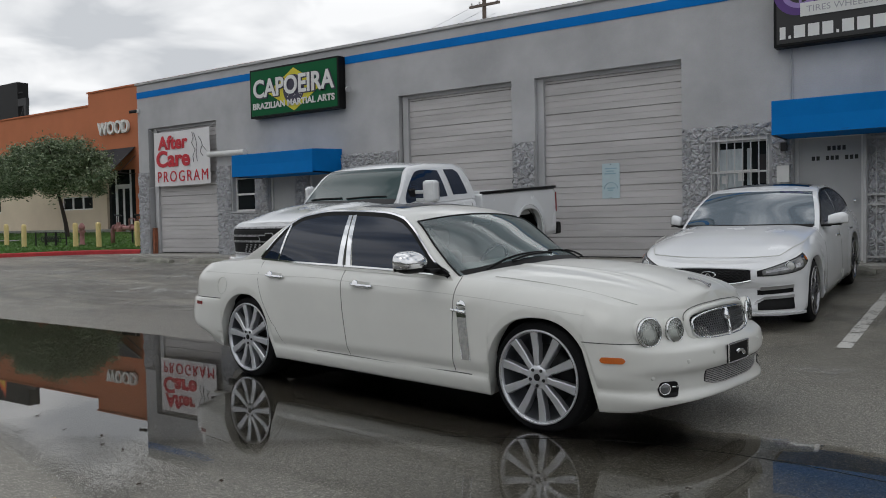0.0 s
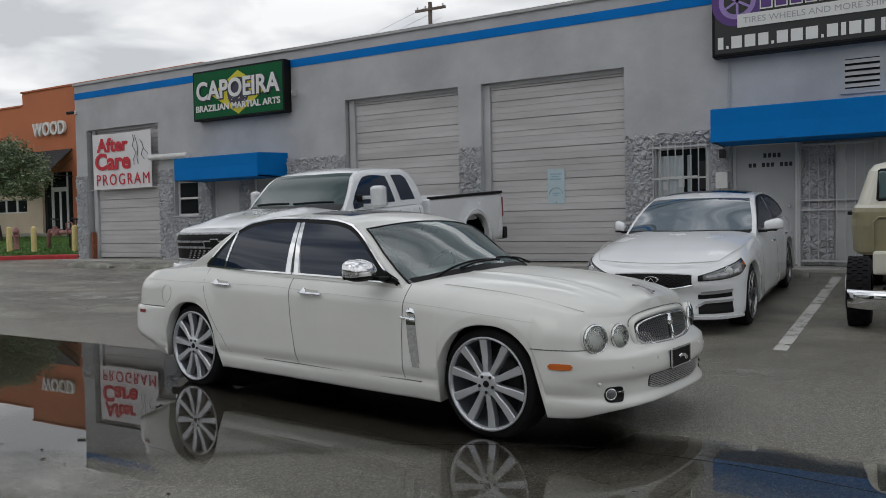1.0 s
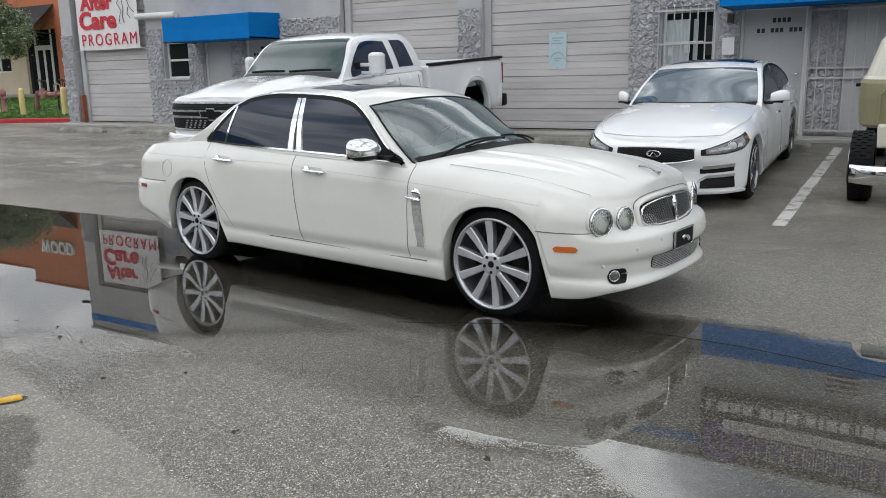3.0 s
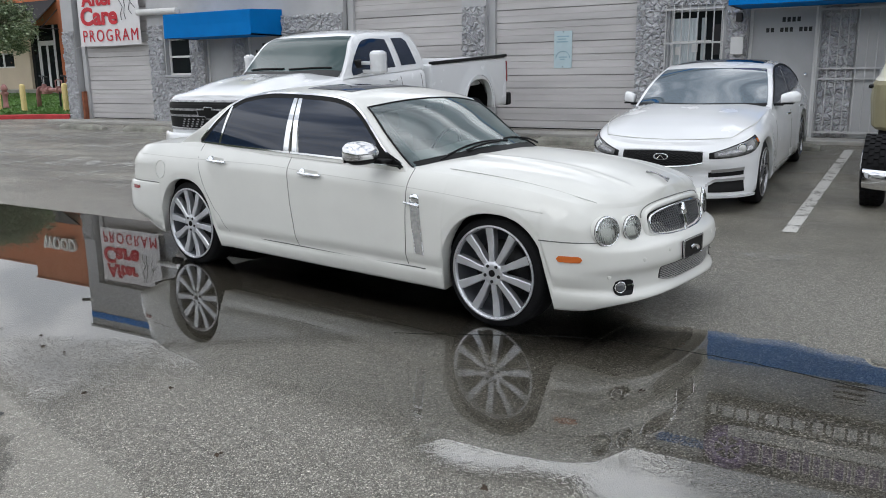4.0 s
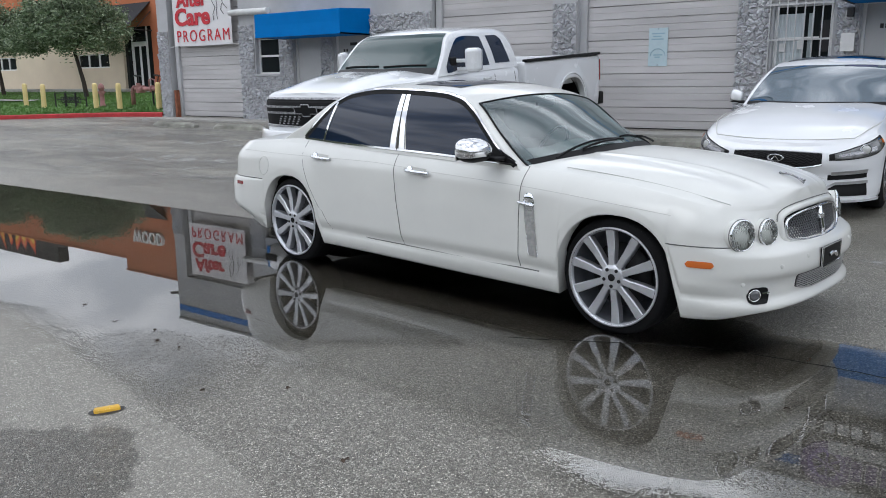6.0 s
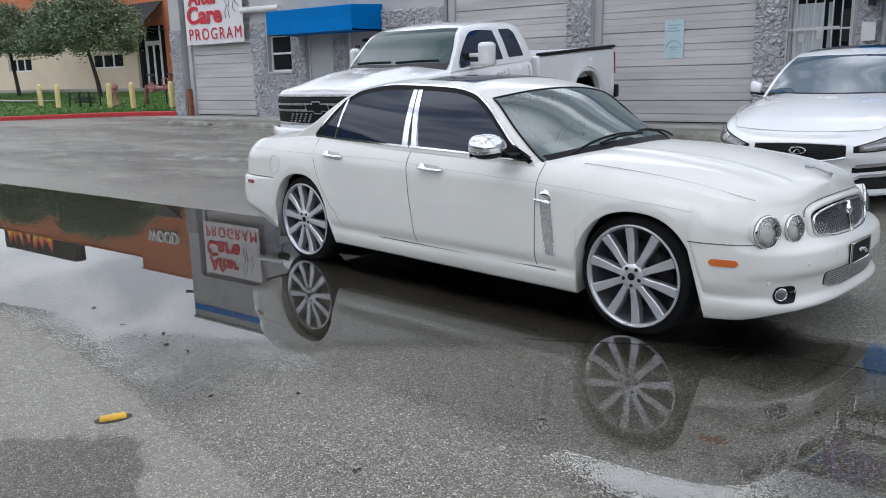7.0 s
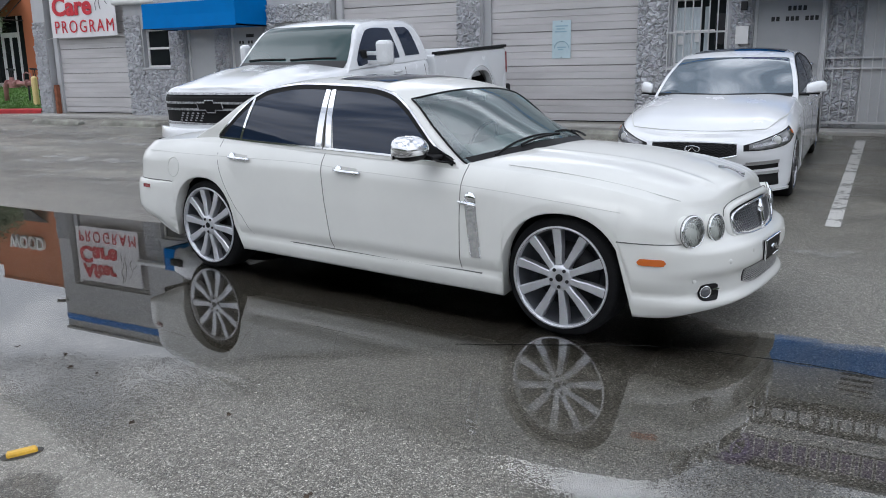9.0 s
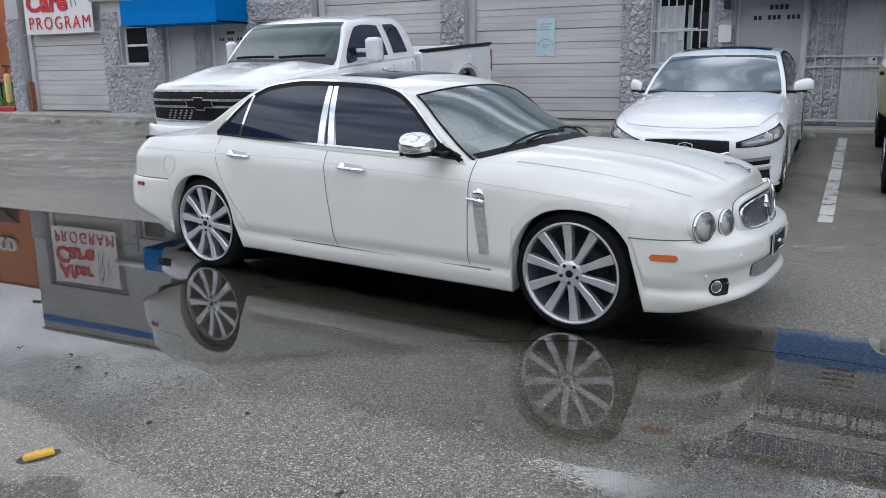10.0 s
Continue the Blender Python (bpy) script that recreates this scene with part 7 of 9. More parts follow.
    part("rear_window", JCAB.screen(lambda a: -3.52 + 0.16 * a * a, lambda a: -2.80 + 0.03 * a * a, 0.10), M_TINT, car, smooth=True)
    part("sunroof", JCAB.screen(lambda a: -1.52 - 0.02 * a * a, lambda a: -2.02, 0.16, 0.004, 10, 8), M_TINT, car, smooth=True)
    for s0, s1, u0, u1 in ((-0.62, 0.02, -0.62, -0.50), (0.02, 0.62, -0.53, -0.60)):
        bm = bmesh.new()
        pts = []
        for k in range(9):
            t = k / 8
            s, u = s0 + (s1 - s0) * t, u0 + (u1 - u0) * t
            pts.append((u, s, JCAB.top(u, s) + 0.013))
        tube(bm, pts, 0.007, 6)
        tube(bm, [(p[0] + 0.05, p[1] + 0.03, p[2] - 0.005) for p in pts[2:7]], 0.008, 6)
        part("wiper", bm, M_BLACK, car, "black windscreen wiper")
    bm = bmesh.new()
    grid_faces(bm, [[(-0.40 - 0.30 * a * a + d, a * 0.76, JCAB.top(-0.40 - 0.30 * a * a + d, a * 0.76) + o) for d, o in ((-0.06, 0.009), (0.0, 0.012), (0.05, 0.02))] for a in [k / 14 for k in range(-14, 15)]])
    part("cowl", bm, M_BLACK, car, "black cowl below the windscreen", smooth=True)
    # lamps
    for side in (-1, 1):
        headlamp(car, "headlamp", (0.712, side * 0.768, 0.668), (1, side * 0.42, 0.10), 0.083, "large round clear headlamp with chrome bezel")
        headlamp(car, "headlamp", (0.780, side * 0.578, 0.668), (1, side * 0.25, 0.10), 0.072, "smaller round clear headlamp with chrome bezel")
        fog = new("fog_lamp")
        fog.parent = car
        part("recess", JAG.arc_patch([(side * (FOG - 0.085 + 0.15 * k / 12), 0.332 - 0.047 * (1 - abs(k / 6 - 1) ** 5) ** 0.5, 0.332 + 0.044 * (1 - abs(k / 6 - 1) ** 5) ** 0.5) for k in range(13)], 0.006), M_BLACK, fog, "black lamp recess")
        c = JAG.at_arc(side * (FOG + 0.018), 0.332, 0.008)
        part("lens", dome(bmesh.new(), c, (0.7, side * 0.6, 0), 0.030, 0.012), M_LAMPDARK, fog, smooth=True)
        part("bezel", ring(bmesh.new(), c, (0.7, side * 0.6, 0), 0.032, 0.005), M_CHROME, fog, smooth=True)
        bm = bmesh.new()
        tube(bm, [JAG.at_arc(side * a, 0.345, 0.014) for a in (FOG - 0.075, FOG - 0.05, FOG - 0.025)], 0.006, 6)
        part("bar", bm, M_CHROME, fog)
        for a, z in ((0.36, 0.52), (0.60, 0.49), (0.83, 0.40)):
            part("parking_sensor", dome(bmesh.new(), JAG.at_arc(side * a, z, 0.001), (0.8, side * 0.5, 0), 0.013, 0.003, 16), M_IVORY, car, smooth=True)
    for side in (-1, 1):
        bm = bmesh.new()
        tube(bm, [JAG.at_arc(side * (0.88 + (JAG.arc_at_u(0.375) - 0.88) * k / 14), 0.602, 0.0) for k in range(15)], 0.0032, 6)
        part("bumper_gap", bm, M_GAP, car)
    # grille
    grille = new("grille")
    grille.parent = car
    tagged(grille, "chrome-edged mesh grille with a centre badge")
    def face(s, z, off=0.0):
        return (0.862 - 0.28 * s * s - 0.22 * (z - 0.60) + off, s, z)
    def loop(gr):
        out = []
        for k in range(64):
            th = 2 * math.pi * k / 64
            cx, sy = math.cos(th), math.sin(th)
            hw = 0.415 + gr
            hz = 0.060 + gr
            s = hw * math.copysign(abs(cx) ** 0.30, cx)
            z = 0.667 + hz * math.copysign(abs(sy) ** 0.38, sy) + (0.032 if sy > 0 else -0.026) * (1 - (s / hw) ** 2)
            out.append((s, z))
        return out
    for gr, off, r, m, n in ((0.022, -0.006, 0.026, M_IVORY, "surround"), (0.0, 0.018, 0.009, M_CHROME, "chrome_edge")):
        bm = bmesh.new()
        rows = []
        pts = [Vector(face(s, z, off)) for s, z in loop(gr)]
        for k, p in enumerate(pts):
            d = (pts[(k + 1) % 64] - pts[k - 1]).normalized()
            nx = Vector((1, 0, 0.2)).normalized()
            ny = d.cross(nx).normalized()
            rows.append([p + (nx * math.cos(2 * math.pi * j / 10) * r + ny * math.sin(2 * math.pi * j / 10) * r * 0.75) for j in range(10)])
        rows.append(rows[0])
        grid_faces(bm, rows, closed=True)
        part(n, bm, m, grille, smooth=True)
    bm = bmesh.new()
    tube(bm, [face(s, z, 0.002) for s, z in loop(0.050)[1:32]], 0.003, 6)
    part("bonnet_edge", bm, M_GAP, grille)
    bm = bmesh.new()
    lp = loop(0.0)
    c = bm.verts.new(face(0, 0.67, -0.01))
    vs = [bm.verts.new(face(s, z, -0.01)) for s, z in lp]
    for k in range(64):
        bm.faces.new((c, vs[k], vs[(k + 1) % 64]))
    part("backing", bm, M_BLACK, grille)
    bm = bmesh.new()
    def inside(s, z):
        t = min(1.0, abs(s) / 0.415)
        return abs(s) < 0.408 and 0.610 - 0.026 * (1 - t * t) < z < 0.724 + 0.032 * (1 - t * t)
    for sl in (1, -1):
        for k in range(-28, 29):
            run = []
            for j in range(25):
                z = 0.53 + 0.30 * j / 24
                s = k * 0.026 + sl * (z - 0.68) * 0.9
                if inside(s, z):
                    run.append(face(s, z, 0.004))
            if len(run) > 2:
                tube(bm, [run[0], run[len(run) // 2], run[-1]], 0.0036, 4)
    part("mesh", bm, M_MESH, grille, kind="stuff")
    bm = bmesh.new()
    tube(bm, [face(0, z, 0.022) for z in (0.585, 0.63, 0.69, 0.755)], 0.013, 8)
    part("centre_bar", bm, M_CHROME, grille, smooth=True)
    bm = bmesh.new()
    dome(bm, face(0, 0.712, 0.026), (1, 0, 0.25), 0.034, 0.014, 24)
    part("badge", bm, M_CHROME, grille, "round chrome badge", smooth=True)
    # rear bumper, standing proud of the wings
    end = TAIL_ARC - 0.01
    for sd in (-1, 1):
        run = [(sd * (REAR_ARC + (end - REAR_ARC) * (k / 14)), interp(JAG.at_arc(REAR_ARC + (end - REAR_ARC) * (k / 14), 0.5)[0], JAG.bottom) + 0.008, 0.668) for k in range(15)]
        bm = bmesh.new()
        rows = []
        for k, (a, z0, z1) in enumerate(run):
            out = 0.026 * min(1.0, k / 4)
            rows.append([JAG.at_arc(a, z0, -0.004), JAG.at_arc(a, z0 + 0.01, out * 0.8)] + [JAG.at_arc(a, z0 + 0.01 + (z1 - 0.025 - z0) * j / 6, out + 0.001) for j in range(7)] + [JAG.at_arc(a, z1 - 0.004, out * 0.75), JAG.at_arc(a, z1, -0.004)])
        grid_faces(bm, rows)
        bmesh.ops.recalc_face_normals(bm, faces=bm.faces)
        part("rear_bumper", bm, M_IVORY, car, smooth=True)
        bm = bmesh.new()
        tube(bm, [JAG.at_arc(a, z1 + 0.004, 0.0) for a, z0, z1 in run], 0.004, 6)
        part("bumper_gap", bm, M_GAP, car)
    # plate, lower intake, mascot
    plate = new("front_plate")
    plate.parent = car
    tagged(plate, "black front plate in a chrome frame")
    part("plate", boxes((0.944, 0.957, -0.205, 0.105, 0.432, 0.548), bevel=0.004), M_BLACK, plate)
    bm = bmesh.new()
    fr = [(0.957, -0.205, 0.432), (0.957, 0.105, 0.432), (0.957, 0.105, 0.548), (0.957, -0.205, 0.548)]
    for p, q in zip(fr, fr[1:] + fr[:1]):
        cyl(bm, p, q, 0.006, n=8)
    part("frame", bm, M_CHROME, plate)
    bm = bmesh.new()
    tube(bm, [(0.961, -0.10, 0.488), (0.963, -0.06, 0.498), (0.963, -0.01, 0.493), (0.961, 0.03, 0.468)], 0.011, 8)
    part("emblem", bm, M_CHROME, plate, "small chrome emblem")
    floor_z = lambda t: 0.308 + 0.035 * abs(t) ** 4
    part("lower_intake", JAG.arc_patch([(0.41 * t, floor_z(t), 0.418) for t in [k / 12 for k in range(-12, 13)]], 0.003), M_DARK, car, "dark lower intake behind silver bars")
    for j in range(9):
        bm = bmesh.new()
        tube(bm, [JAG.at_arc(0.405 * t, max(floor_z(t) + 0.004, 0.314 + 0.0118 * j), 0.007) for t in [k / 12 for k in range(-12, 13)]], 0.0038, 5)
        part("intake_bar", bm, M_GREYMESH, car)
    mascot = new("bonnet_mascot")
    mascot.parent = car
    def hood(u, s):
        return JAG.top_z(u, s, 0.80)
    bm = bmesh.new()
    pts = [(0.60 + 0.14 * k / 8, 0.0, hood(0.60 + 0.14 * k / 8, 0) + 0.006 + 0.014 * k / 8 + 0.010 * math.sin(math.pi * k / 8)) for k in range(9)]
    tube(bm, pts, 0.0065, 8)
    tube(bm, [pts[7], (0.755, 0, pts[8][2] + 0.004)], 0.0085, 8)
    tube(bm, [pts[2], (0.61, 0.03, hood(0.61, 0.03) + 0.003)], 0.005, 6)
    tube(bm, [pts[6], (0.76, -0.03, pts[8][2] - 0.008)], 0.005, 6)
    part("figure", bm, M_ALLOY_MID, mascot, "leaping chrome figure", smooth=True)
    # bonnet joint and centre line
    for side in (-1, 1):
        bm = bmesh.new()
        pts = []
        for k in range(24):
            u = -0.45 + 1.08 * k / 23
            s = side * (0.74 + 0.015 * (k / 23) ** 2)
            pts.append((u, s, JAG.top_z(u, s, JAG.width(u) - 0.10) + 0.001))
        tube(bm, pts, 0.0022, 5)
        part("bonnet_gap", bm, M_SEAM, car)
    # wheels
    for u in (-0.028, -3.195):
        for side in (-1, 1):
            m = pose(u, side * 0.868, 0.335, 0, 0, 0 if side < 0 else 180)
            spoke_wheel("wheel", 0.364, 0.304, 0.27, 10, car, m, (0.042, 0.060), 0.02, turn=-6 if u > -1 else -12, barrel=M_BARREL)
    return car


SALOON_AT = Matrix(((0.9925, 0.1228, 0, 0.1056), (-0.1228, 0.9925, 0, 0.8536), (0, 0, 1, 0), (0, 0, 0, 1)))
build_saloon(SALOON_AT)

# ---------------------------------------------------------------- white sports saloon
SLOPE = 3.69
QF = CarForm(
    wide=[(-4.0, 0.87), (-2.85, 0.905), (-1.5, 0.90), (0.0, 0.905), (0.4, 0.89)],
    arches=[(0.0, 0.40, 0.375, 0.335), (-2.85, 0.40, 0.385, 0.335)],
    bottom=[(-4.0, 0.28), (-3.3, 0.22), (-2.4, 0.19), (-0.4, 0.19), (0.3, 0.19), (0.6, 0.175), (0.9, 0.185)],
    ur0=-3.35, lr=0.60, nr=2.6, uf0=0.22, lf=0.63, nf=2.5,
    shoulder=[(-3.95, 0.95), (-3.5, 1.0), (-2.9, 1.02), (-1.8, 0.99), (-0.85, 0.95), (-0.3, 0.905), (0.2, 0.845), (0.5, 0.785), (0.7, 0.735), (0.85, 0.70)],
    crown=[(-3.95, 0.96), (-3.7, 1.05), (-3.0, 1.08), (-0.8, 1.03), (-0.45, 1.0), (0.0, 0.945), (0.35, 0.865), (0.55, 0.80), (0.72, 0.735), (0.85, 0.70)],
    crown_pow=2.6, round_h=0.14, round_d=0.06, lip=0.008,
    ridges=[(0.58, 0.14, [(-0.8, 0.0), (-0.2, 0.014), (0.3, 0.016), (0.6, 0.0)])],
    d_side=[(0.18, 0.03), (0.26, 0.0), (0.33, 0.004), (0.52, 0.006), (0.70, 0.014), (0.80, 0.032), (1.0, 0.085)],
    d_front=[(0.17, 0.02), (0.23, 0.0), (0.34, 0.03), (0.44, 0.04), (0.52, 0.01), (0.64, 0.02), (0.70, 0.06), (0.80, 0.12)],
    d_rear=[(0.3, 0.05), (0.5, 0.0), (0.7, 0.02), (1.0, 0.08)],
    arch_pow=2.5,
)
QC = Cabin(
    u0=-3.75, u1=-0.36, rail_top=1.38, rail_s_top=0.622, crown_pow=2.4,
    belt=[(-3.8, 0.98), (-2.9, 1.02), (-1.8, 0.985), (-0.85, 0.945), (-0.3, 0.92)],
    belt_s=[(-3.8, 0.70), (-2.9, 0.77), (-1.8, 0.80), (-0.85, 0.795), (-0.3, 0.79)],
    rail=[(-3.75, 0.93), (-3.4, 1.06), (-3.0, 1.20), (-2.6, 1.325), (-2.2, 1.378), (-1.8, 1.372), (-1.5, 1.315), (-1.2, 1.185), (-0.88, 0.985), (-0.6, 0.82), (-0.36, 0.70)],
    centre=[(-3.75, 1.06), (-3.4, 1.165), (-2.9, 1.335), (-2.4, 1.418), (-1.95, 1.432), (-1.55, 1.385), (-1.2, 1.275), (-0.8, 1.115), (-0.36, 0.955)],
)
M_SPORTGLASS = glass_mat("blue_grey_screen_glass", (0.050, 0.080, 0.105), 0.02)
M_SPORTGLASS.node_tree.nodes["Principled BSDF"].inputs["IOR"].default_value = 2.6
M_HEADLAMP = surface("clear_headlamp", (0.085, 0.088, 0.09), 0.06, var=0.5, scale=16, fine=60, coat=1.0)
M_SILVER = surface("satin_silver_trim", (0.42, 0.42, 0.43), 0.3, metal=0.7, var=0.06)


def build_sports(at):
    car = thing("sports_saloon", "white sports saloon with a black grille and sunroof, parked nose out", "car", at=at)
    part("body", QF.shell(16, 12), M_WHITE, car, smooth=True)
    part("roof", QC.shell(), M_WHITE, car, smooth=True)
    part("underbody", boxes((-3.6, -3.2, -0.6, 0.6, 0.26, 0.4), (-2.4, -0.45, -0.75, 0.75, 0.18, 0.32), (0.30, 0.55, -0.5, 0.5, 0.2, 0.4)), M_BLACK, car)
    part("windscreen", QC.screen(lambda a: -0.46 - 0.34 * a * a, lambda a: -1.41 - 0.10 * a * a, 0.05), M_SPORTGLASS, car, smooth=True)
    part("rear_window", QC.screen(lambda a: -3.5 + 0.1 * a * a, lambda a: -2.75, 0.09), M_TINT, car, smooth=True)
    part("sunroof", QC.screen(lambda a: -1.72, lambda a: -2.25, 0.10, 0.004, 10, 8), M_TINT, car, "black glass sunroof", smooth=True)
    bm = bmesh.new()
    grid_faces(bm, [[(-0.44 - 0.34 * a * a + d, a * 0.74, QC.top(-0.44 - 0.34 * a * a + d, a * 0.74) + o) for d, o in ((-0.05, 0.008), (0.0, 0.012), (0.04, 0.018))] for a in [k / 12 for k in range(-12, 13)]])
    part("cowl", bm, M_BLACK, car, "black cowl below the windscreen")
    for side in (-1, 1):
        for a in QF.arches:
            part("wheel_liner", QF.liner(*a, side), M_BLACK, car)
        arc = [(-3.25, 1.045), (-3.0, 1.15), (-2.6, 1.285), (-2.2, 1.335), (-1.85, 1.33), (-1.55, 1.28), (-1.25, 1.155), (-0.92, 0.97)]
        low, high = (lambda u: interp(u, QC.belt) + 0.012), (lambda u: interp(u, arc))
        def pane(a0, a1, b0, b1):
            return QC.side_panel([(a0 + (a1 - a0) * k / 10, low(a0 + (a1 - a0) * k / 10)) for k in range(11)], [(b0 + (b1 - b0) * k / 10, high(b0 + (b1 - b0) * k / 10)) for k in range(11)], side)
        part("rear_side_window", pane(-3.18, -2.02, -3.18, -2.06), M_TINT, car)
        part("front_side_window", pane(-1.97, -0.94, -2.0, -0.94), M_TINT, car)
        fine = [(-3.25 + 2.33 * k / 40, interp(-3.25 + 2.33 * k / 40, arc) + 0.012) for k in range(41)]
        part("window_trim", QC.side_strip(fine, 0.022, side, 0.008), M_BLACK, car, "black window surround")
        part("window_trim", QC.side_strip([(-3.2 + 2.28 * k / 30, low(-3.2 + 2.28 * k / 30) - 0.006) for k in range(31)], 0.016, side, 0.010), M_CHROME, car, "chrome waist moulding")
        for pts in ([(-0.66 - 0.05 * (k / 10), 0.27 + 0.66 * k / 10) for k in range(11)], [(-1.78, 0.27 + 0.70 * k / 10) for k in range(11)]):
            part("door_gap", QF.flank_strip(pts, 0.008, 0.001, side, True), M_GAP, car)
        for u in (-1.55, -2.55):
            bm = bmesh.new()
            tube(bm, [QF.at_u(u - 0.09 + 0.18 * k / 6, 0.80, side, 0.01 + 0.02 * math.sin(math.pi * k / 6)) for k in range(7)], 0.011, 8)
            part("door_handle", bm, M_CHROME, car, "chrome door handle")
        mir = new("door_mirror")
        mir.parent = car
        # wedge-shaped cap: flat below, tallest at the outer end
        bm = bmesh.new()
        rows = []
        for k in range(9):
            t = k / 8
            sv = side * (0.865 + (0.20 if side > 0 else 0.15) * t)
            h = 0.070 + 0.040 * math.sin(math.pi * (0.1 + 0.62 * t)) - 0.030 * max(0.0, t - 0.8) / 0.2
            d = 0.06 + 0.03 * math.sin(math.pi * (0.15 + 0.75 * t)) - 0.03 * max(0.0, t - 0.8) / 0.2
            row = []
            for q in range(14):
                th = 2 * math.pi * q / 14
                cx, sz = math.cos(th), math.sin(th)
                row.append((-1.02 - 0.05 * t + d * math.copysign(abs(cx) ** 0.6, cx), sv, 0.988 + 0.012 * t + (h * sz ** 0.7 if sz > 0 else 0.022 * sz)))
            rows.append(row)
        vs = grid_faces(bm, rows, closed=True)
        bm.faces.new(vs[0])
        bm.faces.new(vs[-1][::-1])
        bmesh.ops.recalc_face_normals(bm, faces=bm.faces)
        part("cap", bm, M_WHITE, mir, smooth=True)
        part("lower_shell", boxes((-1.09, -0.985, min(side * 0.87, side * 1.00), max(side * 0.87, side * 1.00), 0.956, 0.970), bevel=0.006), M_BLACK, mir, "black lower mirror shell")
        part("foot", boxes((-1.06, -0.94, min(side * 0.78, side * 0.90), max(side * 0.78, side * 0.90), 0.945, 0.972), bevel=0.01), M_BLACK, mir)
        # headlamp, swept round the corner
        lamp = new("headlamp")
        lamp.parent = car
        tagged(lamp, "slanted clear headlamp in a dark housing")
        a0, a1 = QF.arc_at_s(0.47), QF.arc_at_u(0.36)
        def band(k, n, grow=0.0):
            t = k / n
            zl = 0.585 + 0.075 * t + 0.02 * math.sin(math.pi * t) * -1
            zh = 0.625 + 0.15 * t
            if t > 0.8:
                zl += (t - 0.8) * 0.22
            return (side * (a0 + (a1 - a0) * t), zl - grow, zh + grow)
        part("housing", QF.arc_patch([band(k, 12, 0.008) for k in range(13)], 0.004), M_BLACK, lamp)
        part("lens", QF.arc_patch([band(k, 12) for k in range(1, 12)], 0.010), M_HEADLAMP, lamp, smooth=True)
        c = QF.at_arc(side * (a0 + (a1 - a0) * 0.55), 0.668, 0.012)
        part("reflector", QF.arc_patch([(side * (a0 + (a1 - a0) * (0.14 + 0.62 * k / 8)), 0.600 + 0.075 * (0.14 + 0.62 * k / 8), 0.622 + 0.095 * (0.14 + 0.62 * k / 8)) for k in range(9)], 0.0125), M_ALLOY_MID, lamp, "grey inner reflector")
        part("projector", dome(bmesh.new(), c, (0.8, side * 0.5, 0.1), 0.042, 0.016, 24), M_LENS, lamp, smooth=True)
        part("projector_ring", ring(bmesh.new(), c, (0.8, side * 0.5, 0.1), 0.046, 0.006, 24, 6), M_CHROME, lamp)
        part("indicator", QF.arc_patch([(side * (a1 - 0.035 + 0.02 * k / 3), 0.715, 0.75) for k in range(4)], 0.012), M_AMBER, lamp)
        # lower intake with its silver fin
        b0, b1 = QF.arc_at_s(0.50), QF.arc_at_s(0.80)
        part("side_intake", QF.arc_patch([(side * (b0 + (b1 - b0) * k / 6), 0.235, 0.335 + 0.02 * k / 6) for k in range(7)], 0.004), M_BLACK, car, "black lower side intake")
        part("intake_slot", QF.arc_patch([(side * (b0 + (b1 - b0) * k / 6), 0.385 + 0.02 * k / 6, 0.435 + 0.02 * k / 6) for k in range(7)], 0.004), M_BLACK, car)
        part("intake_fin", QF.arc_patch([(side * (b0 + 0.03 + (b1 - b0 - 0.03) * k / 6), 0.43 + 0.02 * k / 6, 0.465 + 0.02 * k / 6) for k in range(7)], 0.012), M_SILVER, car, "silver fin over the intake")
        part("intake_blade", QF.arc_patch([(side * (b0 - 0.03 + (b1 - b0 + 0.03) * k / 8), 0.340 + 0.014 * k / 8 - 0.05 * max(0.0, 1 - k / 2), 0.366 + 0.016 * k / 8 - 0.05 * max(0.0, 1 - k / 2)) for k in range(9)], 0.018), M_SILVER, car, "pale blade across the intake")
        part("intake_frame", QF.arc_patch([(side * (b0 - 0.06 + 0.05 * k / 3), 0.22 + 0.03 * (3 - k) / 3, 0.40) for k in range(4)], 0.010), M_WHITE, car)
        part("splitter", QF.arc_patch([(side * (0.02 + (b1 + 0.16 - 0.02) * k / 14), 0.175, 0.20) for k in range(15)], 0.030), M_WHITE, car)
    # grille
    gr = new("grille")
    gr.parent = car
    tagged(gr, "black mesh grille in a white surround")
    ga = QF.arc_at_s(0.42)
    def gz(t):
        return (0.515 + 0.03 * abs(t) ** 3 - 0.02 * (1 - abs(t)), 0.655 - 0.012 * abs(t) ** 2)
    part("backing", QF.arc_patch([(ga * t, *gz(t)) for t in [k / 10 for k in range(-10, 11)]], 0.005), M_BLACK, gr)
    for j in range(9):
        bm = bmesh.new()
        pts = []
        for k in range(-20, 21):
            t = k / 20.5
            lo, hi = gz(t)
            pts.append(QF.at_arc(ga * t, lo + (hi - lo) * (j + 0.5) / 9 + 0.006 * math.sin(k * 2.1), 0.010))
        tube(bm, pts, 0.004, 5)
        part("grille_bar", bm, M_DARK, gr)
    bm = bmesh.new()
    tube(bm, [QF.at_arc(ga * t, gz(t)[0] - 0.004, 0.012) for t in [k / 12 for k in range(-12, 13)]], 0.008, 6)
    part("chrome_edge", bm, M_CHROME, gr)
    bm = bmesh.new()
    tube(bm, [QF.at_arc(ga * t, gz(t)[1] + 0.006, 0.010) for t in [k / 12 for k in range(-12, 13)]], 0.010, 6)
    part("white_edge", bm, M_WHITE, gr)
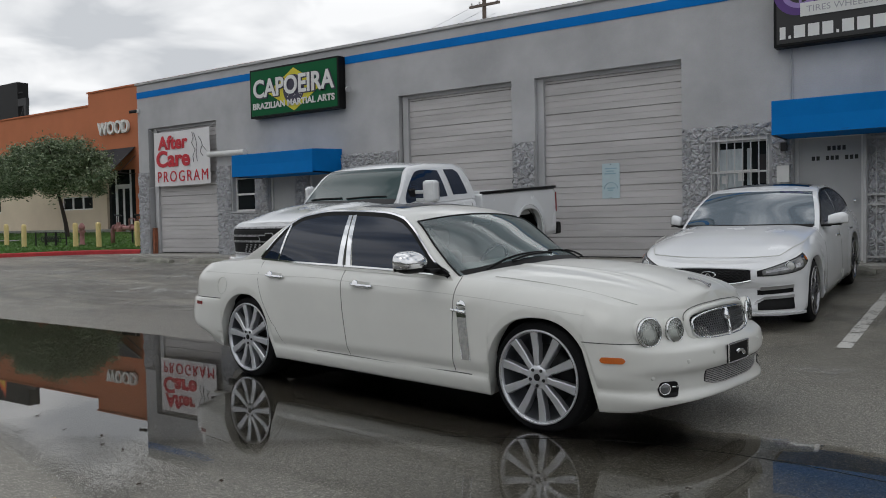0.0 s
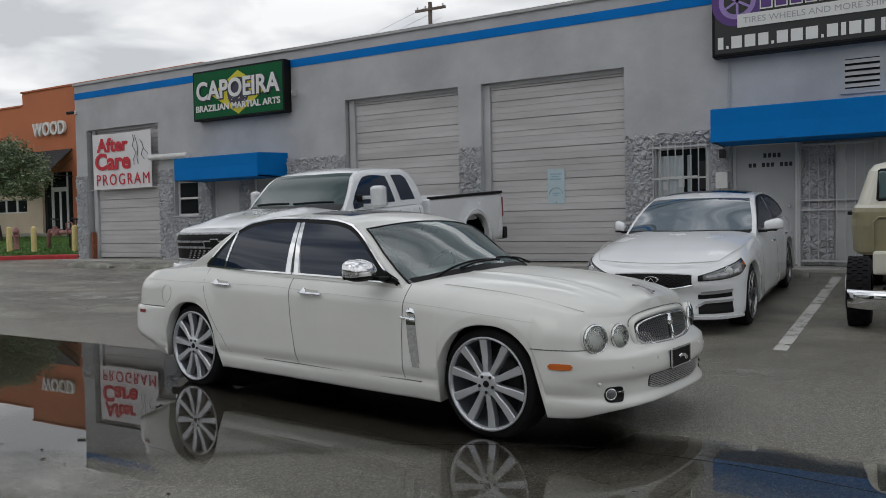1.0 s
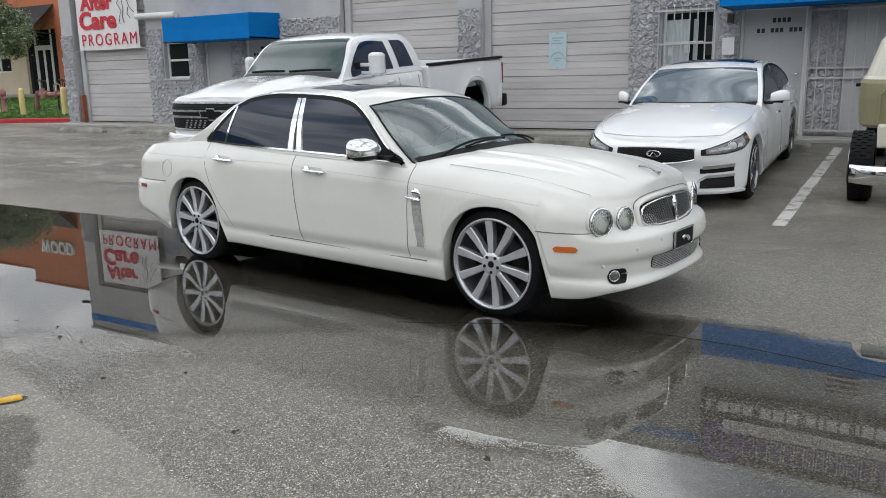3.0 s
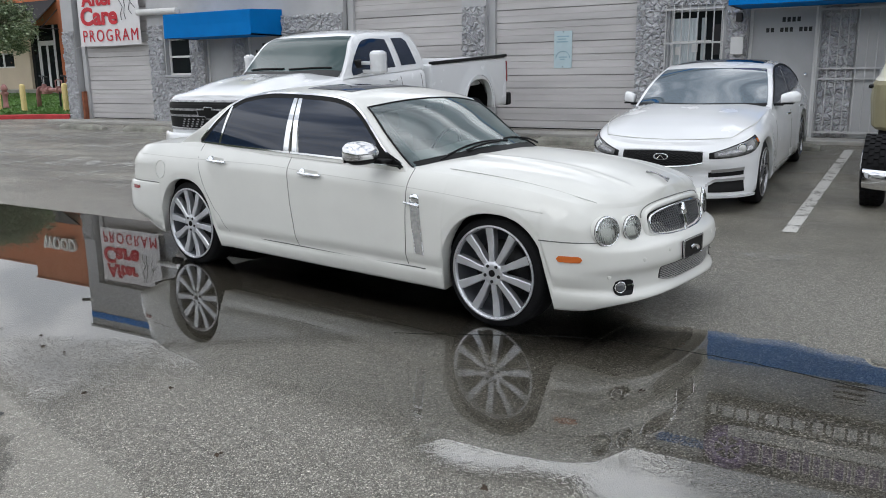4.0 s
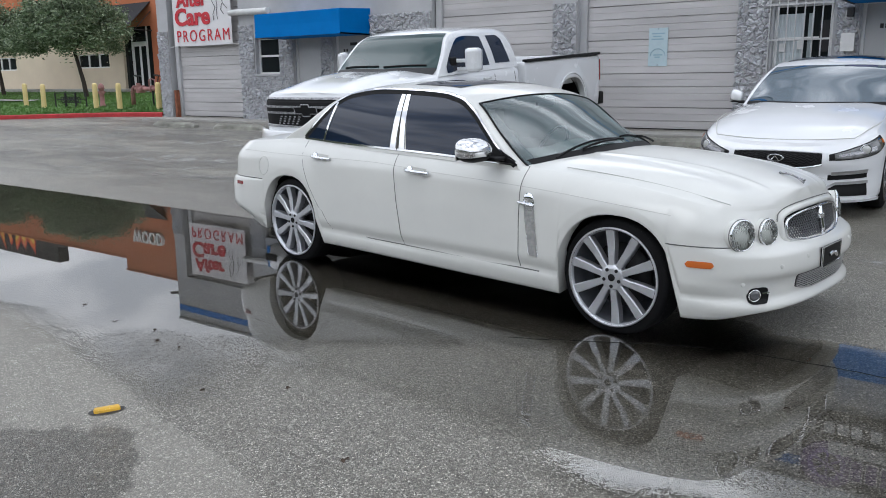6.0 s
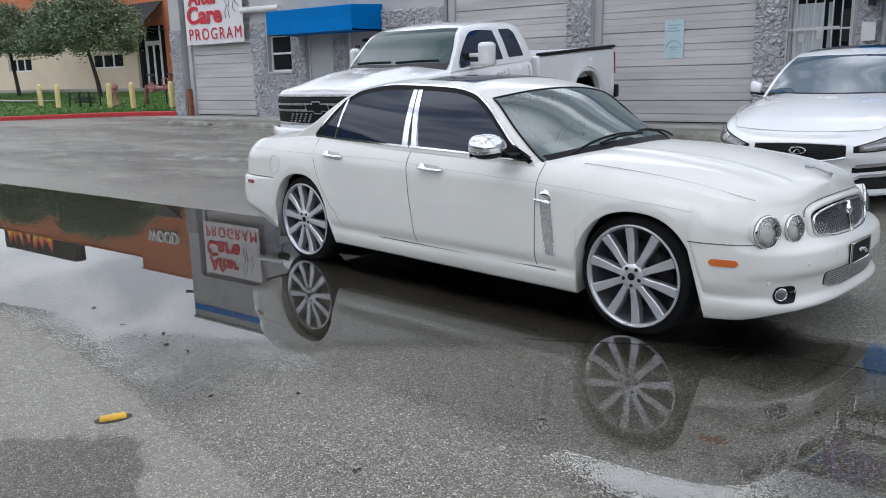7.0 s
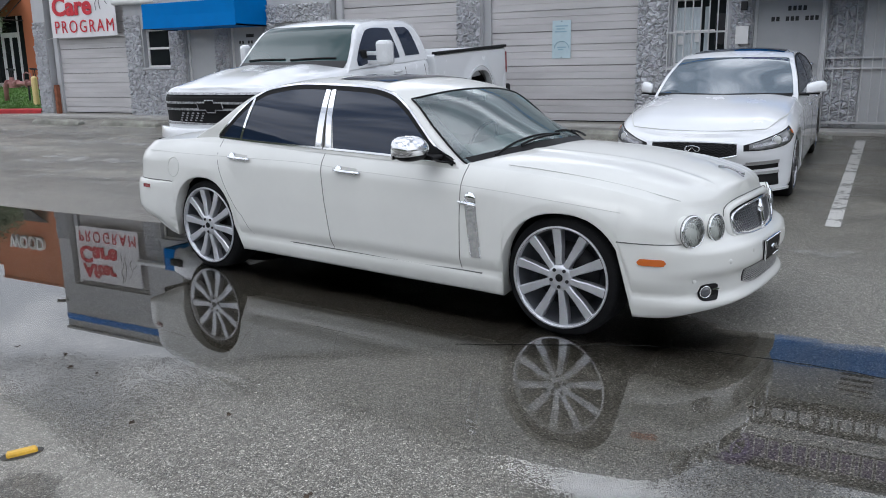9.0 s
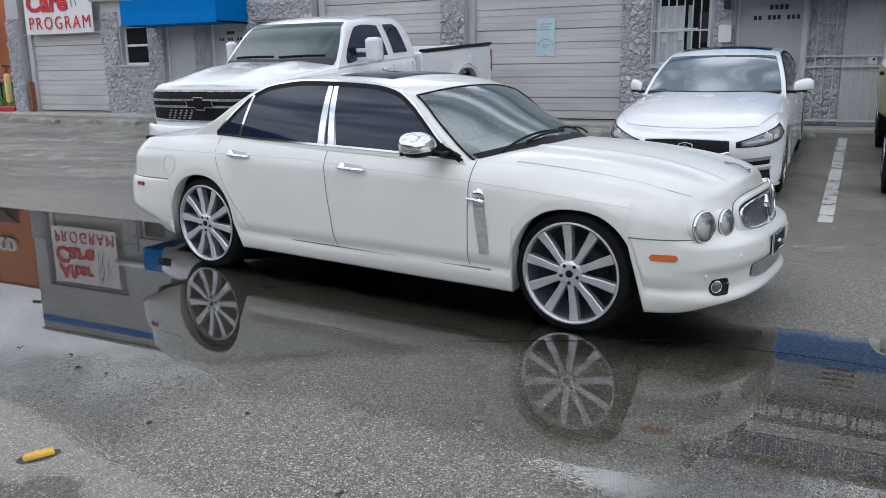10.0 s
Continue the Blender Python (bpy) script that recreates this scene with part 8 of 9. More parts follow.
    part("badge", ring(bmesh.new(), QF.at_arc(0, 0.595, 0.02), (1, 0, 0), 0.052, 0.008, 28, 6, sx=1.35, sz=0.62), M_CHROME, gr, "oval chrome badge")
    bm = bmesh.new()
    c = Vector(QF.at_arc(0, 0.595, 0.022))
    tube(bm, [c + Vector((0, -0.035, -0.022)), c + Vector((0, 0, 0.018)), c + Vector((0, 0.035, -0.022))], 0.007, 6)
    part("badge", bm, M_CHROME, gr)
    # bonnet joint
    bm = bmesh.new()
    pts = []
    for k in range(-24, 25):
        t = k / 24
        u = 0.675 - 0.16 * abs(t) ** 2 - 0.9 * max(0, abs(t) - 0.72) ** 1.1 * 3.2
        s = 0.80 * math.copysign(min(1, abs(t) * 1.12) ** 0.9, t)
        pts.append((u, s, QF.top_z(u, s, 0.86) + 0.001))
    tube(bm, pts, 0.004, 5)
    part("bonnet_gap", bm, M_SEAM, car)
    for u in (0.0, -2.85):
        for side in (-1, 1):
            spoke_wheel("wheel", 0.335, 0.262, 0.24, 10, car, pose(u, side * 0.885, 0.335, 0, 0, 0 if side < 0 else 180), (0.030, 0.030), 0.03, dark=True, twin=7)
    return car


build_sports(Matrix.Translation((-0.07, 4.76, 0.196)) @ pose(0, 0, 0, SLOPE) @ pose(0, 0, 0, 0, 0, -90))

# ---------------------------------------------------------------- white extended-cab pickup
TF = CarForm(
    wide=[(-3.0, 0.975), (-0.1, 0.975), (0.35, 0.945), (0.66, 0.885)],
    arches=[(0.0, 0.52, 0.50, 0.44)],
    bottom=[(-3.0, 0.52), (0.5, 0.52), (1.0, 0.60)],
    ur0=-2.35, lr=0.20, nr=9, uf0=0.66, lf=0.29, nf=3.6,
    shoulder=[(-2.6, 1.44), (-0.7, 1.425), (-0.3, 1.395), (0.3, 1.345), (0.7, 1.30), (0.95, 1.265)],
    crown=[(-2.6, 1.45), (-0.7, 1.47), (-0.45, 1.475), (0.1, 1.455), (0.55, 1.40), (0.8, 1.33), (0.95, 1.265)],
    crown_pow=3.0, round_h=0.12, round_d=0.06, lip=0.02,
    ridges=[(0.42, 0.12, [(-0.6, 0.0), (-0.2, 0.03), (0.4, 0.025), (0.8, 0.0)])],
    d_side=[(0.5, 0.04), (0.7, 0.0), (1.1, 0.0), (1.5, 0.05)],
    d_front=[(0.5, 0.02), (0.88, 0.03), (1.24, 0.02), (1.30, 0.07)],
    d_rear=[(0.5, 0.0), (1.5, 0.0)],
)
TC = Cabin(
    u0=-2.56, u1=-0.40, rail_top=1.97, rail_s_top=0.72, crown_pow=3.0,
    belt=[(-2.6, 1.44), (-0.7, 1.425), (-0.4, 1.40)],
    belt_s=[(-2.6, 0.90), (-0.7, 0.915), (-0.4, 0.915)],
    rail=[(-2.56, 1.50), (-2.50, 1.74), (-2.40, 1.90), (-2.2, 1.955), (-1.5, 1.965), (-1.2, 1.945), (-1.0, 1.88), (-0.75, 1.63), (-0.58, 1.44), (-0.4, 1.25)],
    centre=[(-2.56, 1.60), (-2.50, 1.80), (-2.40, 1.94), (-2.2, 2.0), (-1.6, 2.015), (-1.2, 1.985), (-0.98, 1.90), (-0.7, 1.66), (-0.4, 1.44)],
)
TB = CarForm(
    wide=[(-5.4, 0.965), (-2.6, 0.975)],
    arches=[(-4.12, 0.52, 0.70, 0.44)],
    bottom=[(-5.4, 0.62), (-2.6, 0.62)],
    ur0=-5.16, lr=0.12, nr=6, uf0=-2.72, lf=0.08, nf=10,
    shoulder=[(-5.3, 1.455), (-2.6, 1.465)],
    crown=[(-5.3, 1.02), (-2.6, 1.02)],
    crown_pow=40, round_h=0.06, round_d=0.02, lip=0.045,
    ridges=[],
    d_side=[(0.6, 0.03), (0.8, 0.0), (1.3, 0.0), (1.5, 0.01)],
    d_front=[(0.6, 0.0), (1.5, 0.0)],
    d_rear=[(0.6, 0.0), (1.5, 0.0)],
)
M_TRUCKGLASS = glass_mat("green_tinted_screen", (0.022, 0.050, 0.050), 0.02)
M_TRUCKGLASS.node_tree.nodes["Principled BSDF"].inputs["IOR"].default_value = 1.5
M_SPECKLE = surface("speckled_grille_wrap", (0.38, 0.38, 0.39), 0.4, metal=0.3, var=0.9, scale=40, fine=120)


def build_pickup(at):
    car = thing("pickup_truck", "white extended-cab pickup with a black grille and large tow mirrors", "pickup truck", at=at)
    part("body", TF.shell(12, 12), M_WHITE, car, smooth=True)
    part("cab_roof", TC.shell(), M_WHITE, car, smooth=True)
    part("load_bed", TB.shell(12, 14), M_WHITE, car, "white load bed with wheel arch flares", smooth=True)
    part("chassis", boxes((-5.1, 0.5, -0.45, 0.45, 0.45, 0.66)), M_BLACK, car)
    part("windscreen", TC.screen(lambda a: -0.47 - 0.13 * a * a, lambda a: -1.03 - 0.05 * a * a, 0.05), M_TRUCKGLASS, car, smooth=True)
    part("rear_screen", TC.screen(lambda a: -2.555, lambda a: -2.47, 0.12), M_TINT, car)
    bm = bmesh.new()
    grid_faces(bm, [[(-0.44 - 0.13 * a * a + d, a * 0.86, TC.top(-0.44 - 0.13 * a * a + d, a * 0.86) + o) for d, o in ((-0.04, 0.008), (0.0, 0.014), (0.06, 0.02))] for a in [k / 12 for k in range(-12, 13)]])
    part("cowl", bm, M_DARK, car, "dark cowl below the windscreen")
    for s0, s1 in ((-0.70, -0.05), (0.05, 0.70)):
        bm = bmesh.new()
        tube(bm, [(-0.505 - 0.10 * ((s0 + (s1 - s0) * k / 6) / 0.8) ** 2 - 0.012 * k / 6, s0 + (s1 - s0) * k / 6, TC.top(-0.505 - 0.10 * ((s0 + (s1 - s0) * k / 6) / 0.8) ** 2 - 0.012 * k / 6, s0 + (s1 - s0) * k / 6) + 0.016) for k in range(7)], 0.012, 6)
        part("wiper", bm, M_BLACK, car, "black windscreen wiper")
    for side in (-1, 1):
        part("wheel_liner", TF.liner(*TF.arches[0], side), M_BLACK, car)
        part("wheel_liner", TB.liner(*TB.arches[0], side), M_BLACK, car)
        lo = lambda u: 1.475 - 0.05 * max(0, min(1, (u + 1.15) / 0.3))
        hi = [(-1.80, 1.86), (-1.4, 1.885), (-1.2, 1.865), (-1.02, 1.76), (-0.80, 1.56), (-0.76, 1.50)]
        part("front_side_window", TC.side_panel([(-1.80 + 1.04 * k / 12, lo(-1.80 + 1.04 * k / 12)) for k in range(13)], [(-1.74 + 0.98 * k / 12, interp(-1.74 + 0.98 * k / 12, hi)) for k in range(13)], side), M_TINT, car)
        part("quarter_window", TC.side_panel([(-2.36 + 0.40 * k / 8, 1.49) for k in range(9)], [(-2.26 + 0.36 * k / 8, 1.875 - 0.05 * max(0, 1 - k / 2)) for k in range(9)], side), M_TINT, car)
        for pts in ([(-1.86, 0.62 + 0.80 * k / 10) for k in range(11)], [(-2.40, 0.62 + 0.80 * k / 10) for k in range(11)], [(-0.55, 0.62 + 0.78 * k / 10) for k in range(11)]):
            part("door_gap", TF.flank_strip(pts, 0.012, 0.001, side, True), M_GAP, car)
        bm = bmesh.new()
        tube(bm, [TF.at_u(-1.72 + 0.18 * k / 6, 1.30, side, 0.015 + 0.02 * math.sin(math.pi * k / 6)) for k in range(7)], 0.014, 8)
        part("door_handle", bm, M_WHITE, car)
        mir = new("tow_mirror")
        mir.parent = car
        tagged(mir, "large white tow mirror on two arms")
        wd = 1.27 if side > 0 else 1.18
        part("housing", boxes((-1.08, -0.92, min(side * 1.07, side * wd), max(side * 1.07, side * wd), 1.42, 1.73), bevel=0.045), M_WHITE, mir, smooth=False)
        for z in (1.46, 1.57):
            part("arm", boxes((-1.04, -0.99, min(side * 0.84, side * 1.12), max(side * 0.84, side * 1.12), z - 0.025, z + 0.025), bevel=0.01), M_WHITE, mir)
        part("mirror_base", boxes((-1.02, -0.86, min(side * 0.82, side * 0.90), max(side * 0.82, side * 0.90), 1.42, 1.62), bevel=0.02), M_BLACK, mir)
        part("glass", boxes((-1.095, -1.083, min(side * 1.09, side * (wd - 0.02)), max(side * 1.09, side * (wd - 0.02)), 1.45, 1.70)), M_CHROME, mir)
        bm = bmesh.new()
        box(bm, -5.24, -2.70, min(side * 0.90, side * 0.985), max(side * 0.90, side * 0.985), 1.455, 1.50, bevel=0.012)
        part("bed_rail_cap", bm, M_BLACK, car, "black bed rail cap")
        part("tail_lamp", boxes((-5.29, -5.22, min(side * 0.86, side * 0.965), max(side * 0.86, side * 0.965), 1.02, 1.38), bevel=0.015), M_REDLENS, car, "red tail lamp")
        bm = bmesh.new()
        pts = [(-4.12 - 0.56 * math.cos(math.pi * k / 20), 0.44 + 0.775 * math.sin(math.pi * k / 20) ** 0.7) for k in range(21)]
        tube(bm, [TB.at_u(u, max(0.62, z), side, 0.004) for u, z in pts], 0.012, 6)
        part("arch_flare", bm, M_WHITE, car, smooth=True)
    part("tailgate", boxes((-5.30, -5.25, -0.84, 0.84, 0.86, 1.46), bevel=0.015), M_WHITE, car)
    part("rear_bumper", boxes((-5.44, -5.26, -0.96, 0.96, 0.60, 0.82), bevel=0.03), M_BLACK, car)
    # grille, bow badge, bumper
    gr = new("grille")
    gr.parent = car
    tagged(gr, "black grille with speckled bars")
    ga = TF.arc_at_s(0.80)
    span = [k / 14 for k in range(-14, 15)]
    part("backing", TF.arc_patch([(ga * t, 0.90 + 0.02 * abs(t), 1.235) for t in span], 0.004), M_BLACK, gr)
    for z0, z1 in ((1.228, 1.252), (1.125, 1.150), (1.050, 1.075), (0.885, 0.905)):
        part("grille_bar", TF.arc_patch([(ga * t * 1.01, z0, z1) for t in span], 0.018), M_SPECKLE, gr, "speckled grille bar")
    bm = bmesh.new()
    c = Vector(TF.at_arc(0, 1.10, 0.03))
    outl = [(-0.17, -0.035), (-0.06, -0.035), (-0.05, -0.062), (0.07, -0.062), (0.075, -0.035), (0.19, -0.035), (0.17, 0.035), (0.06, 0.035), (0.05, 0.062), (-0.07, 0.062), (-0.075, 0.035), (-0.19, 0.035)]
    front = [bm.verts.new(c + Vector((0.012, s, z))) for s, z in outl]
    back = [bm.verts.new(c + Vector((-0.02, s, z))) for s, z in outl]
    bm.faces.new(front)
    for i in range(12):
        bm.faces.new((front[i], back[i], back[(i + 1) % 12], front[(i + 1) % 12]))
    bmesh.ops.recalc_face_normals(bm, faces=bm.faces)
    part("badge", bm, M_BLACK, gr, "black cross-shaped badge")
    bm = bmesh.new()
    lp = [c + Vector((0.008, s * 1.06, z * 1.12)) for s, z in outl]
    tube(bm, lp + [lp[0]], 0.006, 5)
    part("badge_edge", bm, M_SPECKLE, gr)
    for j in range(4):
        for k in range(5):
            part("mesh_rung", TF.arc_patch([(ga * (-0.66 + 0.1 * k + 0.02 * j + 0.04 * q), 0.925 + 0.028 * j, 0.94 + 0.028 * j) for q in range(2)], 0.008, steps=2), M_SPECKLE, gr)
    bump_bm = bmesh.new()
    pts = [(1.08 - 0.22 * abs(t) ** 3, 0.925 * t) for t in [k / 16 for k in range(-16, 17)]]
    grid_faces(bump_bm, [[(u - 0.16, s, 0.80), (u - 0.02, s, 0.86), (u, s, 0.83), (u + 0.015, s, 0.70), (u - 0.01, s, 0.58), (u - 0.10, s, 0.54)] for u, s in pts])
    part("front_bumper", bump_bm, M_WHITE, car, smooth=True)
    for side in (-1, 1):
        part("bumper_slot", boxes((0.985, 1.035, min(side * 0.60, side * 0.82), max(side * 0.60, side * 0.82), 0.64, 0.73), bevel=0.01), M_BLACK, car)
    for u in (0.0, -4.12):
        for side in (-1, 1):
            spoke_wheel("wheel", 0.42, 0.25, 0.28, 8, car, pose(u, side * 0.93, 0.42, 0, 0, 0 if side < 0 else 180), (0.05, 0.07), 0.02, dark=True)
    return car


build_pickup(Matrix.Translation((-5.235, 3.65, 0.128)) @ pose(0, 0, 0, SLOPE) @ pose(0, 0, 0, 0, 0, -90))

# ---------------------------------------------------------------- old two-tone truck, bed removed, seen from behind
M_TAN = paint_mat("faded_tan_paint", (0.30, 0.27, 0.16), 0.35, 0.3, 0.2)
M_CREAM = paint_mat("cream_roof_paint", (0.72, 0.70, 0.60), 0.35, 0.3, 0.1)


def build_old_truck(at):
    t = thing("old_truck", "old tan and cream truck on a bare chassis", "truck", at=at)
    # x sideways from the middle, y forwards, z up from the lot
    def slab(bm, secs):
        """Rounded box sections: (z, half width, y rear, y front)."""
        rows = []
        for z, hw, y0, y1 in secs:
            row = []
            for k in range(40):
                th = 2 * math.pi * k / 40
                cx, sy = math.cos(th), math.sin(th)
                row.append((hw * math.copysign(abs(cx) ** 0.32, cx), (y0 + y1) / 2 + (y1 - y0) / 2 * math.copysign(abs(sy) ** 0.32, sy), z))
            rows.append(row)
        vs = grid_faces(bm, rows, closed=True)
        bm.faces.new(vs[-1])
        bm.faces.new(vs[0][::-1])
        bmesh.ops.recalc_face_normals(bm, faces=bm.faces)
    bm = bmesh.new()
    slab(bm, [(0.60, 0.95, 0.02, 1.5), (0.64, 0.99, 0.0, 1.52), (0.95, 1.02, 0.0, 1.54), (1.12, 1.01, 0.01, 1.54), (1.165, 0.985, 0.02, 1.53)])
    part("cab_lower", bm, M_TAN, t, "faded tan lower cab", smooth=False)
    bm = bmesh.new()
    slab(bm, [(1.166, 0.985, 0.02, 1.50), (1.20, 0.95, 0.03, 1.46), (1.40, 0.885, 0.06, 1.36), (1.60, 0.82, 0.10, 1.22), (1.67, 0.76, 0.15, 1.15), (1.71, 0.60, 0.25, 1.05)])
    part("cab_upper", bm, M_CREAM, t, "cream upper cab and roof", smooth=False)
    part("rear_window", boxes((-0.70, 0.70, 0.035, 0.09, 1.27, 1.60), bevel=0.02), M_SCREEN, t)
    bm = bmesh.new()
    fr = [(-0.71, 0.055, 1.26), (0.71, 0.055, 1.26), (0.69, 0.085, 1.61), (-0.69, 0.085, 1.61)]
    for p, q in zip(fr, fr[1:] + fr[:1]):
        cyl(bm, p, q, 0.018, n=8)
    part("window_seal", bm, M_BLACK, t)
    bm = bmesh.new()
    for x0, x1 in ((-0.76, -0.06), (0.06, 0.76)):
        pts = [(x0, 0.68), (x0, 1.0), (x0 + 0.06, 1.06), (x1 - 0.06, 1.06), (x1, 1.0), (x1, 0.68)]
        tube(bm, [(x, -0.004, z) for x, z in pts], 0.012, 6)
    part("pressed_rib", bm, M_TAN, t)
    part("cab_corner", boxes((-1.03, -0.98, 0.0, 0.12, 1.09, 1.13), bevel=0.012), M_BLACK, t)
    part("bonnet", boxes((-0.70, 0.70, 1.55, 2.9, 0.62, 1.10), bevel=0.08), M_TAN, t)
    part("inner_panel", boxes((-0.76, -0.58, -0.10, 0.0, 0.38, 0.66), bevel=0.03), M_CREAM, t)
    for x in (-0.40, 0.40):
        part("chassis_rail", boxes((x - 0.04, x + 0.04, -1.75, 1.5, 0.42, 0.56)), M_BLACK, t)
    part("cross_member", boxes((-0.40, 0.40, -1.7, -1.62, 0.42, 0.54)), M_BLACK, t)
    part("axle", boxes((-0.62, 0.62, -1.30, -1.18, 0.30, 0.42), bevel=0.03), M_BLACK, t)
    bm = bmesh.new()
    rows = []
    for k in range(-20, 21):
        x = 0.92 * k / 20
        y = -1.88 + 0.16 * abs(k / 20) ** 6
        rows.append([(x, y + 0.05, 0.255), (x, y + 0.005, 0.262), (x, y - 0.01, 0.32), (x, y - 0.03, 0.41), (x, y - 0.005, 0.445), (x, y + 0.05, 0.46), (x, y + 0.06, 0.44)])
    grid_faces(bm, rows)
    bmesh.ops.recalc_face_normals(bm, faces=bm.faces)
    part("rear_bumper", bm, M_CHROME, t, "curved chrome rear bumper", smooth=True)
    for x in (-0.40, 0.40):
        part("bumper_bracket", boxes((x - 0.03, x + 0.03, -1.85, -1.7, 0.34, 0.44)), M_BLACK, t)
        part("bumper_bolt", dome(bmesh.new(), (x - 0.3, -1.915, 0.40), (0, -1, 0), 0.014, 0.006, 10), M_DARK, t)
    for y in (-1.24, 1.9):
        for side in (-1, 1):
            wheel = spoke_wheel("wheel", 0.36, 0.20, 0.235, 6, t, Matrix.Translation((side * 0.955, y, 0.36)) @ pose(0, 0, 0, 0, 0, -90 if side < 0 else 90), (0.06, 0.08), 0.02, dark=True)
            bm = bmesh.new()
            for k in range(30):
                for q, y0 in enumerate((0.018, 0.068, 0.118, 0.168)):
                    a = 2 * math.pi * (k + 0.5 * (q % 2)) / 30
                    blk = box(bmesh.new(), -0.026, 0.026, y0, y0 + 0.042, 0.352, 0.370)
                    turned = bpy.data.meshes.new("block")
                    blk.to_mesh(turned)
                    blk.free()
                    turned.transform(Matrix.Rotation(a, 4, "Y"))
                    bm.from_mesh(turned)
                    bpy.data.meshes.remove(turned)
            part("tread", bm, M_RUBBER, wheel, "chunky tyre tread", kind="stuff")
    return t


build_old_truck(Matrix.Translation((2.68, 6.25, 0.297)) @ pose(0, 0, 0, SLOPE))

# ---------------------------------------------------------------- small things on the ground
stud = thing("road_marker", "chipped yellow plastic road marker on the asphalt", "road marker", at=pose(-1.53, -2.43, lot_z(-1.53, -2.43), 0, 0, 62))
bm = bmesh.new()
sec = [(-0.022, 0.0), (-0.020, 0.014), (-0.012, 0.022), (0.012, 0.022), (0.020, 0.014), (0.022, 0.0)]
vs = grid_faces(bm, [[(x, a * k, b * k) for a, b in sec] for x, k in ((-0.060, 0.6), (-0.052, 1.0), (0.0, 1.0), (0.052, 1.0), (0.060, 0.6))])
bm.faces.new(vs[0])
bm.faces.new(vs[-1][::-1])
bmesh.ops.recalc_face_normals(bm, faces=bm.faces)
part("block", bm, surface("chipped_yellow_plastic", (0.72, 0.42, 0.04), 0.5, var=0.2, scale=20), stud)
bm = bmesh.new()
bmesh.ops.create_circle(bm, cap_ends=True, segments=22, radius=0.085, matrix=Matrix.Translation((0, 0, 0.003)) @ Matrix.Diagonal((1, 0.55, 1, 1)))
part("tar_patch", bm, surface("tar", (0.03, 0.028, 0.026), 0.6, var=0.3), stud, "dark tar patch under the marker")

M_TWIG = surface("dead_leaf", (0.05, 0.032, 0.018), 0.8, var=0.4, scale=20)
rnd = random.Random(21)
spots = [(-2.37, -1.59), (-2.17, -1.69), (-1.96, -1.70), (-0.97, -1.78), (-2.75, -1.62), (1.15, -0.65), (0.9, -1.9), (-0.2, -2.2), (-1.3, -2.05), (-3.3, -1.5), (-6.2, 2.4), (-8.4, 2.6), (-5.0, 2.9), (-9.6, 3.4), (-4.3, 2.1)]
for k, (x, y) in enumerate(spots):
    bm = bmesh.new()
    n = rnd.randint(2, 3)
    z0 = max(0.002, lot_z(x, y) + 0.004)
    for j in range(n):
        a, l = rnd.uniform(0, 6.28), rnd.uniform(0.010, 0.026)
        p = Vector((rnd.uniform(-0.015, 0.015), rnd.uniform(-0.015, 0.015), 0.002))
        d = Vector((math.cos(a), math.sin(a), rnd.uniform(0.0, 0.25)))
        sd = Vector((-math.sin(a), math.cos(a), 0.1)) * rnd.uniform(0.006, 0.014)
        w = [bm.verts.new(q) for q in (p - d * l, p + sd, p + d * l, p - sd + Vector((0, 0, 0.004)))]
        bm.faces.new(w)
    ob = part("leaf_litter", bm, M_TWIG)
    ob.matrix_basis = pose(x, y, z0)
    tagged(ob, "small curled dead brown leaf on wet ground", "leaf", "dead leaves")


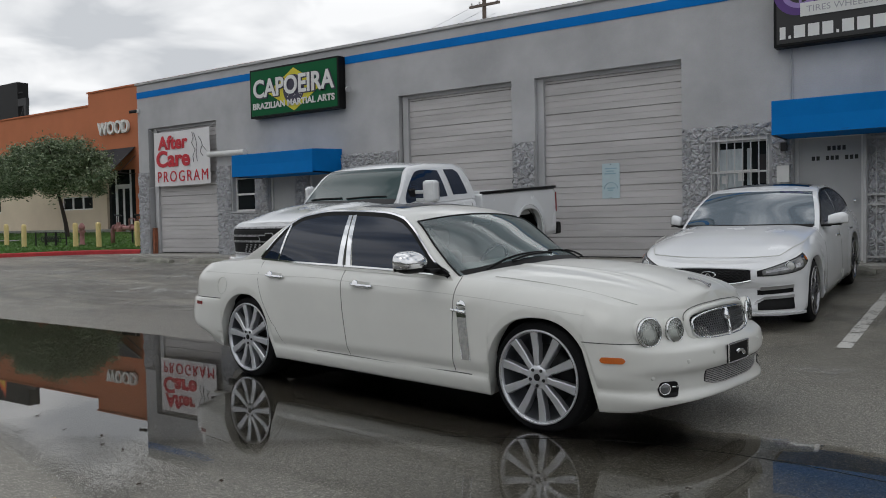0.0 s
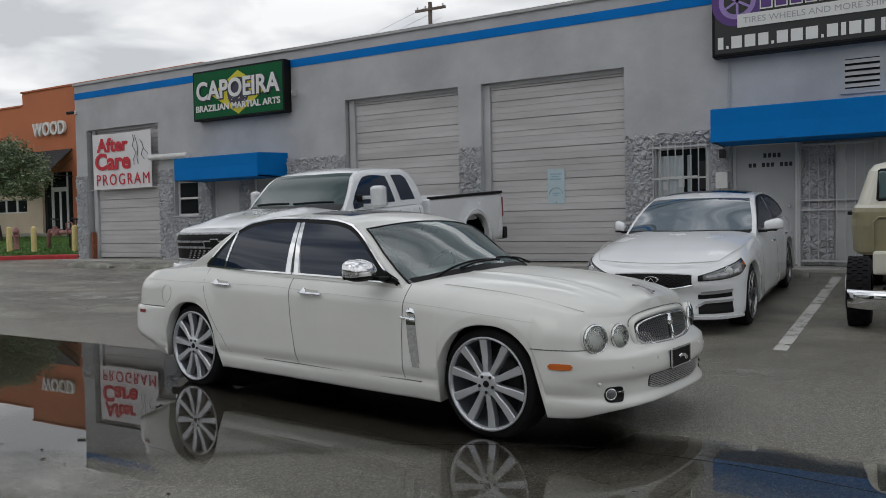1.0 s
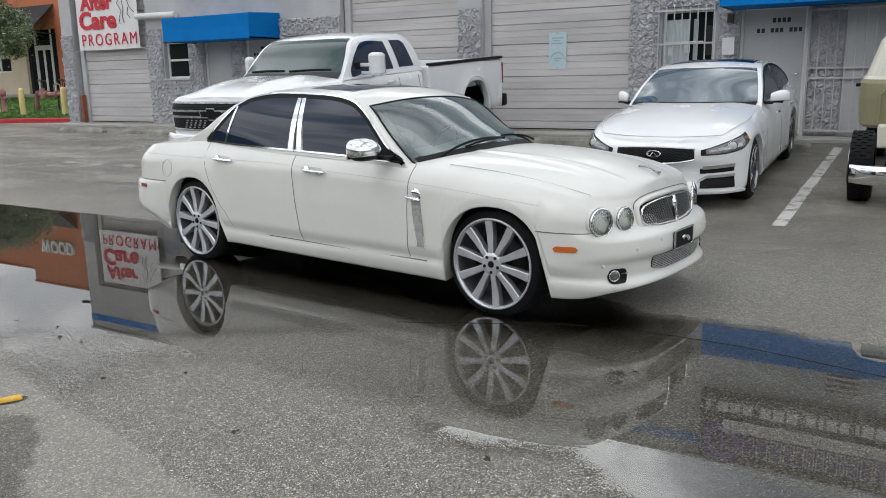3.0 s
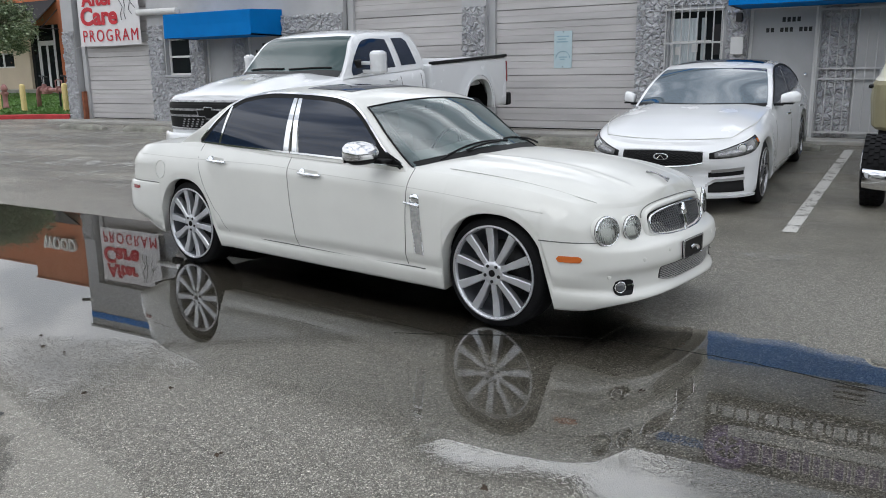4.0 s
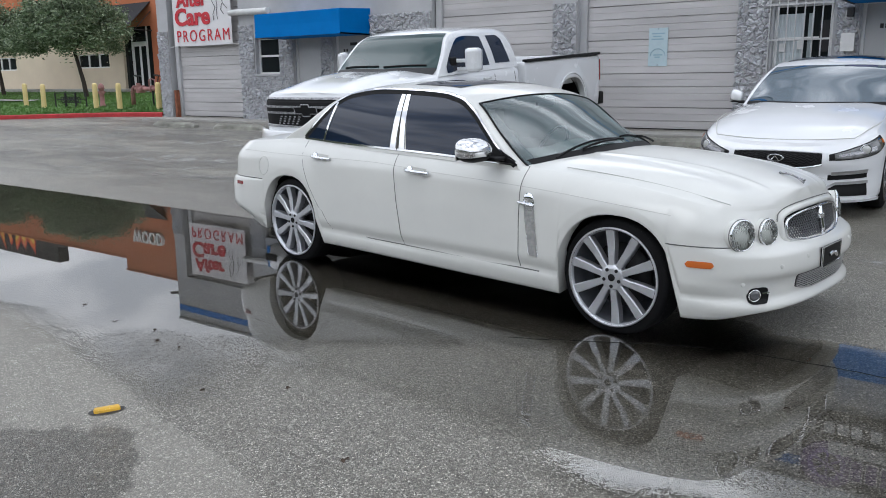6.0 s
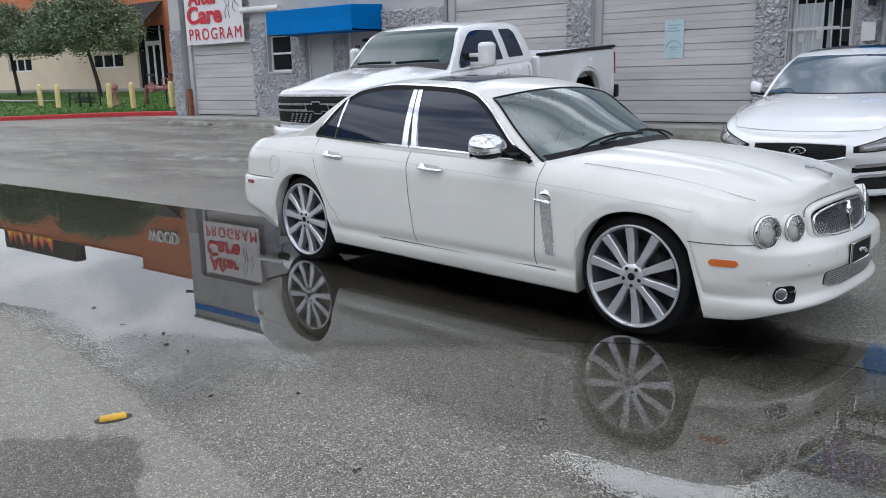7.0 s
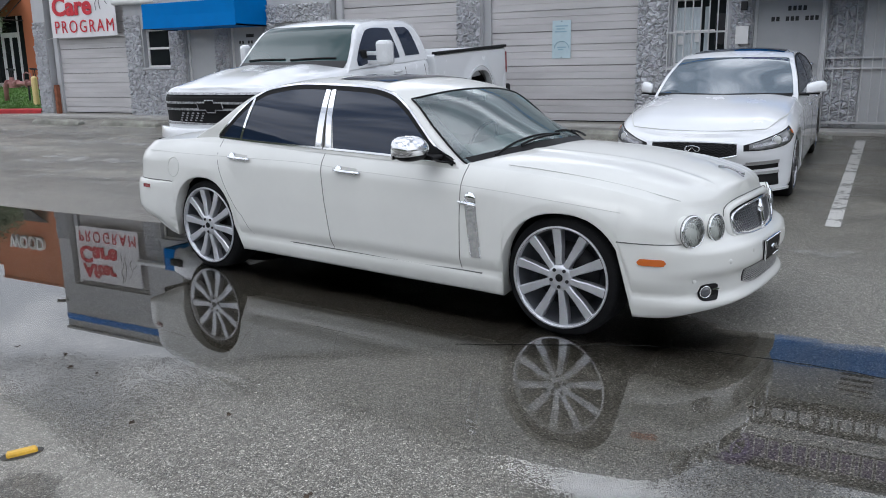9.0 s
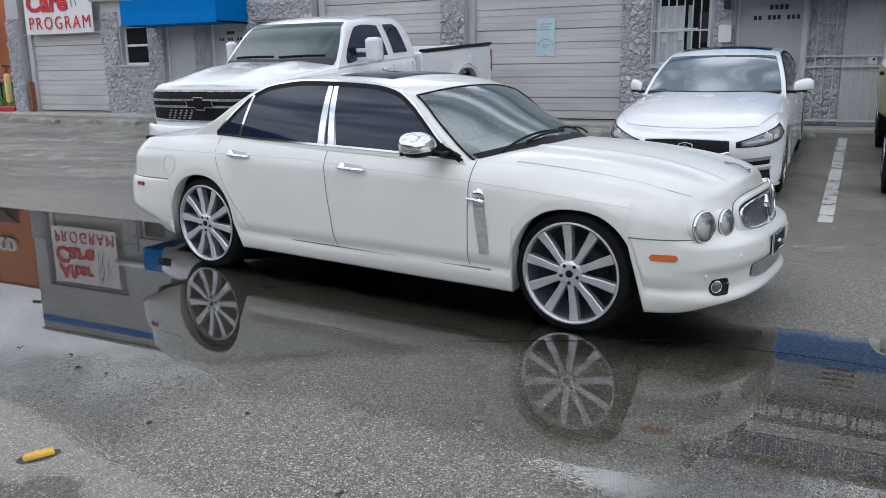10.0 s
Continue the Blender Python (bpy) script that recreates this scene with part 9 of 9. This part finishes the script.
# ---------------------------------------------------------------- pale worn patches of old paint and dried mud on the lot
def worn_patch(x, y, rx, ry, seed):
    rnd = random.Random(seed)
    bm = bmesh.new()
    n = 30
    rows = []
    rads = [1 + 0.35 * math.sin(3 * a + seed) + rnd.uniform(-0.3, 0.3) for a in [2 * math.pi * k / n for k in range(n)]]
    for f in (0.15, 1.0):
        rows.append([(x + rx * f * rads[k] * math.cos(2 * math.pi * k / n), y + ry * f * rads[k] * math.sin(2 * math.pi * k / n)) for k in range(n)])
    rows = [[(a, b, lot_z(a, b) + (0.0045 if i == 0 else 0.0035)) for a, b in r] for i, r in enumerate(rows)]
    vs = grid_faces(bm, rows, closed=True)
    bm.faces.new(vs[0])
    bmesh.ops.recalc_face_normals(bm, faces=bm.faces)
    ob = part("worn_patch", bm, M_WORN)
    tagged(ob, "pale worn patch on the asphalt", "worn patch", "worn patches", kind="structure")


M_WORN = worn_paint("pale_dried_mud", 0.735, (0.37, 0.36, 0.335), 2.6, 0.14)
for k, (x, y, rx, ry) in enumerate(((1.2, 2.60, 0.26, 0.09), (1.46, 2.50, 0.14, 0.06), (-8.3, 5.5, 1.4, 0.34), (-10.4, 7.4, 1.3, 0.42), (-11.6, 6.2, 1.5, 0.36), (-6.6, 4.2, 1.2, 0.30), (-8.0, 3.2, 1.1, 0.22), (-12.9, 7.7, 1.1, 0.4), (-10.1, 4.5, 1.5, 0.30), (-14.6, 6.9, 1.3, 0.36), (-5.6, 6.2, 1.1, 0.36), (-13.4, 5.0, 1.4, 0.26), (-16.5, 6.0, 1.6, 0.3), (-17.8, 7.6, 1.3, 0.34))):
    worn_patch(x, y, rx, ry, k + 5)

# ---------------------------------------------------------------- long seam in the asphalt ahead of the saloon
bm = bmesh.new()
rnd = random.Random(12)
rows = []
for k in range(41):
    x = -0.48 + 2.8 * k / 40
    y = interp(x, [(-0.5, -0.47), (0.86, 0.05), (1.3, 0.06), (2.4, -0.13)]) + rnd.uniform(-0.008, 0.008)
    w = 0.004 + 0.003 * rnd.random()
    rows.append([(x, y - w, 0.0015), (x, y + w, 0.0015)])
grid_faces(bm, rows)
bmesh.ops.recalc_face_normals(bm, faces=bm.faces)
ob = part("asphalt_seam", bm, M_BLACK)
tagged(ob, "thin dark seam across the wet asphalt", "seam", kind="structure")
